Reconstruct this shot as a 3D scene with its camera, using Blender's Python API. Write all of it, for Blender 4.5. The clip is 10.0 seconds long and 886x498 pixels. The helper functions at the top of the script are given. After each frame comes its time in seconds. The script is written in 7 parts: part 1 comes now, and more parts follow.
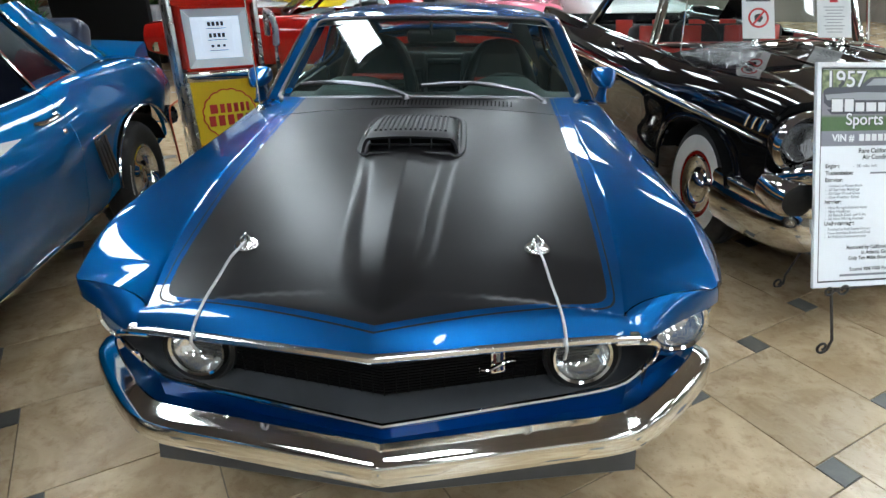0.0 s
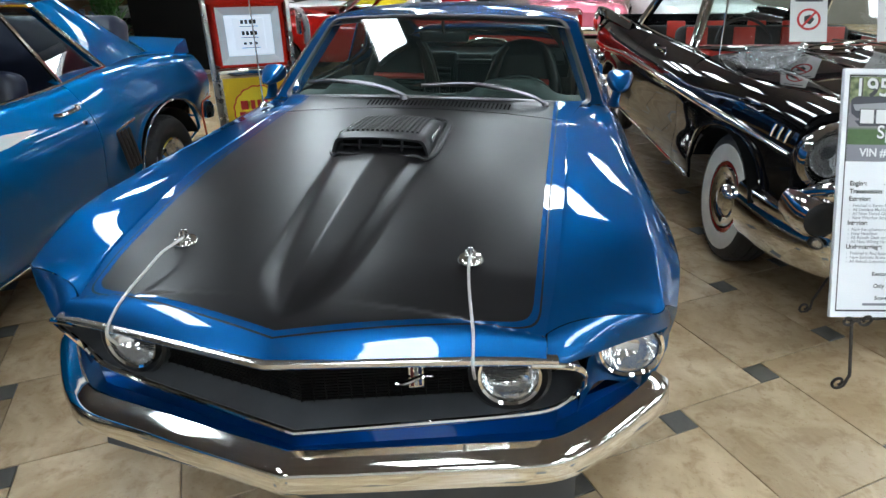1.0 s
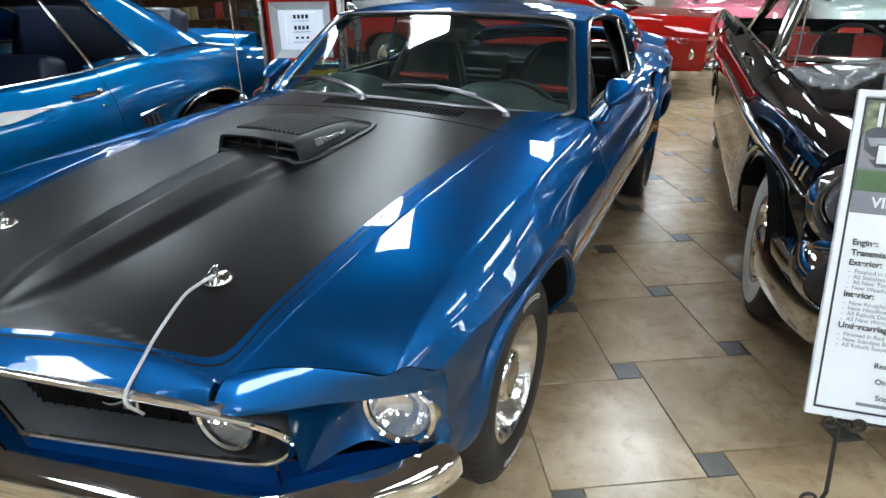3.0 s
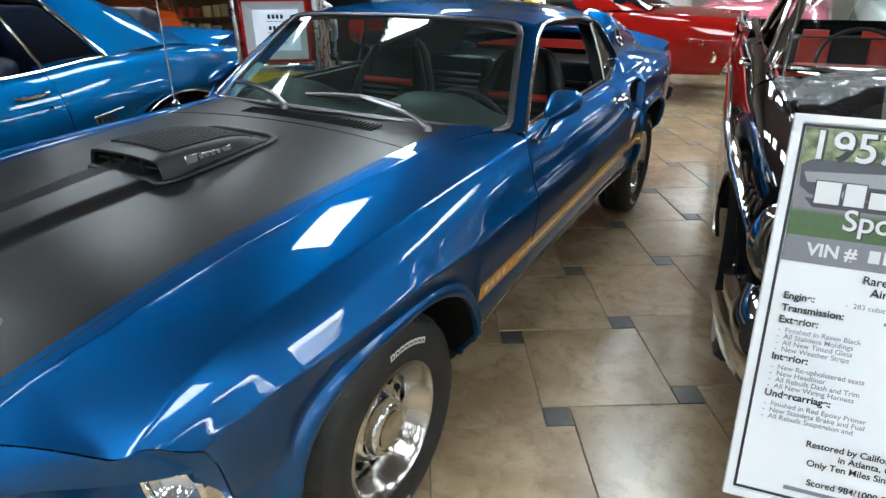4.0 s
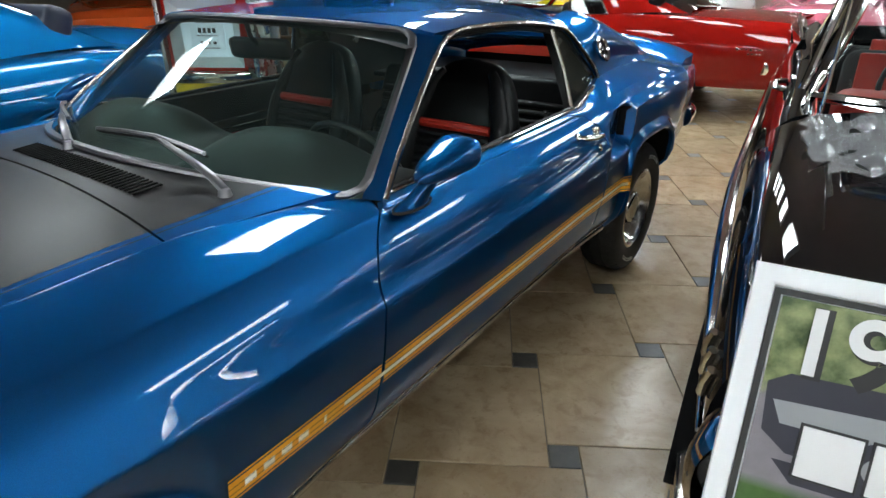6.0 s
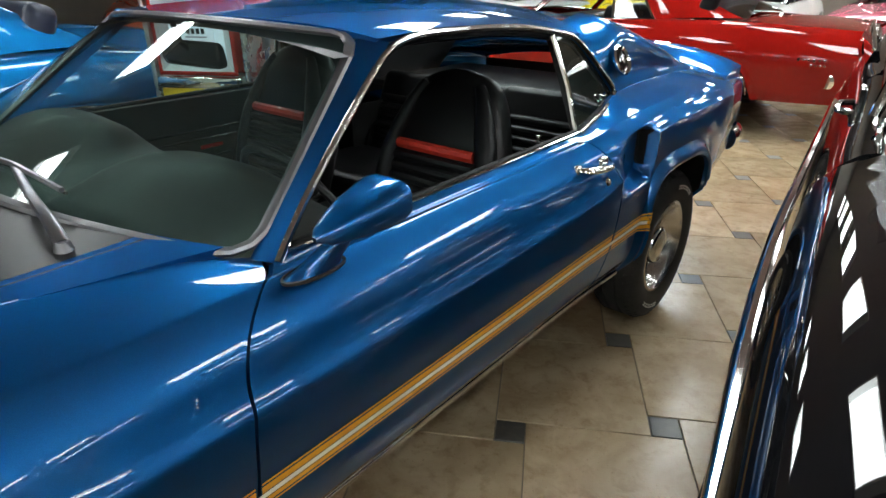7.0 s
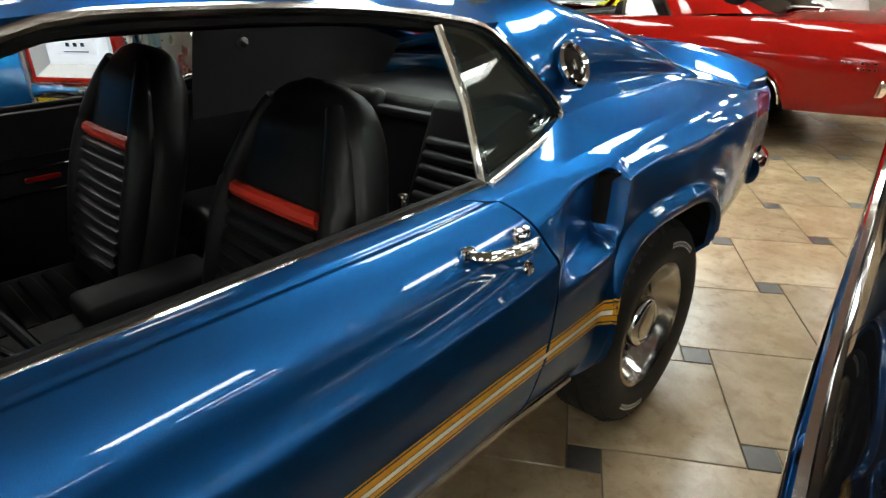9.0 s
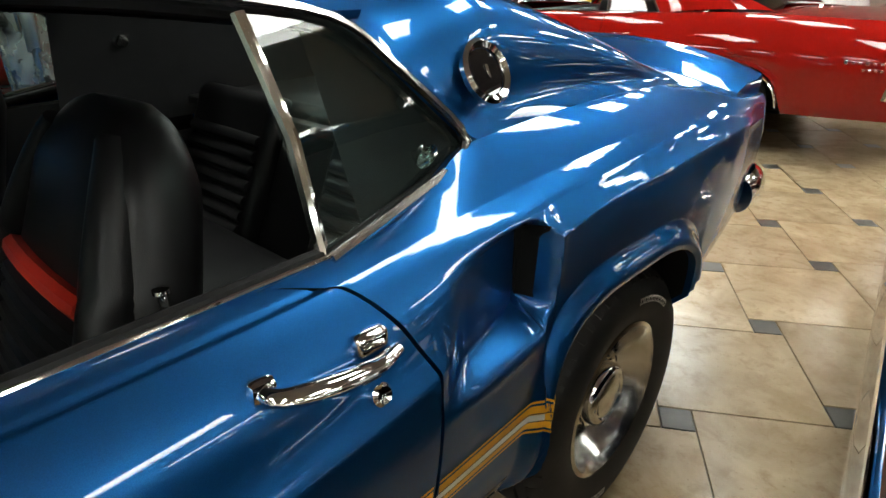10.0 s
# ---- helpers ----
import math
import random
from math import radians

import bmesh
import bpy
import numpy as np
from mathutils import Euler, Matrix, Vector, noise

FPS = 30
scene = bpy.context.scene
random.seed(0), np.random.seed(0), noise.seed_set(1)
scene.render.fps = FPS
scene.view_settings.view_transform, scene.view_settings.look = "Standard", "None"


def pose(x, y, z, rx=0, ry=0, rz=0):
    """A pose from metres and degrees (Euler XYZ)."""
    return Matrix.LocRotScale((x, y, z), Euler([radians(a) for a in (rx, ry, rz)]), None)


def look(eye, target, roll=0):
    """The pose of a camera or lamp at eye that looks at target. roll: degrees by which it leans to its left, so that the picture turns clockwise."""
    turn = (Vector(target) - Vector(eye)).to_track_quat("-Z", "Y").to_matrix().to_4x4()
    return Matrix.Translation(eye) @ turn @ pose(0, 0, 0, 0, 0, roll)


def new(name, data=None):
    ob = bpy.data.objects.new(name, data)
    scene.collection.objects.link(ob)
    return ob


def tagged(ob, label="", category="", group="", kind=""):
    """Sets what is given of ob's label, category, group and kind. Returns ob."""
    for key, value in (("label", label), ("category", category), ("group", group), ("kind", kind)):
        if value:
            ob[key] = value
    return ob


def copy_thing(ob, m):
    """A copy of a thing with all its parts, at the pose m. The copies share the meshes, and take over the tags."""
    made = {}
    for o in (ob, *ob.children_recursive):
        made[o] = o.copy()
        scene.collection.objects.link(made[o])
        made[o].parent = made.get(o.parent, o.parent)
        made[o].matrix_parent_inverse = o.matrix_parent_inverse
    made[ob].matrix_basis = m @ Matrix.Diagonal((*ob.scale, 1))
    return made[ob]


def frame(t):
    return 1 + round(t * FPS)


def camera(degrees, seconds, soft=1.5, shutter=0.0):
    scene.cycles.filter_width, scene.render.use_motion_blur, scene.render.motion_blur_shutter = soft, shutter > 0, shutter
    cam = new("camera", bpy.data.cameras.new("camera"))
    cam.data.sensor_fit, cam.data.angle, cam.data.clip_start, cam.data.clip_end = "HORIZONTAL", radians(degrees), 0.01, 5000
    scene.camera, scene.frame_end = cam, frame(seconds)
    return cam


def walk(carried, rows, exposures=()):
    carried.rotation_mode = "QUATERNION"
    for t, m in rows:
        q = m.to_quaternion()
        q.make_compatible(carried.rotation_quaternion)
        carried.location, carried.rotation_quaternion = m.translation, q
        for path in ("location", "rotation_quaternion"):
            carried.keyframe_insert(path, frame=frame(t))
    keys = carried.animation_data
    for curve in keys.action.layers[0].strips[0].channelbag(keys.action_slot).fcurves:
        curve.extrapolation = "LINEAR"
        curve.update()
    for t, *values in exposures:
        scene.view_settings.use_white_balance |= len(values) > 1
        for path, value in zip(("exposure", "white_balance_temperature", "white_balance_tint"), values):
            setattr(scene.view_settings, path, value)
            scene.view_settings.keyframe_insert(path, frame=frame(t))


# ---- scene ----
cam = camera(73.7, 10.0)
PATH = [
    (0, (0.186, -0.981, 1.47), (0.111, 0.824, 0.612), -0.3),
    (0.5, (0.312, -0.955, 1.466), (0.168, 0.847, 0.609), -0.4),
    (1, (0.504, -0.892, 1.462), (0.207, 0.89, 0.605), -0.5),
    (1.5, (0.7, -0.831, 1.447), (0.255, 0.921, 0.591), -0.6),
    (2, (0.915, -0.733, 1.441), (0.318, 0.973, 0.585), -0.6),
    (2.5, (1.087, -0.598, 1.423), (0.386, 1.07, 0.571), -0.5),
    (4, (1.558, -0.032, 1.427), (0.657, 1.535, 0.57), -0.6),
    (4.5, (1.614, 0.217, 1.419), (0.662, 1.751, 0.559), -0.5),
    (5, (1.644, 0.447, 1.393), (0.624, 1.939, 0.538), -0.6),
    (5.5, (1.655, 0.715, 1.379), (0.61, 2.19, 0.522), -0.6),
    (6, (1.636, 0.945, 1.38), (0.584, 2.415, 0.525), -0.5),
    (7.5, (1.56, 1.604, 1.323), (0.335, 2.942, 0.481), -0.3),
    (8, (1.52, 1.787, 1.303), (0.286, 3.117, 0.462), -0.4),
    (8.5, (1.469, 1.991, 1.29), (0.231, 3.318, 0.449), -0.4),
    (9, (1.417, 2.18, 1.263), (0.173, 3.502, 0.424), -0.6),
    (9.5, (1.369, 2.4, 1.252), (0.12, 3.72, 0.416), -0.9),
    (10, (1.304, 2.614, 1.22), (0.065, 3.94, 0.379), -0.7),
]
walk(cam, [(t, look(eye, target, roll)) for t, eye, target, roll in PATH],
     [(0, -0.07, 6250, 10), (1, -0.04, 6250, 10), (2.5, 0.02, 6250, 10), (5, -0.11, 6350, 10), (6, -0.09, 6500, 10), (7.5, 0.17, 6900, 10), (9, 0.18, 7300, 10), (10, 0.10, 7300, 10)])

# ---- light ----
world = bpy.data.worlds.new("hall")
world.use_nodes = True
scene.world = world
world.node_tree.nodes["Background"].inputs[0].default_value = (0.9, 0.95, 1.0, 1)
world.node_tree.nodes["Background"].inputs[1].default_value = 0.02


# ---- materials ----
def principled(name, color, rough=0.5, metal=0.0, coat=0.0, coat_rough=0.03, spec=0.5):
    m = bpy.data.materials.new(name)
    m.use_nodes = True
    b = m.node_tree.nodes["Principled BSDF"]
    b.inputs["Base Color"].default_value = (*color, 1)
    b.inputs["Roughness"].default_value = rough
    b.inputs["Metallic"].default_value = metal
    b.inputs["Coat Weight"].default_value = coat
    b.inputs["Coat Roughness"].default_value = coat_rough
    b.inputs["Specular IOR Level"].default_value = spec
    return m


def node(m, kind, operation="", data_type=""):
    n = m.node_tree.nodes.new(kind)
    if operation:
        n.operation = operation
    if data_type:
        n.data_type = data_type
    return n


def link(m, a, b):
    m.node_tree.links.new(a, b)


def shader(m):
    return m.node_tree.nodes["Principled BSDF"]


def coords(m, space="Object"):
    return node(m, "ShaderNodeTexCoord").outputs[space]


def math_node(m, op, a, b=None, c=None):
    n = node(m, "ShaderNodeMath", operation=op)
    for i, v in enumerate((a, b, c)):
        if v is None:
            continue
        if isinstance(v, (int, float)):
            n.inputs[i].default_value = v
        else:
            link(m, v, n.inputs[i])
    return n.outputs[0]


def mixed(m, fac, a, b):
    n = node(m, "ShaderNodeMix", data_type="RGBA")
    for i, v in ((0, fac), (6, a), (7, b)):
        if isinstance(v, (int, float)):
            n.inputs[i].default_value = v
        elif isinstance(v, tuple):
            n.inputs[i].default_value = (*v, 1)
        else:
            link(m, v, n.inputs[i])
    return n.outputs[2]


def noisy(m, scale, detail=4, rough=0.55, space="Object", vec=None):
    n = node(m, "ShaderNodeTexNoise")
    n.inputs["Scale"].default_value = scale
    n.inputs["Detail"].default_value = detail
    n.inputs["Roughness"].default_value = rough
    link(m, vec if vec is not None else coords(m, space), n.inputs["Vector"])
    return n.outputs["Fac"]


def ramp(m, fac, lo, hi, out_lo=0.0, out_hi=1.0):
    n = node(m, "ShaderNodeMapRange")
    link(m, fac, n.inputs[0])
    for i, v in enumerate((lo, hi, out_lo, out_hi)):
        n.inputs[i + 1].default_value = v
    return n.outputs[0]


def bump(m, height, strength=0.2, distance=0.002):
    n = node(m, "ShaderNodeBump")
    n.inputs["Strength"].default_value = strength
    n.inputs["Distance"].default_value = distance
    link(m, height, n.inputs["Height"])
    link(m, n.outputs[0], shader(m).inputs["Normal"])


EDGE_TINT = (0.37, 0.52, 0.76)


def car_paint(name, color, metal=0.35, flake=0.25, rough=0.35):
    m = principled(name, color, rough, metal, 1.0, 0.02, spec=0.0)
    n = noisy(m, 900, 1)
    dark, lite = tuple(c * (1 - flake) for c in color), tuple(min(1, c * (1 + flake)) for c in color)
    link(m, mixed(m, n, dark, lite), shader(m).inputs["Base Color"])
    shader(m).inputs["Coat IOR"].default_value = 1.42
    if metal > 0.5:
        shader(m).inputs["Specular Tint"].default_value = (*EDGE_TINT, 1)
    dust_veil = noisy(m, 3.0, 5)
    link(m, ramp(m, dust_veil, 0.3, 0.8, 0.006, 0.022), shader(m).inputs["Coat Roughness"])
    return m


def chrome_like(name, color=(0.78, 0.78, 0.76), lo=0.03, hi=0.10):
    m = principled(name, color, 0.06, 1.0)
    link(m, ramp(m, noisy(m, 14, 5), 0.3, 0.75, lo, hi), shader(m).inputs["Roughness"])
    return m


def mottled(name, a, b, scale, rough=0.5, bump_scale=None, bump_strength=0.2, spec=0.5):
    m = principled(name, a, rough, spec=spec)
    link(m, mixed(m, ramp(m, noisy(m, scale, 6), 0.3, 0.7), a, b), shader(m).inputs["Base Color"])
    if bump_scale:
        bump(m, noisy(m, bump_scale, 3), bump_strength)
    return m


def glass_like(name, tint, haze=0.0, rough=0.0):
    """Clear tinted sheet: transparent with a glossy front. haze paints in a pale veil of reflected light."""
    m = bpy.data.materials.new(name)
    m.use_nodes = True
    t = m.node_tree
    t.nodes.remove(t.nodes["Principled BSDF"])
    clear, gloss, mix = node(m, "ShaderNodeBsdfTransparent"), node(m, "ShaderNodeBsdfGlossy"), node(m, "ShaderNodeMixShader")
    clear.inputs[0].default_value = (*tint, 1)
    gloss.inputs["Roughness"].default_value = rough
    edge = node(m, "ShaderNodeLayerWeight")
    edge.inputs[0].default_value = 0.5
    link(m, math_node(m, "MULTIPLY_ADD", math_node(m, "POWER", edge.outputs["Facing"], 4.5), 0.95, 0.06), mix.inputs[0])
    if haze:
        # pale green diffuse stands in for reflections that veil the glass
        dust_veil, film = node(m, "ShaderNodeBsdfDiffuse"), node(m, "ShaderNodeMixShader")
        dust_veil.inputs[0].default_value = (0.55, 0.80, 0.76, 1)
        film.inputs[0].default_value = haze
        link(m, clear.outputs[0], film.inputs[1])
        link(m, dust_veil.outputs[0], film.inputs[2])
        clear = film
    link(m, clear.outputs[0], mix.inputs[1])
    link(m, gloss.outputs[0], mix.inputs[2])
    link(m, mix.outputs[0], t.nodes["Material Output"].inputs[0])
    return m


def glowing(name, color, strength):
    m = principled(name, color, 0.4)
    shader(m).inputs["Emission Color"].default_value = (*color, 1)
    shader(m).inputs["Emission Strength"].default_value = strength
    return m


BLUE_RGB = (0.0056, 0.077, 0.234)
blue = car_paint("mid_blue_paint", BLUE_RGB, 0.95, rough=0.41)
bright_blue = car_paint("bright_blue_paint", (0.002, 0.112, 0.305), 0.68, rough=0.42)
black_gloss = car_paint("gloss_black_paint", (0.006, 0.006, 0.007), 0.0)
red_gloss = car_paint("gloss_red_paint", (0.25, 0.007, 0.005), 0.1)
chrome = chrome_like("chrome")
stainless = chrome_like("brushed_stainless", (0.62, 0.60, 0.57), 0.12, 0.25)
satin_trim = chrome_like("satin_trim", (0.20, 0.195, 0.205), 0.36, 0.44)
satin_black = mottled("satin_black_plastic", (0.012, 0.012, 0.013), (0.018, 0.018, 0.019), 30, 0.40, spec=0.35)
grey_satin = mottled("satin_charcoal_paint", (0.045, 0.048, 0.052), (0.06, 0.064, 0.07), 8, 0.4)
rubber = mottled("tyre_rubber", (0.012, 0.012, 0.012), (0.022, 0.021, 0.020), 25, 0.62, 120, 0.15)
seal_rubber = mottled("weatherstrip_rubber", (0.006, 0.006, 0.006), (0.010, 0.010, 0.010), 20, 0.5, spec=0.2)
dark_void = principled("underbody_black", (0.005, 0.005, 0.005), 0.8, spec=0.12)
vinyl = mottled("black_vinyl", (0.004, 0.004, 0.0043), (0.007, 0.007, 0.0075), 9, 0.36, 420, 0.10, spec=0.22)
dull_vinyl = mottled("dull_black_vinyl", (0.004, 0.004, 0.0043), (0.006, 0.006, 0.0065), 9, 0.55, 420, 0.10, spec=0.10)
trim_plastic = mottled("black_trim_plastic", (0.022, 0.023, 0.024), (0.030, 0.031, 0.033), 9, 0.45, 420, 0.10)
dash_vinyl = mottled("dash_pad_vinyl", (0.020, 0.023, 0.022), (0.028, 0.032, 0.030), 9, 0.5, 300, 0.12)
red_vinyl = mottled("red_vinyl", (0.42, 0.022, 0.012), (0.5, 0.03, 0.016), 14, 0.4, 420, 0.1)
gold_stripe = mottled("gold_reflective_stripe", (0.66, 0.30, 0.02), (0.72, 0.34, 0.03), 60, 0.4, spec=0.3)
white_paint = mottled("white_paint", (0.78, 0.78, 0.77), (0.83, 0.83, 0.82), 6, 0.4)
white_rubber = mottled("whitewall_rubber", (0.70, 0.69, 0.66), (0.78, 0.77, 0.74), 12, 0.5)
# these two panes carry the painted haze, the clear glass doesn't
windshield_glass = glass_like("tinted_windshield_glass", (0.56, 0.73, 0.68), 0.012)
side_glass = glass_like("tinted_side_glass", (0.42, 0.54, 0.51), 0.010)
clear_glass = glass_like("clear_glass", (0.80, 0.88, 0.86))
sleeve = mottled("clear_grey_sleeve", (0.42, 0.41, 0.40), (0.50, 0.49, 0.48), 40, 0.3)
lamp_back = principled("lamp_reflector", (0.93, 0.94, 0.95), 0.10, 0.9)
facets = node(lamp_back, "ShaderNodeTexVoronoi")
facets.inputs["Scale"].default_value = 34
link(lamp_back, coords(lamp_back), facets.inputs["Vector"])
bump(lamp_back, facets.outputs["Distance"], 0.22, 0.006)
letter_white = principled("letter_white", (0.75, 0.74, 0.70), 0.5)
fluted_lens = principled("fluted_lamp_lens", (0.84, 0.86, 0.88), 0.08)
shader(fluted_lens).inputs["Alpha"].default_value = 0.12
flutes = node(fluted_lens, "ShaderNodeTexWave")
flutes.inputs["Scale"].default_value = 22
flutes.inputs["Distortion"].default_value = 1.5
link(fluted_lens, coords(fluted_lens), flutes.inputs["Vector"])
bump(fluted_lens, flutes.outputs["Fac"], 0.8, 0.003)
ink = principled("black_ink", (0.02, 0.02, 0.022), 0.5)


# ---- mesh tools ----
def S(*pts):
    """A smooth curve through (t, value) pairs."""
    ts, vs = [p[0] for p in pts], [p[1] for p in pts]
    n = len(ts)
    d = []
    for i in range(n):
        a, b = max(0, i - 1), min(n - 1, i + 1)
        if 0 < i < n - 1 and (vs[i] - vs[i - 1]) * (vs[i + 1] - vs[i]) <= 0:
            d.append(0.0)
        else:
            d.append((vs[b] - vs[a]) / (ts[b] - ts[a]))

    def f(t):
        if t <= ts[0]:
            return vs[0]
        if t >= ts[-1]:
            return vs[-1]
        i = 0
        while ts[i + 1] < t:
            i += 1
        h = ts[i + 1] - ts[i]
        u = (t - ts[i]) / h
        return ((2 * u ** 3 - 3 * u * u + 1) * vs[i] + (u ** 3 - 2 * u * u + u) * h * d[i]
                + (3 * u * u - 2 * u ** 3) * vs[i + 1] + (u ** 3 - u * u) * h * d[i + 1])
    return f


def lerp(a, b, u):
    return a + (b - a) * u


def steps(a, b, n):
    return [a + (b - a) * i / n for i in range(n + 1)]


def grid_bm(rows, flip=False, close_u=False, close_v=False):
    """A mesh from rows of points; close_u joins the ends of a row, close_v the last row to the first."""
    bm = bmesh.new()
    vs = [[bm.verts.new(p) for p in r] for r in rows]
    nr, nc = len(vs), len(vs[0])
    for i in range(nr if close_v else nr - 1):
        for j in range(nc if close_u else nc - 1):
            q = [vs[i][j], vs[i][(j + 1) % nc], vs[(i + 1) % nr][(j + 1) % nc], vs[(i + 1) % nr][j]]
            if len(set(q)) == 4:
                bm.faces.new(q[::-1] if flip else q)
    return bm


def rim(rows, off, edges="lrtb"):
    """Adds a folded edge round a grid of points, set back by the vector off(p)."""
    rows = [list(r) for r in rows]
    if "l" in edges:
        rows = [[off(r[0])] + r for r in rows]
    if "r" in edges:
        rows = [r + [off(r[-1])] for r in rows]
    if "t" in edges:
        rows = [[off(p) for p in rows[0]]] + rows
    if "b" in edges:
        rows = rows + [[off(p) for p in rows[-1]]]
    return rows


def part(name, bm, mat, parent=None, label="", smooth=True, sharp=40, fix=True):
    if fix:
        bmesh.ops.recalc_face_normals(bm, faces=bm.faces)
    me = bpy.data.meshes.new(name)
    bm.to_mesh(me)
    bm.free()
    for m in mat if isinstance(mat, (list, tuple)) else (mat,):
        me.materials.append(m)
    if smooth:
        me.shade_smooth()
        if sharp:
            me.set_sharp_from_angle(angle=radians(sharp))
    ob = new(name, me)
    if parent is not None:
        ob.parent = parent
    if label:
        ob["label"] = label
    return ob


def thing(name, label, category, group="", kind="", m=None):
    ob = new(name)
    if m is not None:
        ob.matrix_world = m
    return tagged(ob, label, category, group, kind)


def mirror_bm(bm):
    b2 = bm.copy()
    for v in b2.verts:
        v.co.x = -v.co.x
    bmesh.ops.reverse_faces(b2, faces=b2.faces)
    return b2


def pair(name, bm, mat, parent, label="", **kw):
    """The part and its mirror image about x = 0."""
    b2 = mirror_bm(bm)
    return part(name, bm, mat, parent, label, **kw), part(name, b2, mat, parent, label, **kw)


def box_bm(size, center=(0, 0, 0), bevel=0.0, segs=2, m=None):
    bm = bmesh.new()
    bmesh.ops.create_cube(bm, size=1)
    for v in bm.verts:
        v.co = Vector((v.co.x * size[0], v.co.y * size[1], v.co.z * size[2]))
    if bevel:
        bmesh.ops.bevel(bm, geom=bm.edges[:], offset=bevel, segments=segs, profile=0.5, affect="EDGES")
    bm.transform((m or Matrix()) @ Matrix.Translation(center) if m is None else m @ Matrix.Translation(center))
    return bm


def lathe_bm(profile, n=32, m=None):
    """Turns (radius, height) pairs about the z axis."""
    rows = []
    for i in range(n):
        a = 2 * math.pi * i / n
        rows.append([(r * math.cos(a), r * math.sin(a), h) for r, h in profile])
    bm = grid_bm(rows, close_v=True)
    bmesh.ops.remove_doubles(bm, verts=bm.verts, dist=1e-6)
    if m is not None:
        bm.transform(m)
    return bm


def tube_bm(path, radius, n=8, cap=True, flat=1.0, closed=False):
    """A round bar along a list of points; radius may be a list; flat squeezes it upwards."""
    pts = [Vector(p) for p in path]
    rows = []
    side = None
    for i, p in enumerate(pts):
        if closed:
            d = pts[(i + 1) % len(pts)] - pts[i - 1]
        else:
            d = pts[min(i + 1, len(pts) - 1)] - pts[max(i - 1, 0)]
        d.normalize()
        up = Vector((0, 0, 1)) if abs(d.z) < 0.9 else Vector((0, 1, 0))
        s = d.cross(up).normalized()
        if side is not None and s.dot(side) < 0:
            s = -s
        side = s
        t = s.cross(d).normalized()
        r = radius[i] if isinstance(radius, (list, tuple)) else radius
        rows.append([p + s * r * math.cos(a) + t * r * flat * math.sin(a) for a in [2 * math.pi * k / n for k in range(n)]])
    bm = grid_bm(rows, close_u=True, close_v=closed)
    if cap and not closed:
        bm.verts.ensure_lookup_table()
        bm.faces.new([bm.verts[k] for k in range(n)])
        m = (len(rows) - 1) * n
        bm.faces.new([bm.verts[m + k] for k in range(n)][::-1])
    return bm


def sweep_bm(path, section, closed_section=True, cap=True, up=(0, 0, 1)):
    """A section of (out, up) pairs carried along a path in plan; out points to the right of the way."""
    pts = [Vector(p) for p in path]
    rows = []
    for i, p in enumerate(pts):
        d = pts[min(i + 1, len(pts) - 1)] - pts[max(i - 1, 0)]
        d.normalize()
        s = d.cross(Vector(up)).normalized()
        t = s.cross(d).normalized()
        sec = section(i / (len(pts) - 1)) if callable(section) else section
        rows.append([p + s * a + t * b for a, b in sec])
    bm = grid_bm(rows, close_u=closed_section)
    if cap and closed_section:
        n = len(rows[0])
        bm.verts.ensure_lookup_table()
        bm.faces.new([bm.verts[k] for k in range(n)])
        m = (len(rows) - 1) * n
        bm.faces.new([bm.verts[m + k] for k in range(n)][::-1])
    return bm


def join(*bms):
    out = bmesh.new()
    for b in bms:
        me = bpy.data.meshes.new("tmp")
        b.to_mesh(me)
        b.free()
        out.from_mesh(me)
        bpy.data.meshes.remove(me)
    return out


def text_bm(words, size, m, bold=0.0, depth=0.0):
    cu = bpy.data.curves.new("words", "FONT")
    cu.body, cu.size, cu.extrude, cu.offset = words, size, depth, bold
    ob = bpy.data.objects.new("words", cu)
    scene.collection.objects.link(ob)
    dg = bpy.context.evaluated_depsgraph_get()
    me = bpy.data.meshes.new_from_object(ob.evaluated_get(dg))
    bpy.data.objects.remove(ob)
    bpy.data.curves.remove(cu)
    bm = bmesh.new()
    bm.from_mesh(me)
    bpy.data.meshes.remove(me)
    bm.transform(m)
    return bm


def smooth_line(pts, times=2):
    pts = [list(p) for p in pts]
    for _ in range(times):
        q = [pts[0]]
        for a, b, c in zip(pts, pts[1:], pts[2:]):
            q.append([(a[k] + 2 * b[k] + c[k]) / 4 for k in range(len(b))])
        pts = q + [pts[-1]]
    return pts


def curve3(ctrl, n):
    """n + 1 points on a smooth curve through 3D control points."""
    ts = [0.0]
    for a, b in zip(ctrl, ctrl[1:]):
        ts.append(ts[-1] + (Vector(b) - Vector(a)).length)
    fs = [S(*[(t, c[k]) for t, c in zip(ts, ctrl)]) for k in range(3)]
    return [tuple(f(ts[-1] * i / n) for f in fs) for i in range(n + 1)]


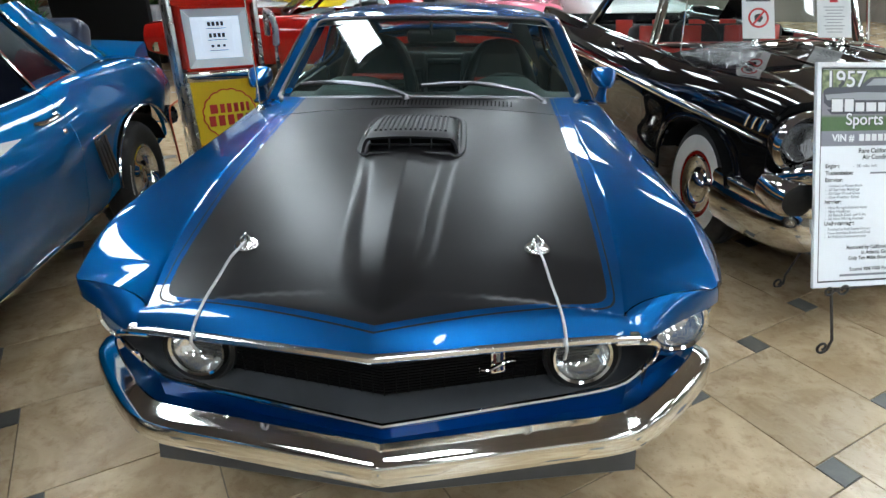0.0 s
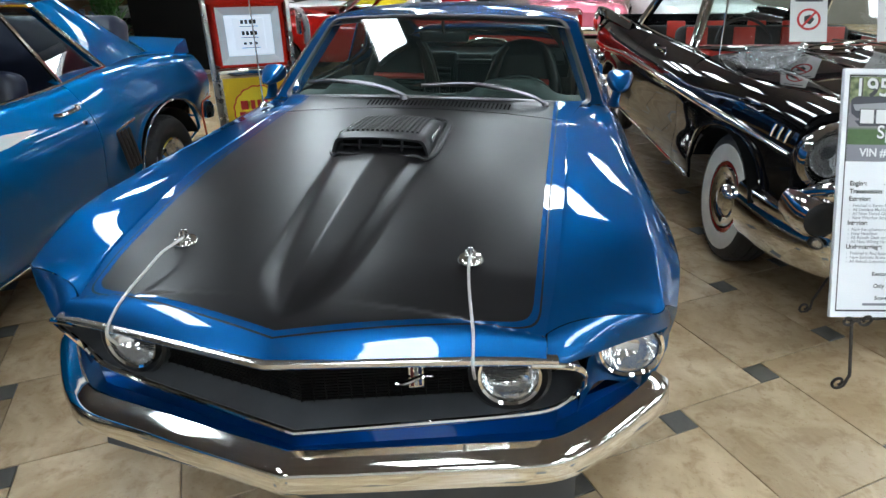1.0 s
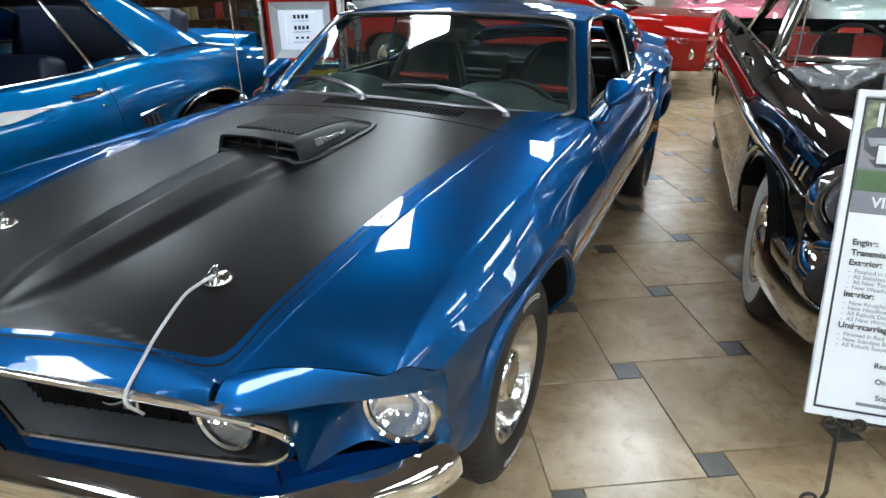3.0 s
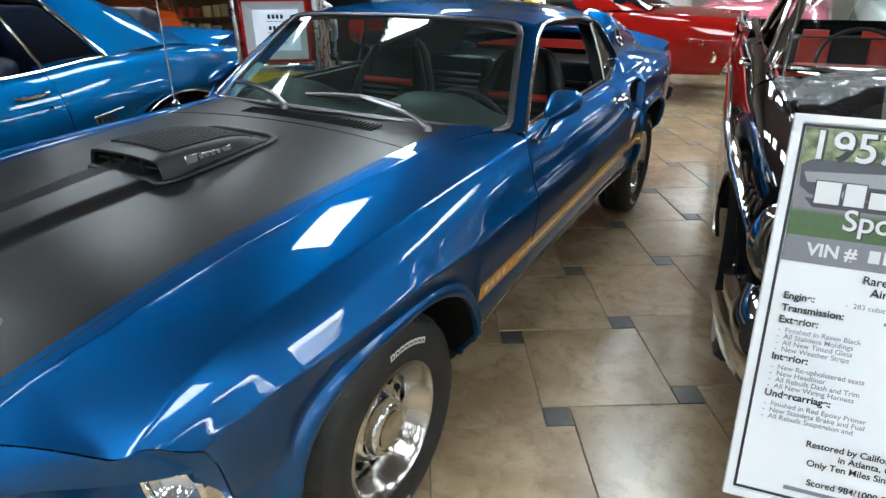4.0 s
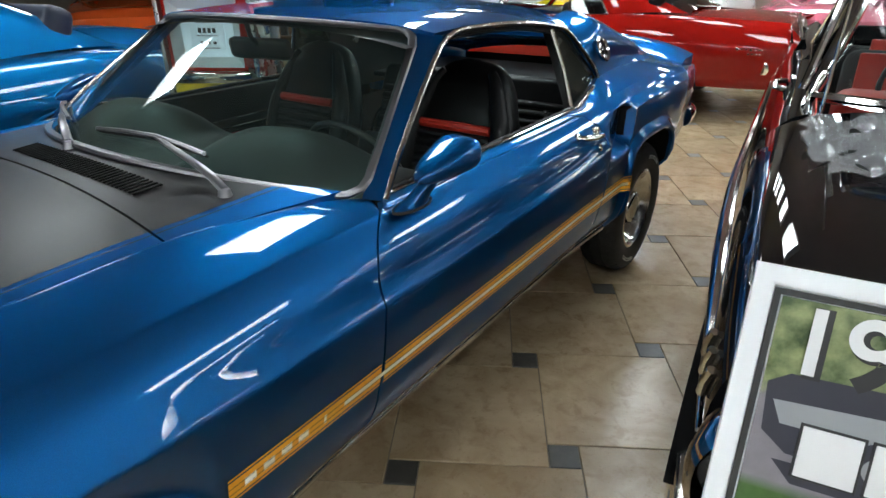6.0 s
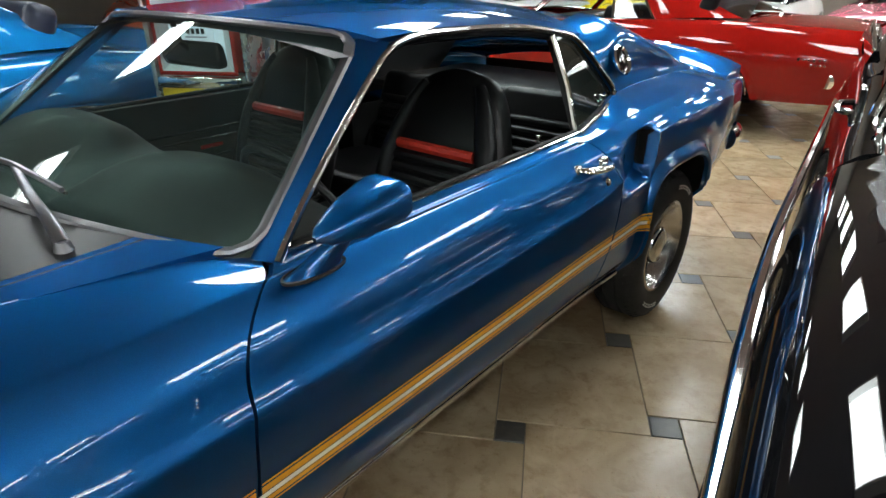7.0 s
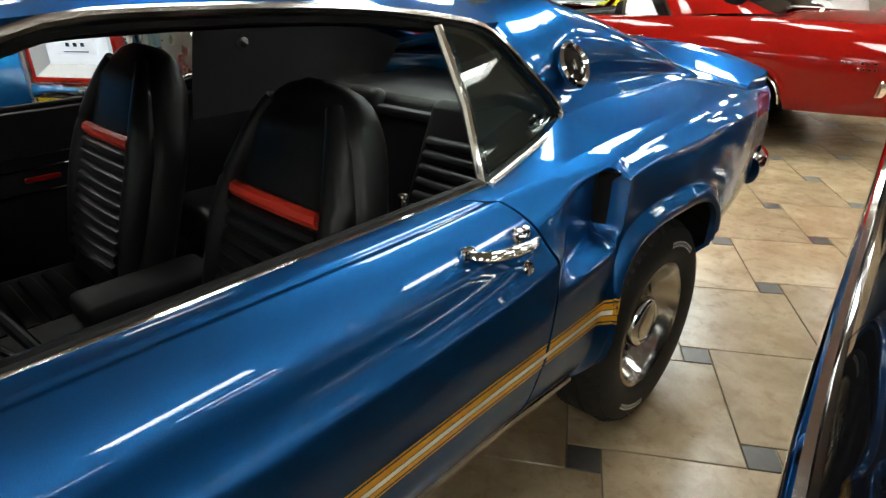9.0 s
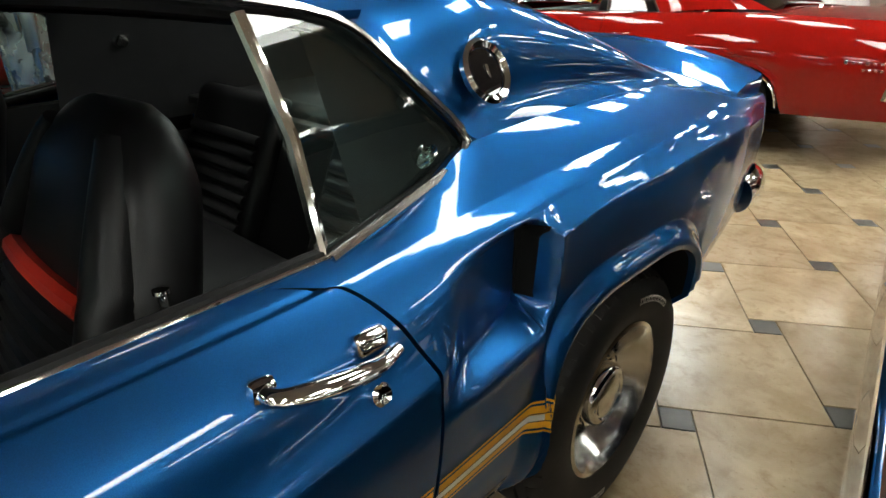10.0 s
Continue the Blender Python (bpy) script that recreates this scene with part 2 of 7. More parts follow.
class Flank:
    """One side of a car's body: keys give x and z of its lines at y; arches are (y, half length, height, hub height and, where wanted, the powers of their front and rear curves)."""

    def __init__(self, keys, bulges, arches, per=7, soft=3, flare=0.012, crisp=0.0):
        self.keys, self.bulges, self.arches, self.per, self.soft, self.flare, self.crisp = keys, bulges, arches, per, soft, flare, crisp
        self.memo = {}

    def row(self, y, zone):
        k = (round(y, 4), zone)
        if k in self.memo:
            return self.memo[k]
        ps = [(fx(y, zone), fz(y, zone)) for fx, fz in self.keys]
        for yc, a, h, hub, *powers in self.arches:
            u = abs(y - yc) / a
            if u < 1:
                e = powers[y > yc] if powers else 2.5
                z = hub + h * (1 - u ** e) ** (1 / e)
                if z > ps[0][1]:
                    x_old = ps[1][0]
                    z2 = ps[2][1]
                    ps[0] = (max(ps[0][0], lerp(ps[0][0], x_old + self.flare, min(1, (z - ps[0][1]) / 0.08))), z)
                    ps[1] = (max(x_old, ps[0][0] - 0.004) if z > ps[1][1] - 0.05 else x_old, max(ps[1][1], lerp(z, z2, 0.35)))
        line = []
        for (a, b), bu in zip(zip(ps, ps[1:]), self.bulges):
            dx, dz = b[0] - a[0], b[1] - a[1]
            for i in range(self.per):
                u = lerp(i / self.per, 0.5 - 0.5 * math.cos(math.pi * i / self.per), self.crisp)
                o = bu(u, y, zone) if callable(bu) else 4 * u * (1 - u) * bu
                line.append((a[0] + dx * u + dz * o, a[1] + dz * u - dx * o))
        line.append(ps[-1])
        line = smooth_line(line, self.soft)
        self.memo[k] = line
        return line

    def panel(self, y0, y1, zone, nu=48, i0=0, i1=None, inset=0.016, edges="lrtb", f=None, sub=1, warp=None):
        n = len(self.row(1.0, zone)) - 1
        i1 = n if i1 is None else i1
        rows = []
        for i in [k / sub for k in range(i0 * sub, i1 * sub + 1)]:
            a, b = y0(i / n) if callable(y0) else y0, y1(i / n) if callable(y1) else y1
            r = []
            for k in range(nu + 1):
                y = lerp(a, b, warp(k / nu) if warp else k / nu)
                line = self.row(y, zone)
                lo, hi = line[int(i)], line[min(n, int(i) + 1)]
                x, z = lerp(lo[0], hi[0], i - int(i)), lerp(lo[1], hi[1], i - int(i))
                p = (x, y, z)
                r.append(f(p) if f else p)
            rows.append(r)
        return grid_bm(rim(rows, lambda p: (p[0] - inset, p[1], p[2] - (0.006 if p[2] > 0.7 else 0)), edges))


def fixed(f):
    return lambda y, zone: f(y)


# ---- wheels ----
def wheel(parent_name, label, r=0.327, width=0.20, rim_r=0.187, style="styled", whitewall=False, letters=True, group=""):
    """A wheel round the x axis, its outer face towards +x."""
    turn = Matrix.Rotation(radians(90), 4, "Y")
    w = thing(parent_name, label, "wheel", group)
    h = width / 2
    tread = [(rim_r - 0.006, -h * 0.8), (r * 0.80, -h), (r * 0.90, -h * 0.93), (r * 0.955, -h * 0.80), (r * 0.985, -h * 0.66), (r, -h * 0.50), (r, -h * 0.30), (r - 0.006, -h * 0.28), (r - 0.006, -h * 0.22), (r, -h * 0.2),
             (r, h * 0.2), (r - 0.006, h * 0.22), (r - 0.006, h * 0.28), (r, h * 0.30), (r, h * 0.50), (r * 0.985, h * 0.66), (r * 0.955, h * 0.80), (r * 0.90, h * 0.93), (r * 0.80, h * 1.0),
             (rim_r + 0.03, h * 0.95), (rim_r + 0.012, h * 0.86), (rim_r - 0.004, h * 0.78)]
    tyre = part("tyre", lathe_bm(tread, 64, turn), rubber, w, "black rubber tyre")
    lugs = bmesh.new()
    for k in range(56):
        a = 2 * math.pi * k / 56
        for sx in (-1, 1):
            bm = box_bm((0.034, 0.012, 0.006), (sx * h * 0.70, 0, r * 0.968), 0, 0, Matrix.Rotation(a, 4, "X") @ Matrix.Translation((sx * h * 0.70, 0, r * 0.968)) @ Matrix.Rotation(radians(sx * 32), 4, "Y") @ Matrix.Translation((-sx * h * 0.70, 0, -r * 0.968)))
            me = bpy.data.meshes.new("tmp")
            bm.to_mesh(me)
            bm.free()
            lugs.from_mesh(me)
            bpy.data.meshes.remove(me)
    tagged(part("tread_pattern", lugs, rubber, tyre, smooth=False), kind="stuff")
    if whitewall:
        part("whitewall", lathe_bm([(rim_r + 0.008, h * 0.90), (rim_r + 0.02, h * 0.965), (r * 0.74, h * 1.02), (r * 0.81, h * 1.02), (r * 0.815, h * 0.98)], 64, turn), white_rubber, tyre, "wide white sidewall")
    if letters:
        bits = bmesh.new()
        for base, count in ((0.0, 8), (math.pi, 8)):
            for k in range(count):
                a = base + (k - count / 2) * 0.082
                for dy, dz, sy, sz in ((-0.006, 0, 0.0035, 0.016), (0.003, 0.006, 0.009, 0.0035), (0.003, -0.006, 0.009, 0.0035), (0.007, 0, 0.003, 0.010)):
                    bm = box_bm((0.003, sy, sz), (h * 0.985, dy, r * 0.80 + dz), 0, 0, Matrix.Rotation(a, 4, "X"))
                    me = bpy.data.meshes.new("tmp")
                    bm.to_mesh(me)
                    bm.free()
                    bits.from_mesh(me)
                    bpy.data.meshes.remove(me)
        tagged(part("raised_lettering", bits, letter_white, tyre, smooth=False), "raised white letter shapes", kind="stuff")
    deep = [(rim_r - 0.010, h * 0.80), (rim_r - 0.018, h * 0.62), (rim_r - 0.032, h * 0.34), (rim_r - 0.045, h * 0.10), (rim_r - 0.050, -h * 0.06)] if style == "styled" else [(rim_r - 0.010, h * 0.80), (rim_r - 0.022, h * 0.45), (rim_r - 0.030, h * 0.05), (rim_r - 0.034, h * 0.0)]
    part("rim", lathe_bm([(rim_r - 0.004, -h * 0.75), (rim_r + 0.006, h * 0.80), (rim_r + 0.008, h * 0.86), (rim_r - 0.002, h * 0.88)] + deep, 64, turn), stainless if style == "styled" else chrome, w, "polished trim ring")
    if style == "styled":
        bm = lathe_bm([(rim_r - 0.050, -h * 0.06), (0.130, h * 0.04), (0.104, h * 0.24), (0.096, h * 0.36), (0.088, h * 0.40), (0.080, h * 0.34)], 64, turn)
        part("wheel_disc", bm, chrome, w, "chrome slotted wheel disc")
        for k in range(12):
            a = 2 * math.pi * k / 12
            b = box_bm((0.016, 0.019, 0.026), (h * 0.13, 0, 0.117), 0.004, 1, Matrix.Rotation(a, 4, "X"))
            part("slot", b, dark_void, w)
        part("hub_cap", lathe_bm([(0.080, h * 0.40), (0.078, h * 0.62), (0.070, h * 0.70), (0.060, h * 0.72), (0.056, h * 0.66), (0.0, h * 0.70)], 48, turn), chrome, w, "chrome centre cap")
        part("cap_face", lathe_bm([(0.052, h * 0.70), (0.040, h * 0.735), (0.0, h * 0.745)], 32, turn), stainless, w, "brushed cap face")
    elif style == "cap":
        part("red_ring", lathe_bm([(rim_r + 0.004, h * 0.89), (rim_r - 0.004, h * 0.905), (rim_r - 0.016, h * 0.86)], 64, turn), red_gloss, w, "red painted rim band")
        part("wheel_cover", lathe_bm([(rim_r - 0.020, h * 0.80), (rim_r - 0.028, h * 0.95), (0.115, h * 0.88), (0.100, h * 0.72), (0.075, h * 0.74), (0.062, h * 1.0), (0.045, h * 1.12), (0.0, h * 1.16)], 48, turn), chrome, w, "chrome wheel cover")
        for k in range(16):
            a = 2 * math.pi * k / 16
            part("cover_vent", box_bm((0.010, 0.012, 0.022), (h * 0.84, 0, 0.128), 0.003, 1, Matrix.Rotation(a, 4, "X")), dark_void, w)
    else:
        bm = lathe_bm([(rim_r - 0.034, 0.0), (rim_r - 0.045, h * 0.30), (0.085, h * 0.45), (0.070, h * 0.62), (0.045, h * 0.66), (0.0, h * 0.70)], 48, turn)
        part("wheel_disc", bm, chrome, w, "chrome rally wheel disc")
        for k in range(5):
            a = 2 * math.pi * k / 5
            part("slot", box_bm((0.014, 0.040, 0.022), (h * 0.40, 0, 0.115), 0.004, 1, Matrix.Rotation(a, 4, "X")), dark_void, w)
    return w


# ---- the blue fastback ----
mustang = thing("sports_coupe", "blue metallic 1969 fastback coupe with matte black hood and gold stripe", "car")

# wheels are parts of the car
proto = wheel("wheel", "", r=0.319)
for x, y, flip in ((0.757, 0.955, 0), (0.757, 3.692, 0), (-0.757, 0.955, 180), (-0.757, 3.692, 180)):
    w = copy_thing(proto, pose(x, y, 0.316, -10 if y < 2 else -22, 0, flip))
    w.parent = mustang
    for key in ("label", "category"):
        if key in w:
            del w[key]
    w["label"] = "slotted chrome wheel with a raised-letter tyre"
for o in (*proto.children_recursive, proto):
    bpy.data.objects.remove(o)

mx0 = S((0.33, 0.79), (0.6, 0.835), (0.95, 0.855), (1.35, 0.82), (1.75, 0.805), (2.9, 0.805), (3.3, 0.825), (3.7, 0.85), (4.0, 0.815), (4.2, 0.80), (4.6, 0.775))
mz0 = S((0.33, 0.47), (0.6, 0.38), (0.95, 0.36), (1.35, 0.335), (1.75, 0.346), (2.9, 0.364), (3.3, 0.372), (3.7, 0.41), (4.0, 0.455), (4.2, 0.487), (4.62, 0.570))
mx1 = S((0.33, 0.83), (0.6, 0.868), (0.95, 0.884), (1.35, 0.884), (1.75, 0.885), (2.9, 0.886), (3.3, 0.888), (3.7, 0.900), (4.2, 0.868), (4.62, 0.79))
mz1 = S((0.33, 0.58), (0.6, 0.56), (1.35, 0.52), (2.9, 0.52), (3.7, 0.58), (4.2, 0.655), (4.62, 0.66))
mx2 = S((0.33, 0.842), (0.6, 0.893), (0.95, 0.908), (1.35, 0.907), (1.75, 0.906), (2.3, 0.906), (2.9, 0.908), (3.1, 0.906), (3.35, 0.890), (3.7, 0.888), (4.2, 0.862), (4.62, 0.788))
mz2 = S((0.31, 0.690), (0.4, 0.728), (0.5, 0.749), (0.6, 0.758), (0.95, 0.756), (1.35, 0.732), (1.75, 0.728), (2.3, 0.735), (2.8, 0.752), (3.05, 0.785), (3.3, 0.868), (3.7, 0.884), (4.2, 0.868), (4.62, 0.82))
mx3 = S((0.30, 0.806), (0.42, 0.802), (0.6, 0.801), (1.2, 0.80), (1.75, 0.806), (2.3, 0.806), (2.9, 0.812), (3.3, 0.806), (3.7, 0.812), (4.2, 0.806), (4.62, 0.772))
mz3 = S((0.30, 0.757), (0.36, 0.788), (0.45, 0.823), (0.55, 0.845), (0.7, 0.856), (1.2, 0.872), (1.75, 0.884), (2.3, 0.890), (2.9, 0.897), (3.3, 0.925), (3.7, 0.940), (4.2, 0.920), (4.62, 0.880))
mx4f = S((0.15, 0.545), (0.34, 0.566), (0.75, 0.590), (1.5, 0.612), (1.65, 0.635), (1.75, 0.660), (1.85, 0.700), (1.93, 0.750))
mz4f = S((0.15, 0.768), (0.22, 0.787), (0.34, 0.820), (0.75, 0.880), (1.2, 0.905), (1.5, 0.917), (1.75, 0.912), (1.85, 0.902), (1.93, 0.893))
mx4r = S((2.9, 0.775), (3.05, 0.770), (3.30, 0.733), (3.7, 0.70), (4.2, 0.68), (4.62, 0.69))
mz4r = S((2.9, 0.912), (3.05, 0.918), (3.15, 0.938), (3.30, 0.990), (3.6, 0.989), (4.0, 0.972), (4.3, 0.942), (4.62, 0.900))


def m_x4(y, zone):
    return mx4f(y) if zone == "front" else 0.768 if zone == "door" else mx4r(y)


def m_z4(y, zone):
    return mz4f(y) if zone == "front" else S((1.7, 0.903), (2.3, 0.905), (3.0, 0.913))(y) if zone == "door" else mz4r(y)


def shoulder_bulge(u, y, zone):
    """Full towards the shoulder, hollow over the body crease of the door."""
    k = S((0.3, 0.45), (1.2, 0.45), (2.0, 1.0), (2.8, 1.0), (3.1, 0.75), (4.6, 0.75))(y)
    return 4 * u * (1 - u) * (0.030 + 0.065 * k) - 0.078 * (k - 0.25) * math.sin(math.pi * min(1, u / 0.50))


def belt_groove(u, y, zone):
    """A pressed groove along the top of the door, outside the window line."""
    return 0.08 * u * (1 - u) - (0.075 * math.exp(-((u - 0.20) / 0.075) ** 2) if zone == "door" else 0)


flank = Flank([(fixed(mx0), fixed(mz0)), (fixed(mx1), fixed(mz1)), (fixed(mx2), fixed(mz2)), (fixed(mx3), fixed(mz3)), (m_x4, m_z4)],
              [0.10, 0.03, shoulder_bulge, belt_groove], [(0.938, 0.385, 0.365, 0.318, 3.0, 2.5), (3.605, 0.335, 0.412, 0.318, 4.0, 2.4)], per=16, soft=1, flare=0.0, crisp=0.6)


def soft_step(d, w):
    q = min(1, max(0, d / w + 0.5))
    return q * q * (3 - 2 * q)


def flare_out(y, z):
    """How far the rolled lip of the wheel arches stands out from the flank."""
    out = 0.0
    for yc, a, h, hub, front, rear in flank.arches:
        if z > hub - 0.12 and abs(y - yc) < a + 0.12:
            e = rear if y > yc else front
            k = (abs(y - yc) / a) ** e + (max(0, z - hub) / h) ** e
            d = (k ** (1 / e) - 1) * h
            q = min(1, max(0, (d - 0.010) / 0.042))
            low = min(1, max(0, (z - hub + 0.06) / 0.16)) if y < 3.6 else soft_step(z - 0.60, 0.16)
            out = max(out, 0.021 * (1 - q * q * (3 - 2 * q)) * low)
    return out


def flared(p):
    return (p[0] + flare_out(p[1], p[2]), p[1], p[2])



def gap_front(s):
    return S((0.0, 1.715), (0.25, 1.74), (0.5, 1.757), (0.62, 1.778), (0.75, 1.862), (1.0, 1.915))(s)


def gap_rear(s):
    return S((0.0, 2.965), (0.25, 3.02), (0.5, 3.035), (0.75, 2.965), (1.0, 2.885))(s)


fender_front = S((0, 0.47), (0.3, 0.44), (0.5, 0.40), (0.68, 0.340), (0.75, 0.314), (0.84, 0.270), (1, 0.168))
pair("front_fender", flank.panel(fender_front, lambda s: gap_front(s) - 0.003, "front", 150, f=flared), blue, mustang)
door_bm = flank.panel(lambda s: gap_front(s) + 0.003, lambda s: gap_rear(s) - 0.003, "door", 64)
doors = pair("door", door_bm, blue, mustang)


def scoop_rear(z):
    return 3.283 + (z - 0.73) * 0.16


def scoop_x(x, y, z):
    """The flank's x with the air scoop pressed in: a smooth ramp that deepens towards an upright rear edge."""
    rear = scoop_rear(z)
    u = min(1, max(0, (y - 3.020) / (rear - 3.020)))
    lo, hi = lerp(0.712, 0.728, u), lerp(0.884, 0.898, u)
    round_off = 0.018 * max(0, (u - 0.86) / 0.14) ** 2
    inside = soft_step(z - lo - 0.012 - round_off, 0.032) * soft_step(hi - z - 0.006 - round_off, 0.022) * soft_step(rear - y, 0.020)
    ramp = min(1, u / 0.42)
    ramp = ramp * ramp * (3 - 2 * ramp)
    floor = 0.884 - 0.056 * u + (0.80 - z) * 0.03
    over = x - floor
    over = (over + math.hypot(over, 0.010)) / 2
    d = min(z - lo, hi - z, rear - y)
    lip = 0.0025 * min(1, u * 1.6) * math.exp(-((d + 0.012) / 0.010) ** 2)
    return x - inside * ramp * over + lip


def scoop_dent(p):
    x, y, z = p = flared(p)
    if not 2.97 < y < 3.40 or not 0.66 < z < 0.95:
        return p
    return (scoop_x(x, y, z), y, z)


qr = flank.panel(lambda s: gap_rear(s) + 0.003, S((0, 4.56), (0.5, 4.63), (1, 4.62)), "rear", 250, f=scoop_dent, sub=6, warp=S((0, 0), (0.5, 0.235), (1, 1)))
pair("rear_quarter", qr, blue, mustang)


def flank_x(y, z, zone):
    line = flank.row(y, zone)
    for a, b in zip(line, line[1:]):
        if a[1] <= z <= b[1] and b[1] > a[1]:
            return lerp(a[0], b[0], (z - a[1]) / (b[1] - a[1]))
    return line[-1][0]


rows = []
for z in steps(0.768, 0.884, 16):
    rear = scoop_rear(z)
    w = 0.012 + 0.022 * ((z - 0.768) / 0.116) ** 0.8
    rows.append([(scoop_x(flank_x(y, z, "rear") + flare_out(y, z), y, z) + 0.003, y, z) for y in steps(rear - w, rear - 0.001, 10)])
pair("scoop_vent", grid_bm(rim(rows, lambda p: (p[0] - 0.006, p[1], p[2]))), dark_void, mustang, "black scoop opening")

# rocker moulding
rk = [(mx0(y) + 0.006, y, mz0(y) + 0.004) for y in steps(1.335, 3.24, 30)]
pair("rocker_moulding", sweep_bm(rk, [(0.018 * math.cos(a) - 0.004, 0.018 * math.sin(a)) for a in steps(-2.2, 2.2, 18)][::-1]), chrome, mustang, "bright rocker moulding")
pair("sill", sweep_bm([(mx0(y) - 0.13, y, mz0(y) - 0.04) for y in steps(1.30, 3.30, 12)], [(-0.03, -0.05), (0.02, -0.05), (0.13, 0.03), (-0.03, 0.03)]), satin_black, mustang)


# side stripe: lies just over the flank, from the front arch to the rear arch
def stripe_bm(y0, y1, z0, z1, lift=0.0022, n=60, z_of=None):
    rows = []
    for v in steps(0, 1, 4):
        r = []
        for y in steps(y0, y1, n):
            c = z_of(y)
            z = c + lerp(z0, z1, v)
            zone = "front" if y < gap_front(0.3) else "door" if y < gap_rear(0.3) else "rear"
            line = flank.row(y, zone)
            x = line[0][0]
            for a, b in zip(line, line[1:]):
                if a[1] <= z <= b[1] and b[1] > a[1]:
                    x = lerp(a[0], b[0], (z - a[1]) / (b[1] - a[1]))
                    break
            r.append((x + lift + flare_out(y, z), y, z))
        rows.append(r)
    return grid_bm(rows)


stripe_z = S((1.33, 0.557), (1.8, 0.562), (2.4, 0.571), (2.9, 0.583), (3.3, 0.578))
for y0, y1 in ((1.335, gap_front(0.3) - 0.006), (gap_front(0.3) + 0.006, gap_rear(0.3) - 0.006), (gap_rear(0.3) + 0.006, 3.292)):
    for a, b in ((-0.031, -0.0265), (-0.022, 0.022), (0.0265, 0.031)):
        pair("side_stripe", stripe_bm(y0, y1, a, b, 0.0022, 50, stripe_z), gold_stripe, mustang, "gold reflective side stripe")
    for a, b in ((-0.0085, -0.0065), (0.0065, 0.0085)):
        pair("stripe_outline", stripe_bm(y0, y1, a, b, 0.0034, 50, stripe_z), ink, mustang)
pair("stripe_line", stripe_bm(1.62, 3.285, -0.006, 0.006, 0.0034, 80, stripe_z), letter_white, mustang, "white centre line")
for k in range(4):
    pair("stripe_mark", stripe_bm(1.368 + 0.042 * k, 1.394 + 0.042 * k, -0.010, 0.010, 0.0034, 3, stripe_z), letter_white, mustang)
pair("stripe_mark", stripe_bm(1.562, 1.569, -0.011, 0.011, 0.0034, 3, stripe_z), letter_white, mustang)


# hood
def hood_edge(y):
    return mx4f(y) - 0.004


def hood_front(x):
    return -0.017 + 0.130 * (abs(x) / 0.545) ** 1.04


hood_c = S((-0.02, 0.782), (0.06, 0.806), (0.2, 0.834), (0.355, 0.856), (0.6, 0.886), (0.9, 0.912), (1.2, 0.930), (1.5, 0.944))
bulge_w = S((0.085, 0.0), (0.11, 0.030), (0.15, 0.054), (0.22, 0.080), (0.35, 0.097), (0.6, 0.114), (0.85, 0.134), (1.2, 0.16))
bulge_h = S((0.085, 0.0), (0.13, 0.010), (0.2, 0.019), (0.35, 0.028), (0.85, 0.030), (1.2, 0.0))


lip_z = S((0, 0.772), (0.3, 0.764), (0.5, 0.750), (0.56, 0.744), (0.62, 0.73))


def hood_point(u, v):
    """u across from -1 to 1, v from the front lip to the cowl."""
    yf = hood_front(u * 0.545)
    y = lerp(yf, 1.497 - 0.03 * u * u, v)
    x = u * (hood_edge(max(y, 0.15)) + 0.006 * math.exp(-((y - yf) / 0.030) ** 1.5) * abs(u) ** 6)
    ze = mz4f(max(y, 0.15)) - 0.001
    d = y - yf
    z = lerp(hood_c(y), ze, abs(u) ** 2.2) if y > 0.15 else lerp(hood_c(y), mz4f(0.15) + 0.01, abs(u) ** 2.2)
    q = min(1, d / (0.085 * (1 - 0.72 * abs(u) ** 5)))
    z = lerp(lip_z(abs(x)), z, 1 - (1 - q) ** 2.2)
    w = bulge_w(y)
    if w > 0:
        f = 0.056 * min(1, w / 0.05)
        q = (abs(x) - w) / max(f, 1e-4)
        q = min(1, max(0, q + 0.5))
        q = 1 - q * q * (3 - 2 * q)
        z += bulge_h(y) * q * (1 - 0.5 * min(1, abs(x) / max(w, 1e-3)))
    return (x, y, z)


rows = [[hood_point(-1 + 2 * i / 150, v) for i in range(151)] for v in [k / 180 for k in range(181)]]
hood_paint = principled("blue_and_matte_black_hood_paint", BLUE_RGB, 0.35, 0.35, 1.0, 0.02, 0.27)


def black_mask(m):
    """1 where the hood is matte black, with the pinstripe round it."""
    sep = node(m, "ShaderNodeSeparateXYZ")
    link(m, coords(m), sep.inputs[0])
    ax = math_node(m, "ABSOLUTE", sep.outputs[0])
    y = sep.outputs[1]
    edge = math_node(m, "SUBTRACT", math_node(m, "MULTIPLY_ADD", y, 0.030, 0.508), ax)
    front = math_node(m, "SUBTRACT", y, math_node(m, "MULTIPLY_ADD", ax, 0.265, 0.050))
    d = node(m, "ShaderNodeMath", "SMOOTH_MIN")
    link(m, edge, d.inputs[0])
    link(m, front, d.inputs[1])
    d.inputs[2].default_value = 0.07
    d = d.outputs[0]
    inside = math_node(m, "GREATER_THAN", d, 0.0)
    line = math_node(m, "COMPARE", d, -0.016, 0.0022)
    return math_node(m, "MAXIMUM", inside, line)


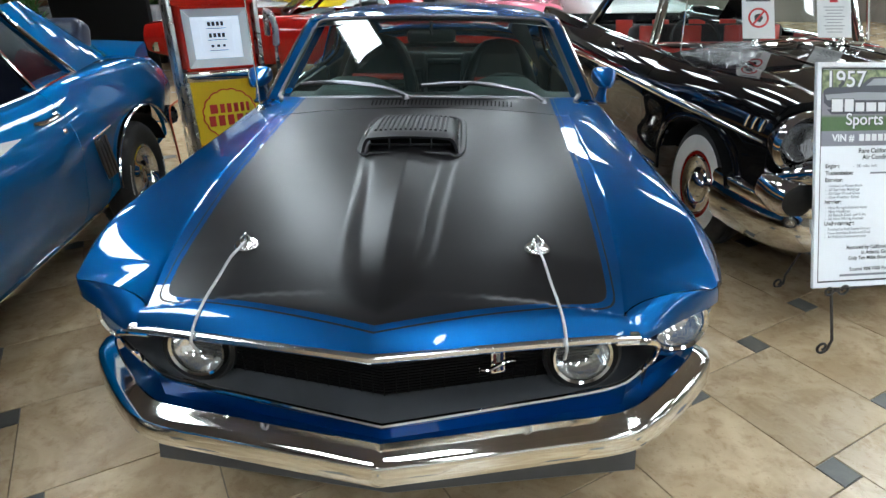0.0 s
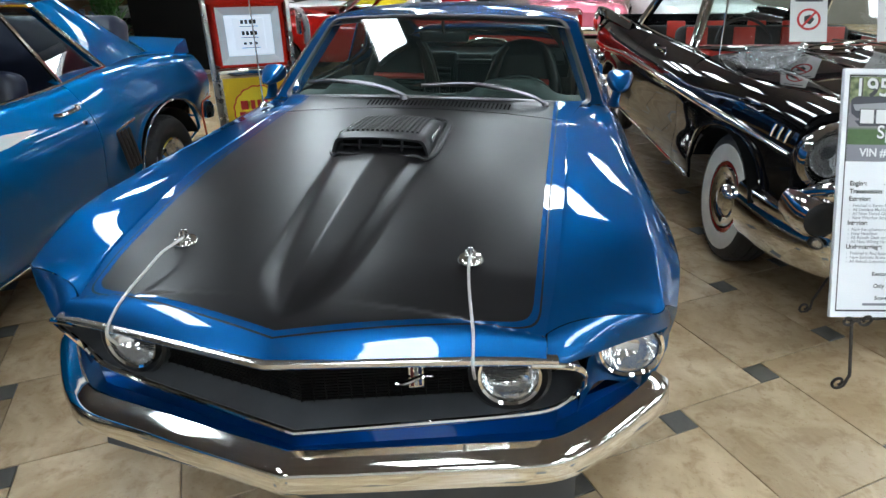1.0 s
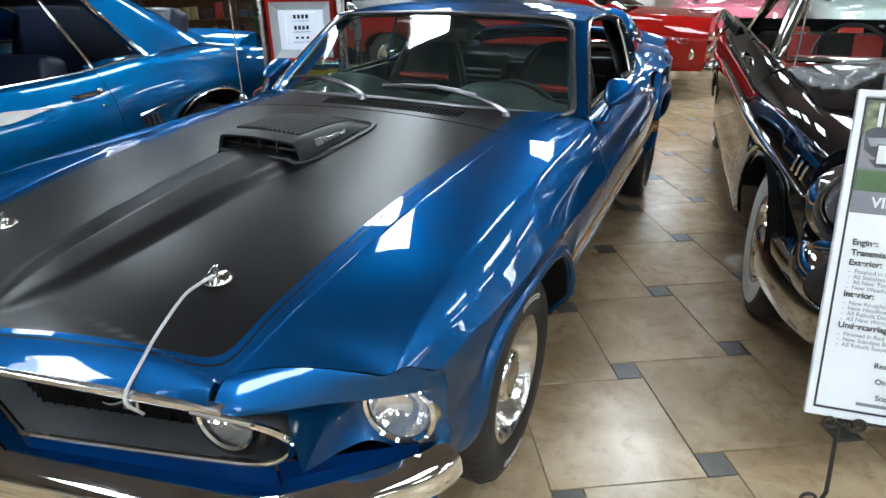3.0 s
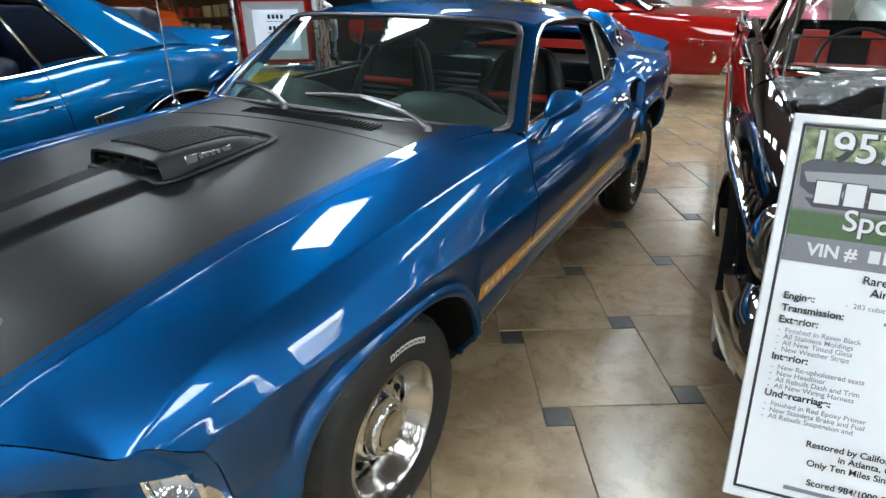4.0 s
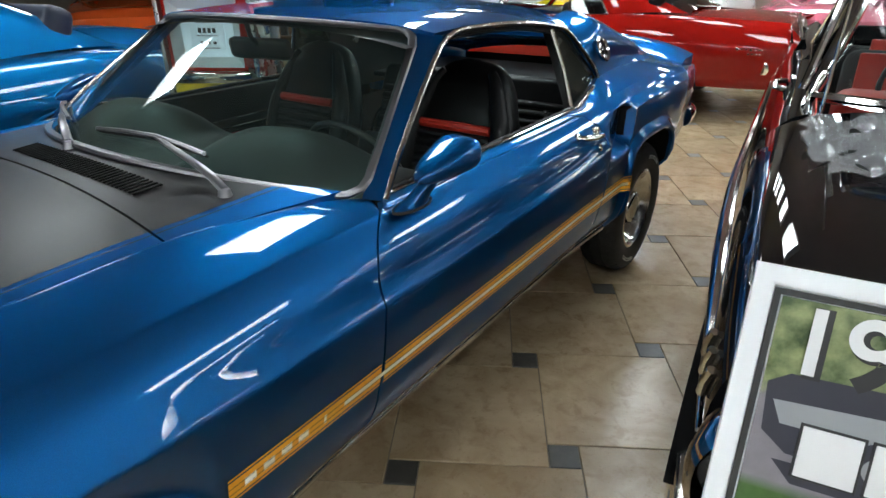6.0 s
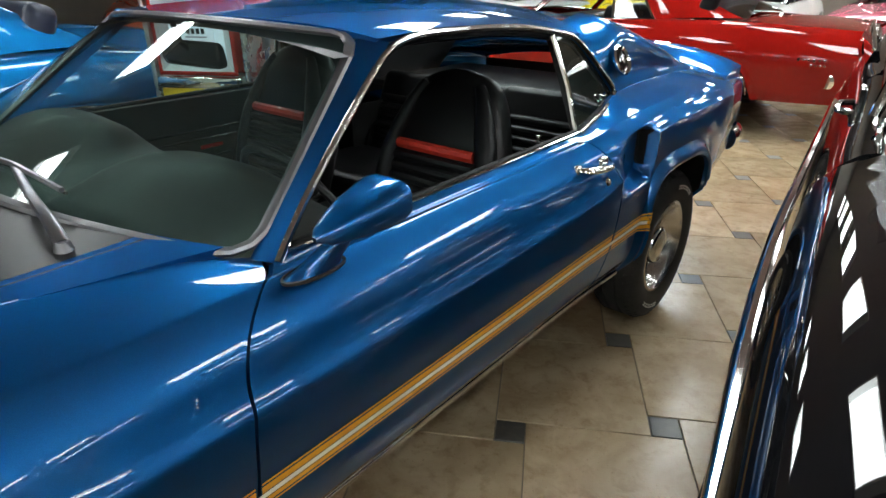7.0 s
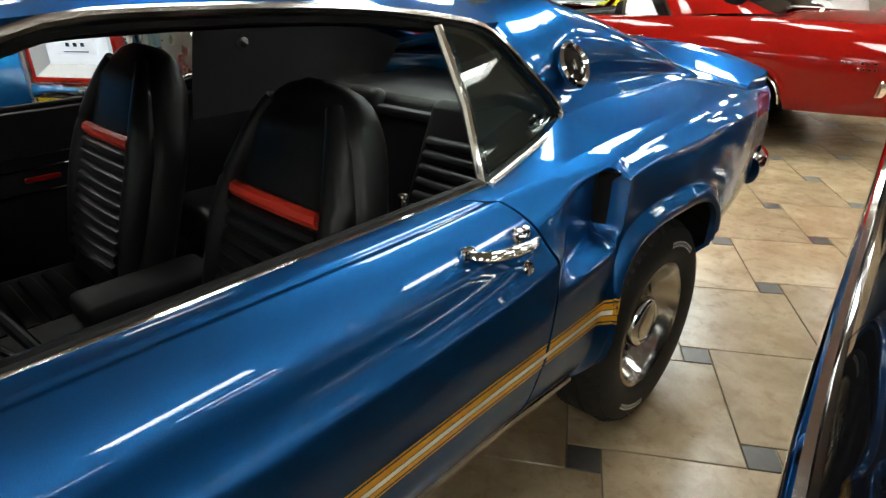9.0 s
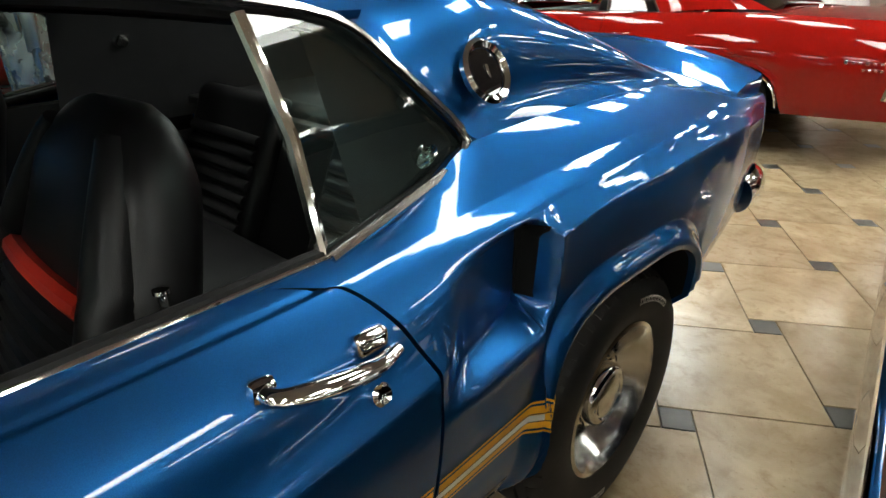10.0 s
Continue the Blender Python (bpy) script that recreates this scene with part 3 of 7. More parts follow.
def two_tone(m):
    k = black_mask(m)
    b = shader(m)
    sm = noisy(m, 5, 5)
    blk = mixed(m, ramp(m, sm, 0.3, 0.7), (0.0052, 0.0046, 0.0050), (0.0080, 0.0071, 0.0076))
    link(m, mixed(m, k, mixed(m, noisy(m, 900, 1), (0.0042, 0.058, 0.176), (0.0070, 0.096, 0.292)), blk), b.inputs["Base Color"])
    link(m, ramp(m, k, 0, 1, 0.95, 0.0), b.inputs["Metallic"])
    link(m, math_node(m, "MULTIPLY_ADD", k, -1.0, 1.0), b.inputs["Coat Weight"])
    link(m, mixed(m, k, EDGE_TINT, (1.0, 1.0, 1.0)), b.inputs["Specular Tint"])
    r = math_node(m, "MULTIPLY_ADD", sm, 0.06, 0.315)
    link(m, math_node(m, "MULTIPLY_ADD", math_node(m, "SUBTRACT", r, 0.41), k, 0.41), b.inputs["Roughness"])


two_tone(hood_paint)
part("hood", grid_bm(rim(rows, lambda p: (p[0] * 0.992, p[1], p[2] - 0.02), "lrb")), hood_paint, mustang, "blue hood with matte black centre and pinstripe")

# hood scoop
sc_top = S((0.885, 0.972), (0.95, 0.986), (1.1, 0.984), (1.22, 0.972), (1.33, 0.930))
rows = []
for k in range(21):
    v = k / 20
    y = lerp(0.905, 1.335, v)
    w = lerp(0.150, 0.140, v)
    zt, zb = sc_top(y), hood_c(y) + 0.010
    y_lean = y - 0.0
    sec = []
    for a in steps(-1, 1, 28):
        if abs(a) < 0.72:
            u = a / 0.72
            sec.append((u * (w - 0.014), y_lean, zt - 0.006 * u * u))
        else:
            u = (abs(a) - 0.72) / 0.28
            sg = 1 if a > 0 else -1
            sec.append((sg * lerp(w - 0.014, w + 0.012, u ** 0.7), y_lean + 0.0, lerp(zt - 0.006, zb - 0.004, u ** 1.5)))
    rows.append(sec)
scoop = part("hood_scoop", grid_bm(rim(rows, lambda p: (p[0] * 0.95, p[1] + 0.004, p[2] - 0.008), "t")), satin_black, mustang, "matte black hood scoop")
part("scoop_mouth", box_bm((0.27, 0.02, 0.055), (0, 0.955, 0.942), 0.004), dark_void, scoop)
for x in (-0.07, 0.0, 0.07):
    part("scoop_divider", box_bm((0.004, 0.03, 0.05), (x, 0.925, 0.943), 0.001, 1), satin_black, scoop)
part("scoop_bar", box_bm((0.27, 0.012, 0.004), (0, 0.922, 0.946), 0.001, 1), satin_black, scoop)
for k in range(15):
    x = lerp(-0.116, 0.116, k / 14)
    p = [(x, y, sc_top(y) - 0.006 * (x / 0.13) ** 2 + 0.002) for y in steps(0.955, 1.27, 10)]
    part("scoop_rib", tube_bm(p, 0.0050, 6), satin_black, scoop)
sg = []
for k in range(33):
    a = 2 * math.pi * k / 32
    c, s = math.cos(a), math.sin(a)
    x = 0.176 * (abs(c) ** 0.35) * (1 if c > 0 else -1)
    y = 1.115 + 0.235 * (abs(s) ** 0.35) * (1 if s > 0 else -1)
    sg.append((x, y, hood_c(y) + 0.004 - 0.02 * (x / 0.55) ** 2 + bulge_h(y) * (1 if abs(x) < bulge_w(y) else 0) * 0.5))
part("scoop_seal", tube_bm(sg[:-1], 0.011, 8, closed=True, flat=0.6), satin_black, scoop, "black rubber seal")
for sx in (1, -1):
    for k, (dy, l) in enumerate(((0, 0.040), (0.045, 0.016), (0.065, 0.016), (0.085, 0.018), (0.108, 0.014), (0.130, 0.030))):
        y = 0.985 + dy + l / 2
        part("script_badge", box_bm((0.004, l, 0.016 if k else 0.024), (sx * 0.1575, y, 0.955), 0.0015, 1), chrome, scoop, "chrome script badge")

# hood pins with cables
for sx in (1, -1):
    x, y = sx * 0.363, 0.347
    z = lerp(hood_c(y), mz4f(y), (0.363 / hood_edge(y)) ** 2.2)
    pin = part("hood_pin", lathe_bm([(0.0, 0.006), (0.012, 0.006), (0.014, 0.010), (0.026, 0.009), (0.031, 0.004), (0.032, 0.0)], 28, Matrix.Translation((x, y, z))), chrome, mustang, "chrome hood pin plate")
    part("pin_stud", lathe_bm([(0.0, 0.030), (0.005, 0.028), (0.006, 0.0)], 12, Matrix.Translation((x, y, z + 0.004))), chrome, pin)
    ring = [(x + 0.013 * math.cos(a), y + 0.004 * math.sin(a) - 0.004, z + 0.018 + 0.010 * math.sin(a)) for a in [k * 2 * math.pi / 14 for k in range(14)]]
    part("pin_clip", tube_bm(ring, 0.002, 6, closed=True), chrome, pin)
    cable = []
    for c in curve3([(x, y - 0.01, z + 0.014), (x + 0.004 * sx, y - 0.07, z + 0.014), (x + 0.016 * sx, y - 0.15, z - 0.010), (x + 0.034 * sx, hood_front(x) + 0.045, 0.792), (x + 0.040 * sx, hood_front(x) - 0.004, 0.745), (x + 0.042 * sx, hood_front(x) + 0.02, 0.70)], 30):
        cable.append(c)
    part("pin_cable", tube_bm(cable, 0.0034, 6), sleeve, pin, "clear-sleeved steel lanyard cable")

# cowl with vent slots, wipers
rows = []
for v in steps(0, 1, 8):
    r = []
    for u in steps(-1, 1, 60):
        yb = 1.645 + 0.20 * abs(u) ** 2.2
        y = lerp(1.502 - 0.03 * u * u, yb + 0.02, v)
        x = u * lerp(0.610, 0.69, v)
        z = lerp(hood_c(1.5) + 0.001, mz4f(1.5) - 0.002, abs(u) ** 2.2) + 0.012 * v - 0.010 * v * abs(u) ** 2
        r.append((x, y, z))
    rows.append(r)
cowl_paint = principled("cowl_two_tone_paint", BLUE_RGB, 0.35, 0.35, 1.0, 0.02, 0.27)
two_tone(cowl_paint)
cowl = part("cowl", grid_bm(rim(rows, lambda p: (p[0], p[1], p[2] - 0.02), "lrt")), cowl_paint, mustang, "matte black cowl with vent slots")
for k in range(36):
    x = lerp(-0.22, 0.375, k / 35)
    u = x / 0.63
    yc = 1.572 + 0.02 * u * u
    z = lerp(hood_c(1.5), mz4f(1.5), abs(u) ** 2.2) + 0.0085 - 0.004 * u * u
    part("vent_slot", box_bm((0.0058, 0.066, 0.003), (0, 0, 0), 0.0, 1, pose(x, yc, z, 4.5, 0, -6 * u)), dark_void, cowl, smooth=False)


wiper_metal = chrome_like("satin_wiper_metal", (0.27, 0.265, 0.285), 0.28, 0.40)


def wiper(x, y, z, tip, a, b):
    """An arm from its pivot to the tip, and a blade from a to b across it."""
    base = part("wiper", lathe_bm([(0, 0.022), (0.012, 0.020), (0.015, 0.008), (0.018, 0.0)], 16, Matrix.Translation((x, y, z))), wiper_metal, mustang, "brushed metal windshield wiper")
    p0, p1, a, b = Vector((x, y, z + 0.016)), Vector(tip), Vector(a), Vector(b)
    mid = p0.lerp(p1, 0.45) + Vector((0, -0.006, 0.016))
    part("wiper_arm", tube_bm(curve3([p0, p0.lerp(mid, 0.4) + Vector((0, 0, 0.008)), mid, p1], 14), [0.0125 - 0.0055 * i / 14 for i in range(15)], 8, flat=0.7), wiper_metal, base)
    up = Vector((0, -0.006, 0.008))
    part("wiper_blade", tube_bm([a, a.lerp(p1, 0.5) + up * 0.7, p1 + up * 0.5, p1.lerp(b, 0.5) + up * 0.7, b], 0.0060, 6), wiper_metal, base)
    part("wiper_rubber", tube_bm([a - up, p1 - up, b - up], 0.0035, 6), rubber, base)


wiper(0.522, 1.672, 0.926, (0.22, 1.708, 1.010), (-0.015, 1.680, 1.006), (0.374, 1.734, 0.986))
wiper(-0.082, 1.628, 0.955, (-0.42, 1.776, 1.000), (-0.60, 1.860, 0.980), (-0.228, 1.704, 1.002))

# windshield
ws_bot = lambda u: (u * 0.730, 1.640 + 0.248 * abs(u) ** 2.1, 0.962 - 0.064 * u * u)
ws_top = lambda u: (u * 0.590, 2.190 + 0.105 * abs(u) ** 2.2, 1.252 - 0.022 * u * u)
rows = []
for v in steps(0, 1, 16):
    r = []
    for u in steps(-1, 1, 40):
        a, b = ws_bot(u), ws_top(u)
        bow = 0.009 * 4 * v * (1 - v)
        r.append((lerp(a[0], b[0], v), lerp(a[1], b[1], v) - bow * 0.5, lerp(a[2], b[2], v) + bow))
    rows.append(r)
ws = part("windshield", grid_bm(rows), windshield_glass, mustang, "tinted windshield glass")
ws.visible_shadow = False
loop = [ws_bot(u) for u in steps(-0.96, 0.96, 48)] + [tuple(lerp(ws_bot(1)[k], ws_top(1)[k], v) for k in range(3)) for v in steps(0.05, 0.95, 16)] \
    + [ws_top(u) for u in steps(0.96, -0.96, 40)] + [tuple(lerp(ws_top(-1)[k], ws_bot(-1)[k], v) for k in range(3)) for v in steps(0.05, 0.95, 16)]
part("windshield_trim", tube_bm(smooth_line(loop, 1), 0.013, 8, closed=True, flat=0.7), satin_trim, ws, "bright windshield surround")
part("sticker", lathe_bm([(0, 0.001), (0.018, 0.001), (0.019, 0)], 20, pose(-0.665, 1.86, 0.947, 32, -8, 0)), blue, ws, "small round blue sticker")

# roof
roof_c = S((2.18, 1.258), (2.4, 1.275), (2.7, 1.286), (3.0, 1.280), (3.2, 1.262), (3.5, 1.211), (3.8, 1.130), (4.05, 1.050), (4.3, 0.978))
drip_x = S((2.28, 0.642), (2.6, 0.655), (3.12, 0.652))
drip_z = S((2.28, 1.224), (2.45, 1.232), (2.8, 1.222), (3.12, 1.180))
rows = []
for k in range(41):
    v = k / 40
    r = []
    for u in steps(-1, 1, 48):
        y = lerp(2.198 + 0.105 * abs(u) ** 2.2, 3.16, v)
        a = abs(u)
        zc, zd = roof_c(y), drip_z(y)
        r.append((u * drip_x(y), y, zc - (zc - zd) * (0.35 * a ** 2 + 0.65 * a ** 5)))
    rows.append(r)
part("roof", grid_bm(rim(rows, lambda p: (p[0] * 0.985, p[1], p[2] - 0.012), "lrtb")), blue, mustang)

# A pillars
dlo_front = lambda v: (lerp(0.785, 0.655, v ** 0.92), lerp(1.905, 2.325, v), lerp(0.902, 1.217, v ** 0.9))
rows = []
for v in steps(0, 1, 14):
    a = tuple(lerp(ws_bot(1)[k], ws_top(1)[k], v) for k in range(3))
    b = dlo_front(v)
    r = [(a[0] - 0.03, a[1] + 0.03, a[2] - 0.02)] + [tuple(lerp(a[k], b[k], u) + (0.010 * 4 * u * (1 - u) if k == 0 else 0) for k in range(3)) for u in steps(0, 1, 6)] + [(b[0] - 0.03, b[1] + 0.01, b[2] - 0.005)]
    rows.append(r)
pair("windshield_pillar", grid_bm(rows), blue, mustang)

# sail panels
rows = []
for y in steps(3.12, 4.22, 70):
    zc = roof_c(y)
    A = (lerp(0.545, 0.50, (y - 3.12) / 1.1), y, zc - 0.008)
    if y < 3.30:
        u = (y - 3.12) / 0.18
        B = (lerp(0.652, 0.733, u), y, lerp(1.180, 0.990, u))
    else:
        B = (mx4r(y), y, mz4r(y) - 0.001)
    away = soft_step(y - 3.26, 0.28)
    r = []
    for t in steps(0, 1, 26):
        h = (A[2] - B[2])
        x = lerp(A[0], B[0], t) + 0.055 * away * math.sin(math.pi * min(1, t * 1.15)) * min(1, h / 0.1)
        a = min(1, x / B[0])
        on_roof = zc - (zc - B[2]) * (0.35 * a ** 2 + 0.65 * a ** 5)
        r.append((x, y, lerp(on_roof, lerp(A[2], B[2], t ** 1.7), away)))
    rows.append(r)
pair("sail_panel", grid_bm(rim(rows, lambda p: (p[0] - 0.014, p[1], p[2] - 0.01), "lrt")), blue, mustang)
# rear window and deck
rows = [[(u * lerp(0.545, 0.50, (y - 3.12) / 1.1), y, roof_c(y) - 0.008 - 0.022 * u * u) for u in steps(-1, 1, 16)] for y in steps(3.16, 3.98, 16)]
bw = part("rear_window", grid_bm(rows), clear_glass, mustang, "sloping rear window")
bw.visible_shadow = False
rows = [[(u * mx4r(y), y, lerp(roof_c(y) if y < 4.2 else roof_c(4.2) - (y - 4.2) * 0.10, mz4r(y), abs(u) ** 3)) for u in steps(-1, 1, 30)] for y in steps(3.99, 4.62, 20)]
part("trunk_lid", grid_bm(rim(rows, lambda p: (p[0] * 0.99, p[1], p[2] - 0.02), "lrtb")), blue, mustang)
# tail spoiler and tail
rows = []
for u in steps(-1, 1, 50):
    x = u * 0.765
    d = 1 - 0.10 * abs(u) ** 4
    yb = 4.655 - 0.05 * u * u
    h = lerp(0.040, 0.014, abs(u) ** 4)
    base = lerp(roof_c(4.2) - 0.3 * 0.10, mz4r(4.5), abs(u) ** 3)
    rows.append([(x, 4.40, base - 0.004), (x, 4.47, base + 0.014), (x, 4.56, base + h), (x, yb - 0.012, base + h + 0.012), (x, yb, base + h + 0.004), (x, yb - 0.006, base - 0.03), (x, yb - 0.03, base - 0.05)])
sp = grid_bm(rows)
for ends in (0, len(rows) - 1):
    sp.verts.ensure_lookup_table()
    sp.faces.new([sp.verts[ends * 7 + k] for k in range(7)])
part("tail_spoiler", sp, blue, mustang, "blue ducktail spoiler", sharp=50)
rows = [[(u * lerp(0.76, 0.70, v), 4.60 + 0.03 * (1 - u * u) - 0.02 * v, lerp(0.86, 0.50, v)) for u in steps(-1, 1, 16)] for v in steps(0, 1, 6)]
part("tail_panel", grid_bm(rows), satin_black, mustang)
rb = [(0.848, 4.36, 0.636), (0.846, 4.43, 0.634), (0.832, 4.53, 0.628), (0.795, 4.62, 0.620), (0.70, 4.675, 0.61), (0.4, 4.70, 0.60), (0, 4.71, 0.60)]
rbp = curve3(rb, 30)
pair("rear_bumper", sweep_bm(rbp, [(-0.018 + 0.040 * math.cos(a), 0.050 * math.sin(a)) for a in steps(-1.45, 1.45, 14)][::-1]), chrome, mustang, "chrome rear bumper")

# side glass frame: trim, divider, quarter glass, belt
top = [dlo_front(v) for v in steps(0.0, 1, 12)] + [(drip_x(y) + 0.004, y, drip_z(y) - 0.003) for y in steps(2.38, 3.10, 18)]
rear_e = [(lerp(0.656, 0.728, u), lerp(3.125, 3.302, u), lerp(1.172, 0.990, u)) for u in steps(0.05, 1, 8)]
low = [(lerp(0.728, 0.772, u), lerp(3.302, 2.985, u), lerp(0.980, 0.916, u ** 0.8)) for u in steps(0.1, 1, 8)]
edge = smooth_line(top + rear_e + low, 2)
pair("window_trim", tube_bm([(p[0] + 0.004, p[1], p[2]) for p in edge], 0.0075, 8), stainless, mustang, "bright window moulding")
pair("window_seal", tube_bm([(p[0] - 0.018, p[1], p[2] - 0.012) for p in edge], 0.011, 8), seal_rubber, mustang, "black rubber weatherstrip")
pair("window_divider", tube_bm([(0.762, 2.985, 0.905), (0.715, 2.99, 1.05), (0.664, 2.972, 1.185)], 0.009, 8), chrome, mustang, "chrome quarter window divider")
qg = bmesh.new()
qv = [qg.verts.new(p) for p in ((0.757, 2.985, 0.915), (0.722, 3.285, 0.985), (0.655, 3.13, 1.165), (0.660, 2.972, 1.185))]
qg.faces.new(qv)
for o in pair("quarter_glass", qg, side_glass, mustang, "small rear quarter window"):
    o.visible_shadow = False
pair("belt_moulding", tube_bm([(0.771, y, S((1.9, 0.906), (2.3, 0.908), (3.0, 0.917))(y)) for y in steps(1.915, 2.99, 16)], 0.0036, 8), chrome, mustang, "bright belt moulding")
pair("belt_seal", tube_bm([(0.7575, y, S((1.9, 0.905), (2.3, 0.907), (3.0, 0.916))(y)) for y in steps(1.915, 2.99, 10)], 0.010, 8), seal_rubber, mustang)
for sx in (1, -1):
    part("lock_button", lathe_bm([(0, 0.034), (0.0085, 0.032), (0.009, 0.028), (0.005, 0.024), (0.0042, 0.0)], 14, pose(sx * 0.745, 2.80, 0.908)), chrome, mustang, "chrome door lock button")

# sail emblem, door handle, lock
for sx in (1, -1):
    em = part("emblem", lathe_bm([(0.050, -0.002), (0.052, 0.008), (0.046, 0.013), (0.038, 0.008), (0.037, 0.004)], 36, pose(sx * 0.712, 3.345, 1.083, 0, sx * 64, 0)), chrome, mustang, "round chrome and black emblem")
    part("emblem_face", lathe_bm([(0.037, 0.005), (0, 0.007)], 28, pose(sx * 0.712, 3.345, 1.083, 0, sx * 64, 0)), black_gloss, em)
    part("emblem_mark", box_bm((0.022, 0.006, 0.003), (0, 0, 0.008), 0.001, 1, pose(sx * 0.712, 3.345, 1.083, 0, sx * 64, 0)), chrome, em)
    door = doors[0 if sx > 0 else 1]
    hx = 0.892
    path = curve3([(sx * (hx - 0.045), 2.828, 0.856), (sx * (hx - 0.010), 2.838, 0.856), (sx * (hx + 0.006), 2.885, 0.852), (sx * (hx + 0.008), 2.940, 0.845), (sx * (hx - 0.004), 2.982, 0.842)], 18)
    part("door_handle", tube_bm(path, [0.009 + 0.005 * math.sin(math.pi * i / 18) for i in range(19)], 10, flat=0.8), chrome, door, "chrome pull-out door handle")
    part("handle_base", box_bm((0.022, 0.046, 0.030), (sx * (hx - 0.026), 2.962, 0.852), 0.009, 3), chrome, door)
    part("handle_cup", box_bm((0.02, 0.030, 0.026), (sx * (hx - 0.036), 2.832, 0.856), 0.008, 2), chrome, door)
    part("door_lock", lathe_bm([(0.013, -0.01), (0.014, 0.004), (0.010, 0.008), (0.004, 0.006), (0, 0.005)], 18, pose(sx * 0.893, 2.950, 0.800, 0, sx * 70, 0)), chrome, door)

# mirrors
for sx in (1, -1):
    prof = S((0.0, 0.006), (0.08, 0.020), (0.3, 0.038), (0.6, 0.052), (0.93, 0.060), (1.0, 0.057))
    rows = []
    for v in steps(0, 1, 14):
        r0 = prof(v)
        r = []
        for k in range(20):
            a = 2 * math.pi * k / 20
            c, s = math.cos(a), math.sin(a)
            q = 0.58
            cx = (abs(c) ** q) * (1 if c > 0 else -1)
            cz = (abs(s) ** q) * (1 if s > 0 else -1)
            r.append((sx * (0.856 + cx * r0 * 1.0 + 0.010 * v), 1.935 + 0.165 * v, 0.953 + cz * r0 * 0.60 + 0.036 * v))
        rows.append(r)
    bm = grid_bm(rows, close_u=True)
    mir = part("door_mirror", bm, blue, mustang, "blue racing-style door mirror")
    part("mirror_glass", lathe_bm([(0.0, 0.0), (0.05, 0.0), (0.053, -0.004)], 24, pose(sx * 0.866, 2.099, 0.989, 90, 0, 180) @ Matrix.Diagonal((1.0, 0.56, 1, 1))), chrome, mir, "mirror glass")
    rows = []
    for v in steps(0, 1, 8):
        z = lerp(0.889, 0.957, v)
        l, w = lerp(0.062, 0.030, v ** 0.6), lerp(0.026, 0.016, v ** 0.6)
        rows.append([(sx * (0.832 + 0.024 * v + w * math.cos(a)), 1.945 + 0.075 * v + l * math.sin(a), z + 0.004 * math.sin(a)) for a in [2 * math.pi * k / 18 for k in range(18)]])
    part("mirror_stalk", grid_bm(rows, close_u=True), blue, mir)
    rows = [[(sx * (0.834 + w * math.cos(a)), 1.945 + l * math.sin(a), z) for a in [2 * math.pi * k / 24 for k in range(24)]] for w, l, z in ((0.028, 0.066, 0.884), (0.029, 0.067, 0.890), (0.026, 0.062, 0.891))]
    part("mirror_gasket", grid_bm(rows, close_u=True), rubber, mir)

# antenna on the far fender
ant = part("antenna", lathe_bm([(0.0, 0.020), (0.012, 0.018), (0.016, 0.008), (0.022, 0.0)], 16, pose(-0.735, 1.64, 0.906)), chrome, mustang, "telescopic chrome antenna")
part("antenna_mast", tube_bm([(-0.735, 1.64, 0.92), (-0.745, 1.655, 1.30), (-0.755, 1.668, 1.62)], [0.004, 0.003, 0.0022], 8), chrome, ant)

# nose: fender extensions over the outer headlamps
NROW = len(flank.row(0.4, "front")) - 1


def fender_edge(i):
    y = fender_front(i / NROW)
    x, z = flank.row(y, "front")[i]
    return (x + flare_out(y, z), y - 0.004, z)


brow_f = curve3([(0.5485, 0.119, 0.737), (0.59, 0.131, 0.735), (0.65, 0.178, 0.732), (0.71, 0.230, 0.729), (0.775, 0.281, 0.724), (0.818, 0.326, 0.717), (0.838, 0.362, 0.706), (0.843, 0.385, 0.694)], 60)
low_f = curve3([(0.628, 0.216, 0.522), (0.69, 0.300, 0.514), (0.76, 0.386, 0.500), (0.813, 0.452, 0.488)], 60)
low = lambda u: low_f[round(u * 60)]
I3 = 44
LAMP = (0.760, 0.392, 0.602)
rows = []
for n in range(61):
    u = n / 60
    f = NROW - u * (NROW - I3)
    i = int(f)
    a0, a1 = fender_edge(i), fender_edge(min(NROW, i + 1))
    a = tuple(lerp(a0[k], a1[k], f - i) for k in range(3))
    b = brow_f[n]
    if b[0] < 0.640:
        c = (b[0] + 0.002, b[1] + 0.03, b[2] - 0.030)
    else:
        c = low(min(1, (b[0] - 0.640) / 0.203))
    r = [tuple(lerp(a[k], b[k], v) + (0.007 * 4 * v * (1 - v) if k == 2 else 0) for k in range(3)) for v in steps(0, 1, 10)]
    r.append((b[0], b[1] - 0.001, b[2] - 0.006))
    r.append((b[0], b[1] + 0.006, b[2] - 0.012))
    for v in steps(0.05, 1, 22):
        x, y, z = lerp(b[0], c[0], v), lerp(b[1] + 0.014, c[1], v), lerp(b[2] - 0.014, c[2], v)
        q = min(1, max(0, (math.hypot(x - LAMP[0], z - LAMP[2]) - 0.086) / 0.075))
        k = 1 - q * q * (3 - 2 * q)
        y = lerp(y, max(y, LAMP[1] - 0.004), k)
        r.append((x, y + 0.06 * soft_step(0.080 - math.hypot(x - LAMP[0], z - LAMP[2]), 0.012), z))
    rows.append(r)
pair("fender_extension", grid_bm(rim(rows, lambda p: (p[0], p[1] + 0.006, p[2] - 0.014), "l")), blue, mustang)
rows = []
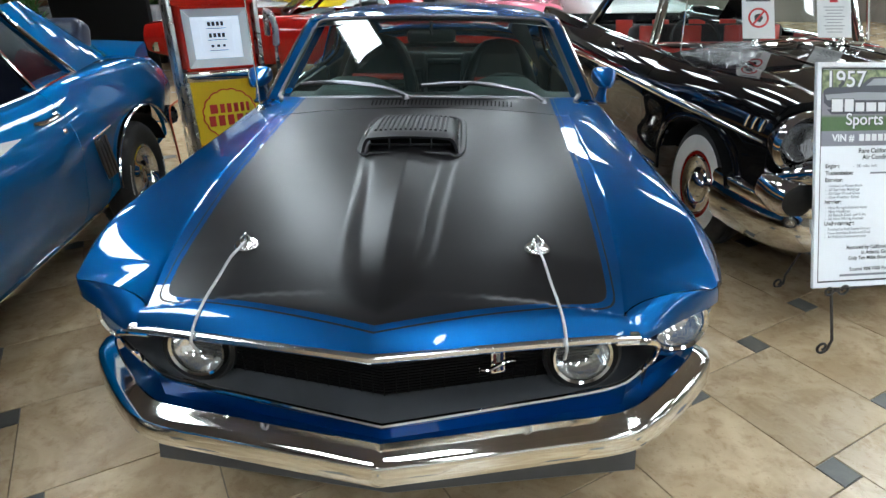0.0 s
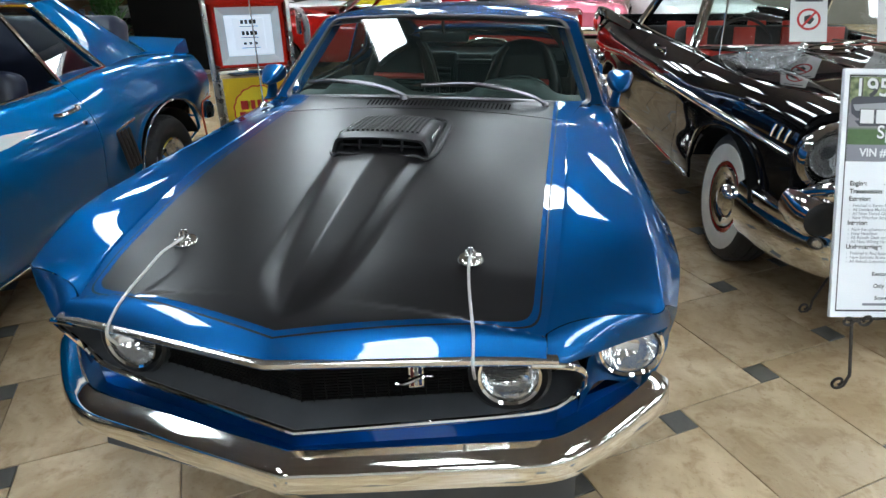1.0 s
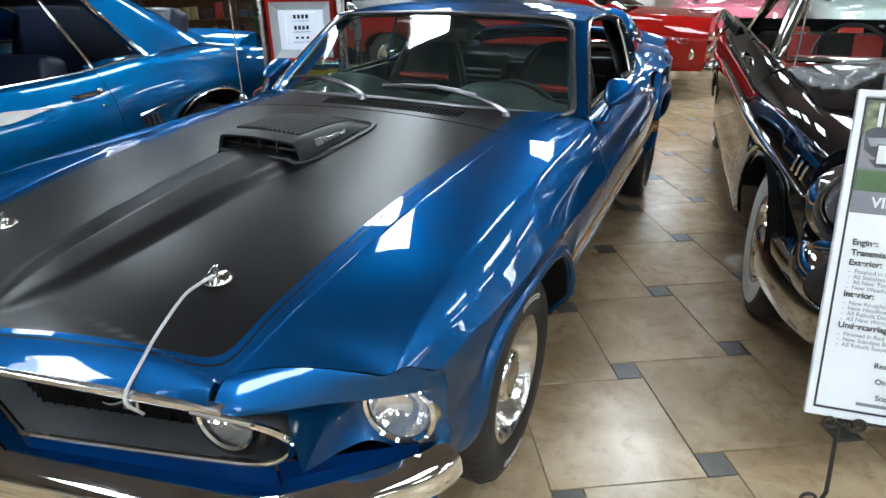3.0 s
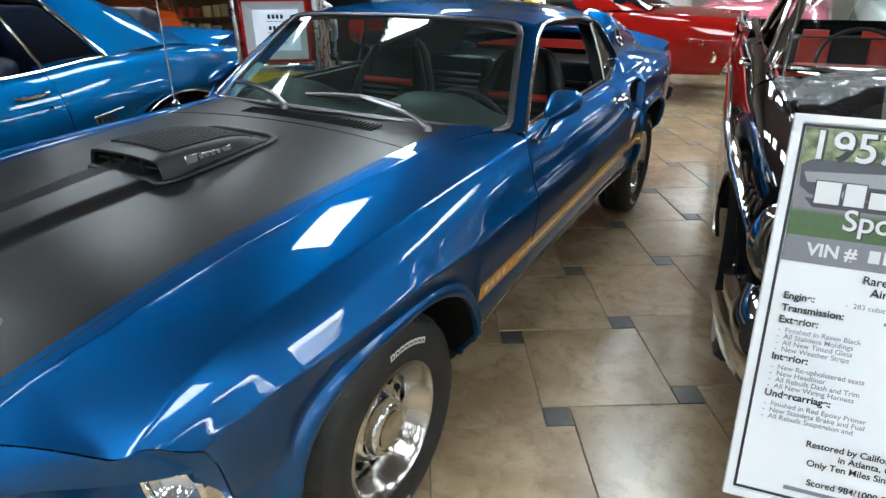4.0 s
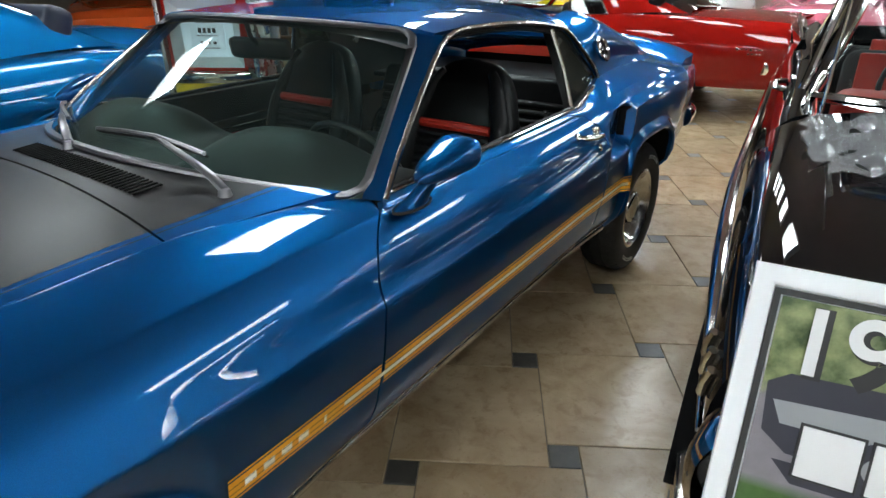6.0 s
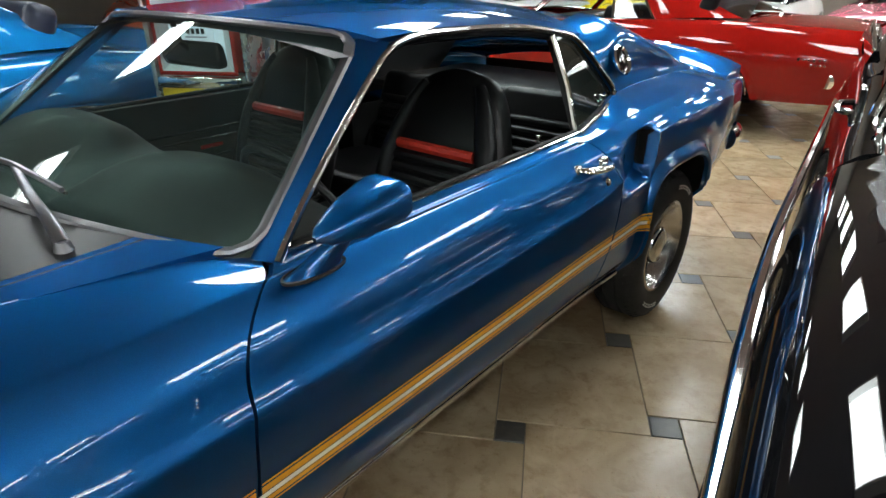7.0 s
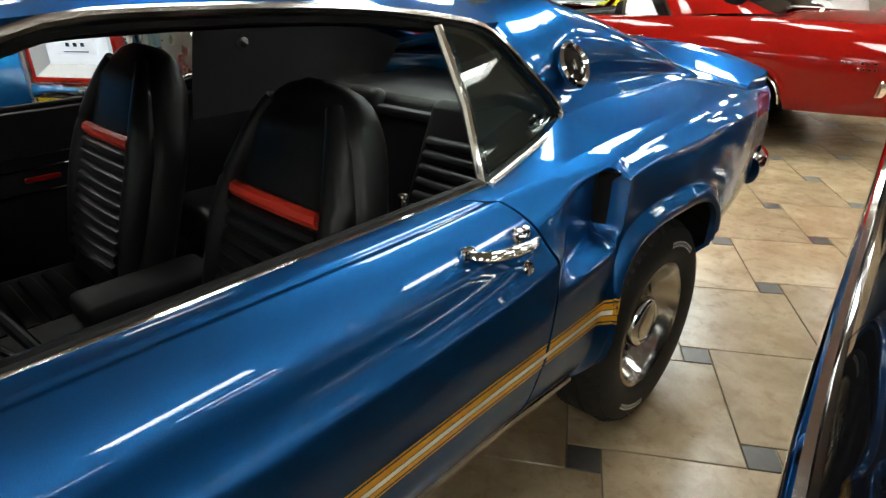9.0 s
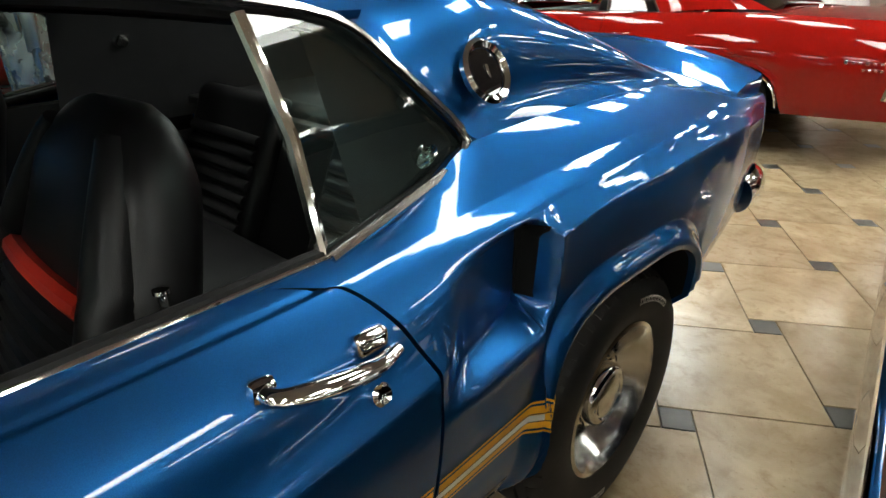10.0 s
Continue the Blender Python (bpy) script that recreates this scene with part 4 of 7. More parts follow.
for k in range(I3 + 1):
    i = I3 - k
    a = fender_edge(i)
    v = k / I3
    z = a[2]
    q = min(1, max(0, (0.694 - z) / 0.206))
    f = (lerp(0.843, 0.815, q), lerp(0.385, 0.452, q), z)
    if z > 0.694:
        top_a, t = fender_edge(I3), (fender_edge(I3)[2] - z) / (fender_edge(I3)[2] - 0.694)
        f = (lerp(top_a[0], 0.843, t), lerp(top_a[1], 0.385, t), z)
    rows.append([(lerp(f[0], a[0], u), lerp(f[1], a[1], u), z) for u in steps(0, 1, 5)])
pair("extension_side", grid_bm(rows), blue, mustang)
for sx in (1, -1):
    m = pose(sx * LAMP[0], LAMP[1], LAMP[2], 86, 0, sx * 6) @ Matrix.Scale(1.06, 4)
    hl = part("headlamp", lathe_bm([(0.0, 0.022), (0.030, 0.019), (0.055, 0.010), (0.066, 0.0)], 36, m), fluted_lens, mustang, "round outer headlamp")
    part("headlamp_ring", lathe_bm([(0.066, -0.01), (0.066, 0.004), (0.072, 0.008), (0.080, 0.002), (0.082, -0.03)], 36, m), chrome, hl, "chrome headlamp ring")
    part("reflector", lathe_bm([(0.064, -0.002), (0.057, -0.016), (0.044, -0.031), (0.028, -0.041), (0.012, -0.046), (0.0, -0.047)], 36, m), lamp_back, hl)
    m = pose(sx * 0.472, 0.206, 0.624, 84, 0, sx * 4) @ Matrix.Scale(1.08, 4)
    hl = part("headlamp", lathe_bm([(0.0, 0.022), (0.028, 0.018), (0.050, 0.010), (0.061, 0.0)], 36, m), fluted_lens, mustang, "round inner headlamp set in the grille")
    part("headlamp_ring", lathe_bm([(0.061, -0.01), (0.061, 0.003), (0.067, 0.006), (0.072, -0.03)], 36, m), chrome, hl)
    part("headlamp_bucket", lathe_bm([(0.069, -0.015), (0.080, 0.002), (0.088, -0.004), (0.090, -0.10)], 36, m), satin_black, hl)
    part("reflector", lathe_bm([(0.064, -0.002), (0.057, -0.016), (0.044, -0.031), (0.028, -0.041), (0.012, -0.046), (0.0, -0.047)], 36, m), lamp_back, hl)

half = [(0, -0.019, 0.757), (0.3, 0.050, 0.748), (0.50, 0.100, 0.736), (0.570, 0.118, 0.729), (0.612, 0.140, 0.712), (0.634, 0.176, 0.668), (0.636, 0.206, 0.618), (0.616, 0.217, 0.575), (0.575, 0.206, 0.546),
        (0.50, 0.188, 0.534), (0.25, 0.128, 0.524), (0, 0.068, 0.517)]
right = curve3(half, 60)
mouth = right + [(-p[0], p[1], p[2]) for p in right[-2:0:-1]]
bright_lip = chrome_like("bright_lip_metal", (0.80, 0.79, 0.78), 0.14, 0.22)
part("grille_surround", tube_bm([p for p in right if p[2] < 0.735] + [(-p[0], p[1], p[2]) for p in right[-2::-1] if p[2] < 0.735], 0.0075, 8), chrome, mustang, "bright grille surround moulding")
part("hood_lip", sweep_bm([(-p[0], p[1] + 0.004, p[2] + 0.008) for p in curve3(half[:4], 24)][::-1] + [(p[0], p[1] + 0.004, p[2] + 0.008) for p in curve3(half[:4], 24)][1:],
                          [(-0.012, -0.010), (0.005, -0.010), (0.009, -0.004), (0.007, 0.004), (0.0, 0.009), (-0.012, 0.009)]), bright_lip, mustang, "chrome hood lip moulding")


def into(p, k):
    """The grille shell from its mouth (k = 0) back to the mesh (k = 1)."""
    z = 0.645 + (p[2] - 0.645) * (1 - 0.20 * k) + (0.010 * k if p[2] < 0.645 else 0)
    return (p[0] * (1 - 0.03 * k), p[1] + 0.085 * k, z)


rows = [[into(p, k) for p in mouth] for k in steps(0, 1, 5)]
part("grille_shell", grid_bm(rows, close_u=True), grey_satin, mustang, "charcoal grille shell")
part("grille_trim", tube_bm([into(p, 0.98) for p in right if p[2] < 0.60 and abs(p[0]) < 0.44] [::-1] + [(-q[0], q[1], q[2]) for q in [into(p, 0.98) for p in right if p[2] < 0.60 and abs(p[0]) < 0.44]][1:], 0.004, 6), chrome, mustang)
lo_hi = []
for x in steps(-0.60, 0.60, 40):
    y = -0.017 + 0.130 * abs(x) / 0.545 + 0.150
    lo_hi.append(((x, y + 0.03, 0.54), (x, y + 0.02, 0.74)))
part("grille_back", grid_bm([[a for a, b in lo_hi], [b for a, b in lo_hi]]), dark_void, mustang)
mesh = []
for k in range(20):
    z = lerp(0.560, 0.728, k / 19)
    p = [(x, -0.017 + 0.130 * abs(x) / 0.545 + 0.134 + (0.735 - z) * 0.10, z) for x in steps(-0.56, 0.56, 20)]
    mesh.append(sweep_bm(p, [(-0.006, -0.002), (0.006, -0.002), (0.006, 0.002), (-0.006, 0.002)]))
for k in range(41):
    x = lerp(-0.56, 0.56, k / 40)
    y = -0.017 + 0.130 * abs(x) / 0.545 + 0.134
    mesh.append(box_bm((0.002, 0.004, 0.175), (x, y + 0.009, 0.645), 0, 0, None))
part("grille_mesh", join(*mesh), dark_void, mustang, "black plastic grille mesh", smooth=False)
# grille badge
gy = -0.017 + 0.130 * 0.265 / 0.545 + 0.112
badge = part("grille_badge", box_bm((0.036, 0.010, 0.060), (0, 0, 0), 0.004, 2, pose(0.265, gy, 0.640, -8, 0, 18)), chrome, mustang, "chrome bar badge with three colour bands")
for k, mat_c in enumerate(((0.10, 0.02, 0.02), (0.22, 0.22, 0.22), (0.02, 0.03, 0.09))):
    part("badge_band", box_bm((0.007, 0.003, 0.046), (-0.009 + 0.009 * k, -0.006, 0), 0.001, 1, pose(0.265, gy, 0.640, -8, 0, 18)), principled("badge_enamel", mat_c, 0.25), badge)
part("badge_bar", tube_bm([(0.265 + d * math.cos(0.3), gy - 0.02 + d * math.sin(0.3), 0.643 + 0.008 * math.sin(d * 60)) for d in steps(-0.042, 0.042, 16)], [0.003 + 0.004 * math.sin(math.pi * i / 16) for i in range(17)], 8, flat=0.7), chrome, badge)

# panel under the grille, bumper, valance
rows = []
fullb = [(-p[0], p[1], p[2]) for p in right if p[2] < 0.56][::1] + [p for p in right if p[2] < 0.56][::-1][1:]
rows = [[(p[0], p[1] - 0.006 + 0.020 * v, p[2] - 0.006 - 0.16 * v) for p in fullb] for v in steps(0, 1, 6)]
part("stone_shield", grid_bm(rows), blue, mustang, "blue panel below the grille")
rows = []
for v in steps(0, 1, 5):
    rows.append([tuple(lerp((0.575, 0.222, 0.53)[k], low(1)[k], u) - (0.0 if k < 2 else 0.20 * v) + (0.01 * v if k == 1 else 0) for k in range(3)) for u in steps(0, 1, 10)])
pair("stone_shield_end", grid_bm(rows), blue, mustang)
bp = curve3([(0, -0.027, 0.478), (0.20, 0.014, 0.478), (0.42, 0.062, 0.478), (0.54, 0.088, 0.478), (0.61, 0.114, 0.478), (0.665, 0.155, 0.478), (0.73, 0.218, 0.478), (0.80, 0.297, 0.478), (0.85, 0.360, 0.478), (0.874, 0.402, 0.479), (0.882, 0.440, 0.481)], 60)
bpath = [(-p[0], p[1], p[2]) for p in bp[:0:-1]] + bp
part("front_bumper", sweep_bm(bpath, [(-0.050, -0.058), (-0.012, -0.057), (0.000, -0.053), (0.004, -0.046), (0.003, -0.030), (0.001, -0.012), (-0.001, -0.003), (-0.005, 0.004), (-0.020, 0.013), (-0.038, 0.021), (-0.050, 0.027), (-0.055, 0.025), (-0.050, 0.014), (-0.036, 0.002), (-0.032, -0.030)]), chrome, mustang, "chrome wraparound front bumper")
rows = [[(math.copysign(max(0, abs(p[0]) - 0.034), p[0]), p[1] + 0.046, p[2] + 0.008), (p[0] * 0.94, p[1] + 0.080, p[2] + 0.002), (p[0] * 0.90, p[1] + 0.13, p[2])] for p in bpath if abs(p[0]) < 0.84]
part("bumper_filler", grid_bm(rows), blue, mustang)
vp = [(x, 0.130 + 0.100 * abs(x) / 0.64, 0.290) for x in steps(-0.645, 0.645, 40)]
part("chin_spoiler", sweep_bm(vp, [(0.012, -0.040), (0.016, -0.034), (0.000, 0.045), (-0.010, 0.045), (-0.004, -0.040)]), grey_satin, mustang, "dark grey chin spoiler")
rows = [[(u * lerp(0.80, 0.70, v), 0.10 + 0.30 * abs(u) ** 1.4 + 0.07 * v, lerp(0.44, 0.29, v)) for u in steps(-1, 1, 30)] for v in steps(0, 1, 5)]
part("lower_valance", grid_bm(rows), blue, mustang)

# underbody, wheel wells, firewall
part("underbody", box_bm((1.30, 3.9, 0.16), (0, 2.40, 0.32), 0.03), dark_void, mustang)
part("engine_bay_floor", box_bm((1.04, 1.10, 0.35), (0, 0.95, 0.55), 0.03), dark_void, mustang)
for y, reach, high, hub, front, rear in flank.arches:
    well = []
    for d in [reach * math.sin(k * math.pi / 60) for k in range(-30, 31)]:
        e = rear if d > 0 else front
        z = max(hub + (high + 0.003) * max(0, 1 - (abs(d) / reach) ** e) ** (1 / e), mz0(y + d) + 0.004)
        rim_x = flank.row(y + d, "front" if y < 2 else "rear")[0][0] + flare_out(y + d, z) - 0.003
        well.append([(x, y + d, z) for x in (0.50, 0.75, rim_x)])
    pair("wheel_well", grid_bm(well), dark_void, mustang)
    pair("well_wall", box_bm((0.01, 2.3 * reach, 0.55), (0.52, y, 0.52), 0, 0, None), dark_void, mustang)

# ---- cabin ----
part("cabin_floor", box_bm((1.42, 2.1, 0.04), (0, 2.75, 0.30), 0.01), dull_vinyl, mustang)
rows = []
for y in steps(2.20, 3.20, 14):
    rows.append([(u * (drip_x(y) - 0.02), y, lerp(roof_c(y), drip_z(y), abs(u) ** 3) - 0.03) for u in steps(-1, 1, 20)])
part("headliner", grid_bm(rows), trim_plastic, mustang, "black headliner")
rows = []
for y in steps(3.12, 4.0, 16):
    rows.append([(lerp(0.52, 0.70, u), y, lerp(roof_c(y) - 0.05, 0.80, u ** 1.2)) for u in steps(0, 1, 8)])
pair("inner_sail_trim", grid_bm(rows), trim_plastic, mustang)
part("package_tray", box_bm((1.30, 0.75, 0.03), (0, 3.86, 0.86), 0.01), trim_plastic, mustang)
rows = []
for v in steps(0, 1, 20):
    r = []
    for u in steps(-1, 1, 60):
        x = u * 0.715
        hump = 0.098 * (math.exp(-((abs(x) - 0.36) / 0.19) ** 4))
        y = lerp(1.70 + 0.20 * abs(u) ** 2.1, 2.20, v)
        z = 0.885 + 0.012 * math.sin(math.pi * v) + hump * math.sin(math.pi * min(1, v * 1.08)) ** 0.6 - 0.25 * max(0, v - 0.86)
        r.append((x, y, z))
    rows.append(r)
part("dash_pad", grid_bm(rim(rows, lambda p: (p[0], p[1] - 0.02, p[2] - 0.16), "b")), dash_vinyl, mustang, "padded twin-cowl dash top")
part("dash_face", box_bm((1.40, 0.06, 0.26), (0, 2.15, 0.72), 0.02), vinyl, mustang)
sw = Matrix.Translation((0.385, 2.25, 0.808)) @ Matrix.Rotation(radians(-62), 4, "X")
ring = [sw @ Vector((0.188 * math.cos(a), 0.188 * math.sin(a), 0)) for a in [2 * math.pi * k / 40 for k in range(40)]]
swo = part("steering_wheel", tube_bm(ring, 0.011, 8, closed=True), satin_black, mustang, "black three-spoke steering wheel")
for a in (90, 210, 330):
    d = Vector((math.cos(radians(a)), math.sin(radians(a)), 0))
    part("spoke", tube_bm([sw @ (d * 0.03 + Vector((0, 0, -0.02))), sw @ (d * 0.18)], 0.008, 6), stainless, swo)
part("steering_hub", lathe_bm([(0, 0.01), (0.045, 0.005), (0.05, -0.03), (0.03, -0.2)], 20, sw), satin_black, swo)
# added bright strip that draws the highlight on the rim's upper arc
part("rim_highlight", tube_bm([sw @ Vector((0.188 * math.cos(a), 0.188 * math.sin(a), 0.011)) for a in steps(0.4, 2.7, 16)], 0.003, 6), stainless, swo)


def seat(x0):
    """A high-back bucket seat with pleats and a red band."""
    o = thing("bucket_seat", "", "")
    del_keys = [k for k in ("label", "category") if k in o]
    for k in del_keys:
        del o[k]
    o.location = (x0, 2.55 if x0 > 0 else 2.50, 0.262 if x0 > 0 else 0.292)
    o.parent = mustang
    o["label"] = "black vinyl high-back bucket seat with a red band"
    lean = Matrix.Translation((0, 0.16, 0.16)) @ Matrix.Rotation(radians(-19), 4, "X")
    wf = S((0.0, 0.235), (0.25, 0.245), (0.40, 0.238), (0.50, 0.208), (0.58, 0.178), (0.635, 0.145), (0.665, 0.105), (0.68, 0.045))
    rows = []
    for z in steps(0.0, 0.68, 48):
        w = wf(z)
        th = 0.075 * min(1, (0.70 - z) / 0.12) ** 0.5
        r = []
        for k in range(44):
            a = 2 * math.pi * k / 44
            c, s = math.cos(a), math.sin(a)
            r.append(lean @ Vector(((abs(c) ** 0.55) * (1 if c > 0 else -1) * w, (abs(s) ** 0.7) * (1 if s > 0 else -1) * th, z)))
        rows.append(r)
    bm = grid_bm(rows, close_u=True)
    bm.verts.ensure_lookup_table()
    bm.faces.new([bm.verts[(len(rows) - 1) * 44 + k] for k in range(44)])
    part("backrest", bm, vinyl, o)
    for k in range(10):
        z = 0.382 - 0.034 * k
        p = [lean @ Vector((x, -0.070 - 0.010 * (1 - (x / 0.17) ** 2), z)) for x in steps(-0.160, 0.160, 8)]
        part("pleat", tube_bm(p, 0.0185, 8, flat=0.9), vinyl, o)
    p = [lean @ Vector((x, -0.074 - 0.010 * (1 - (x / 0.17) ** 2), 0.419)) for x in steps(-0.155, 0.155, 8)]
    part("red_band", tube_bm(p, 0.0165, 8, flat=1.1), red_vinyl, o, "red vinyl band")
    for sx in (1, -1):
        p = [lean @ Vector((sx * (wf(z) - 0.045), -0.050 - 0.012 * math.sin(math.pi * min(1, z / 0.62)), z)) for z in steps(0.02, 0.63, 24)]
        part("side_bolster", tube_bm(p, [0.006 + 0.032 * math.sin(math.pi * (0.04 + 0.93 * i / 24)) ** 0.45 for i in range(25)], 14), vinyl, o)
    part("cushion", box_bm((0.48, 0.50, 0.15), (0, -0.11, 0.10), 0.05, 4), dull_vinyl, o)
    for k in range(6):
        part("pleat", tube_bm([(x, -0.28 + 0.06 * k, 0.172 + 0.004 * math.cos(x * 8)) for x in steps(-0.16, 0.16, 6)], 0.022, 8, flat=0.7), dull_vinyl, o)
    return o


seat(0.385)
seat(-0.36)
lean = pose(0, 3.36, 0.46, -24, 0, 0)
bench = part("rear_seat", box_bm((1.18, 0.10, 0.49), (0, 0.02, 0.245), 0.04, 4, lean), vinyl, mustang, "black vinyl rear bench with two pleated backs")
for x in (-0.335, 0.365):
    part("seat_pad", box_bm((0.46, 0.085, 0.475), (x, -0.030, 0.252), 0.042, 6, lean), vinyl, bench)
    for k in range(7):
        part("pleat", tube_bm([lean @ Vector((x + d, -0.064 - 0.006 * math.cos(d * 7), 0.350 - 0.042 * k)) for d in steps(-0.185, 0.185, 8)], 0.0215, 10, flat=0.85), vinyl, bench)
part("rear_cushion", box_bm((1.16, 0.42, 0.16), (0, 3.12, 0.52), 0.05, 3), vinyl, bench)
part("console", box_bm((0.17, 0.80, 0.22), (0, 2.60, 0.43), 0.03, 3), dull_vinyl, mustang)
part("armrest", box_bm((0.15, 0.32, 0.06), (0, 2.62, 0.565), 0.022, 3), dull_vinyl, mustang, "padded console armrest")
for sx in (1, -1):
    o = part("door_panel", box_bm((0.03, 1.06, 0.58), (sx * 0.735, 2.44, 0.615), 0.012, 2), vinyl, doors[0 if sx > 0 else 1], "black door panel")
    part("panel_trim", tube_bm([(sx * 0.717, y, 0.735) for y in steps(1.98, 2.90, 4)], 0.004, 6), chrome, doors[0 if sx > 0 else 1])
    part("panel_trim", tube_bm([(sx * 0.717, y, 0.66) for y in steps(1.98, 2.90, 4)], 0.004, 6), chrome, doors[0 if sx > 0 else 1])
    loop = curve3([(sx * 0.716, 1.98, 0.66), (sx * 0.716, 2.00, 0.735), (sx * 0.716, 2.08, 0.765), (sx * 0.716, 2.55, 0.772), (sx * 0.716, 2.88, 0.775)], 30)
    part("panel_loop", tube_bm(loop, 0.0045, 6), chrome, doors[0 if sx > 0 else 1])
    part("door_release", tube_bm([(sx * 0.70, 2.18, 0.70), (sx * 0.692, 2.24, 0.703), (sx * 0.70, 2.32, 0.70)], 0.009, 8), chrome, doors[0 if sx > 0 else 1])
    part("panel_lamp", box_bm((0.006, 0.10, 0.016), (sx * 0.716, 2.62, 0.70), 0.002, 1), red_gloss, doors[0 if sx > 0 else 1])
    part("quarter_trim", box_bm((0.03, 0.60, 0.42), (sx * 0.715, 3.22, 0.69), 0.02, 2), vinyl, mustang)
mr = part("rear_view_mirror", box_bm((0.25, 0.022, 0.065), (0, 0, 0), 0.018, 3, pose(0.0, 2.23, 1.155, 8, 0, 8)), satin_black, mustang, "black rear-view mirror")
part("mirror_arm", tube_bm([(0.0, 2.23, 1.16), (0.0, 2.20, 1.19), (0.0, 2.19, 1.235)], 0.008, 8), satin_black, mr)
for sx in (1, -1):
    part("window_latch", join(lathe_bm([(0, 0.016), (0.012, 0.014), (0.014, 0.006), (0.020, 0.0)], 18, pose(sx * 0.728, 3.20, 0.985, 0, -sx * 70, 0)), box_bm((0.012, 0.030, 0.010), (sx * 0.715, 3.205, 0.975), 0.003, 2)), chrome, mustang, "chrome quarter window latch")
part("coat_hook", lathe_bm([(0, 0.012), (0.018, 0.010), (0.022, 0.0)], 20, pose(-0.595, 3.30, 1.06, 0, 100, 0)), chrome, mustang)


# ---- the hall ----
def tile_mat(name, a, b, c, rough):
    m = principled(name, a, rough)
    info = node(m, "ShaderNodeObjectInfo")
    isl = node(m, "ShaderNodeNewGeometry").outputs["Random Per Island"]
    rnd = math_node(m, "FRACT", math_node(m, "ADD", info.outputs["Random"], isl))
    off = node(m, "ShaderNodeVectorMath", "ADD")
    link(m, node(m, "ShaderNodeNewGeometry").outputs["Position"], off.inputs[0])
    comb = node(m, "ShaderNodeCombineXYZ")
    link(m, math_node(m, "MULTIPLY", rnd, 60.0), comb.inputs[0])
    link(m, math_node(m, "MULTIPLY", rnd, 37.0), comb.inputs[1])
    link(m, comb.outputs[0], off.inputs[1])
    n1 = noisy(m, 3.6, 8, 0.60, vec=off.outputs[0])
    n1.node.inputs["Distortion"].default_value = 0.7
    n2 = noisy(m, 15.0, 8, 0.66, vec=off.outputs[0])
    n2.node.inputs["Distortion"].default_value = 0.4
    pits = noisy(m, 75.0, 3, 0.5, vec=off.outputs[0])
    col = mixed(m, ramp(m, n1, 0.36, 0.62), a, b)
    col = mixed(m, ramp(m, n2, 0.50, 0.66, 0.0, 0.55), col, c)
    col = mixed(m, ramp(m, pits, 0.64, 0.70, 0.0, 0.45), col, c)
    tone = node(m, "ShaderNodeHueSaturation")
    link(m, ramp(m, rnd, 0, 1, 0.88, 1.10), tone.inputs["Value"])
    link(m, col, tone.inputs["Color"])
    link(m, tone.outputs[0], shader(m).inputs["Base Color"])
    link(m, ramp(m, n2, 0.3, 0.7, rough, rough + 0.05), shader(m).inputs["Roughness"])
    bump(m, n2, 0.02, 0.001)
    return m


travertine = tile_mat("beige_travertine_tile", (0.51, 0.39, 0.25), (0.35, 0.25, 0.145), (0.26, 0.165, 0.085), 0.22)
slate = tile_mat("grey_slate_inset", (0.095, 0.088, 0.075), (0.065, 0.062, 0.056), (0.12, 0.105, 0.085), 0.30)
grout = mottled("brown_grout", (0.15, 0.12, 0.085), (0.20, 0.16, 0.11), 30, 0.85)
PHI = math.atan2(0.3415, 0.3775) - math.atan2(0.098, 0.4995)
LV, LW, LO = Vector((0.3775, 0.3415, 0)), Vector((-0.3415, 0.3775, 0)), Vector((0.751, 1.955, 0))
XMIN, XMAX, YMIN, YMAX, HIGH = -12.0, 12.0, -7.0, 18.0, 3.5
floor = part("floor", box_bm((XMAX - XMIN, YMAX - YMIN, 0.1), ((XMIN + XMAX) / 2, (YMIN + YMAX) / 2, -0.055), 0), grout, None, smooth=False)
tagged(floor, "beige stone tiles with small grey slate insets and thin grout", "floor", kind="structure")


def tile_mesh(name, size, mat):
    bm = box_bm((size - 0.004, size - 0.004, 0.008), (0, 0, -0.004), 0.0016, 1)
    me = bpy.data.meshes.new(name)
    bm.to_mesh(me)
    bm.free()
    me.materials.append(mat)
    return me


BIG, SMALL = 0.4995, 0.098
big_me, small_me = tile_mesh("tile", BIG, travertine), tile_mesh("inset_tile", SMALL, slate)
turn = Matrix.Rotation(PHI, 4, "Z")
ex, ey = turn @ Vector((1, 0, 0)), turn @ Vector((0, 1, 0))
far_big, far_small = bmesh.new(), bmesh.new()
spots = []
for i in range(-40, 41):
    for j in range(-40, 41):
        c = LO + LV * i + LW * j
        if XMIN < c.x < XMAX and YMIN < c.y < YMAX:
            spots.append((c, c + ex * (SMALL / 2 + BIG / 2) - ey * (BIG - SMALL) / 2))
near = [s for s in spots if -1.2 < s[0].x < 2.6 and -1.6 < s[0].y < 7.0]
near_set = {(round(s[0].x, 3), round(s[0].y, 3)) for s in near}


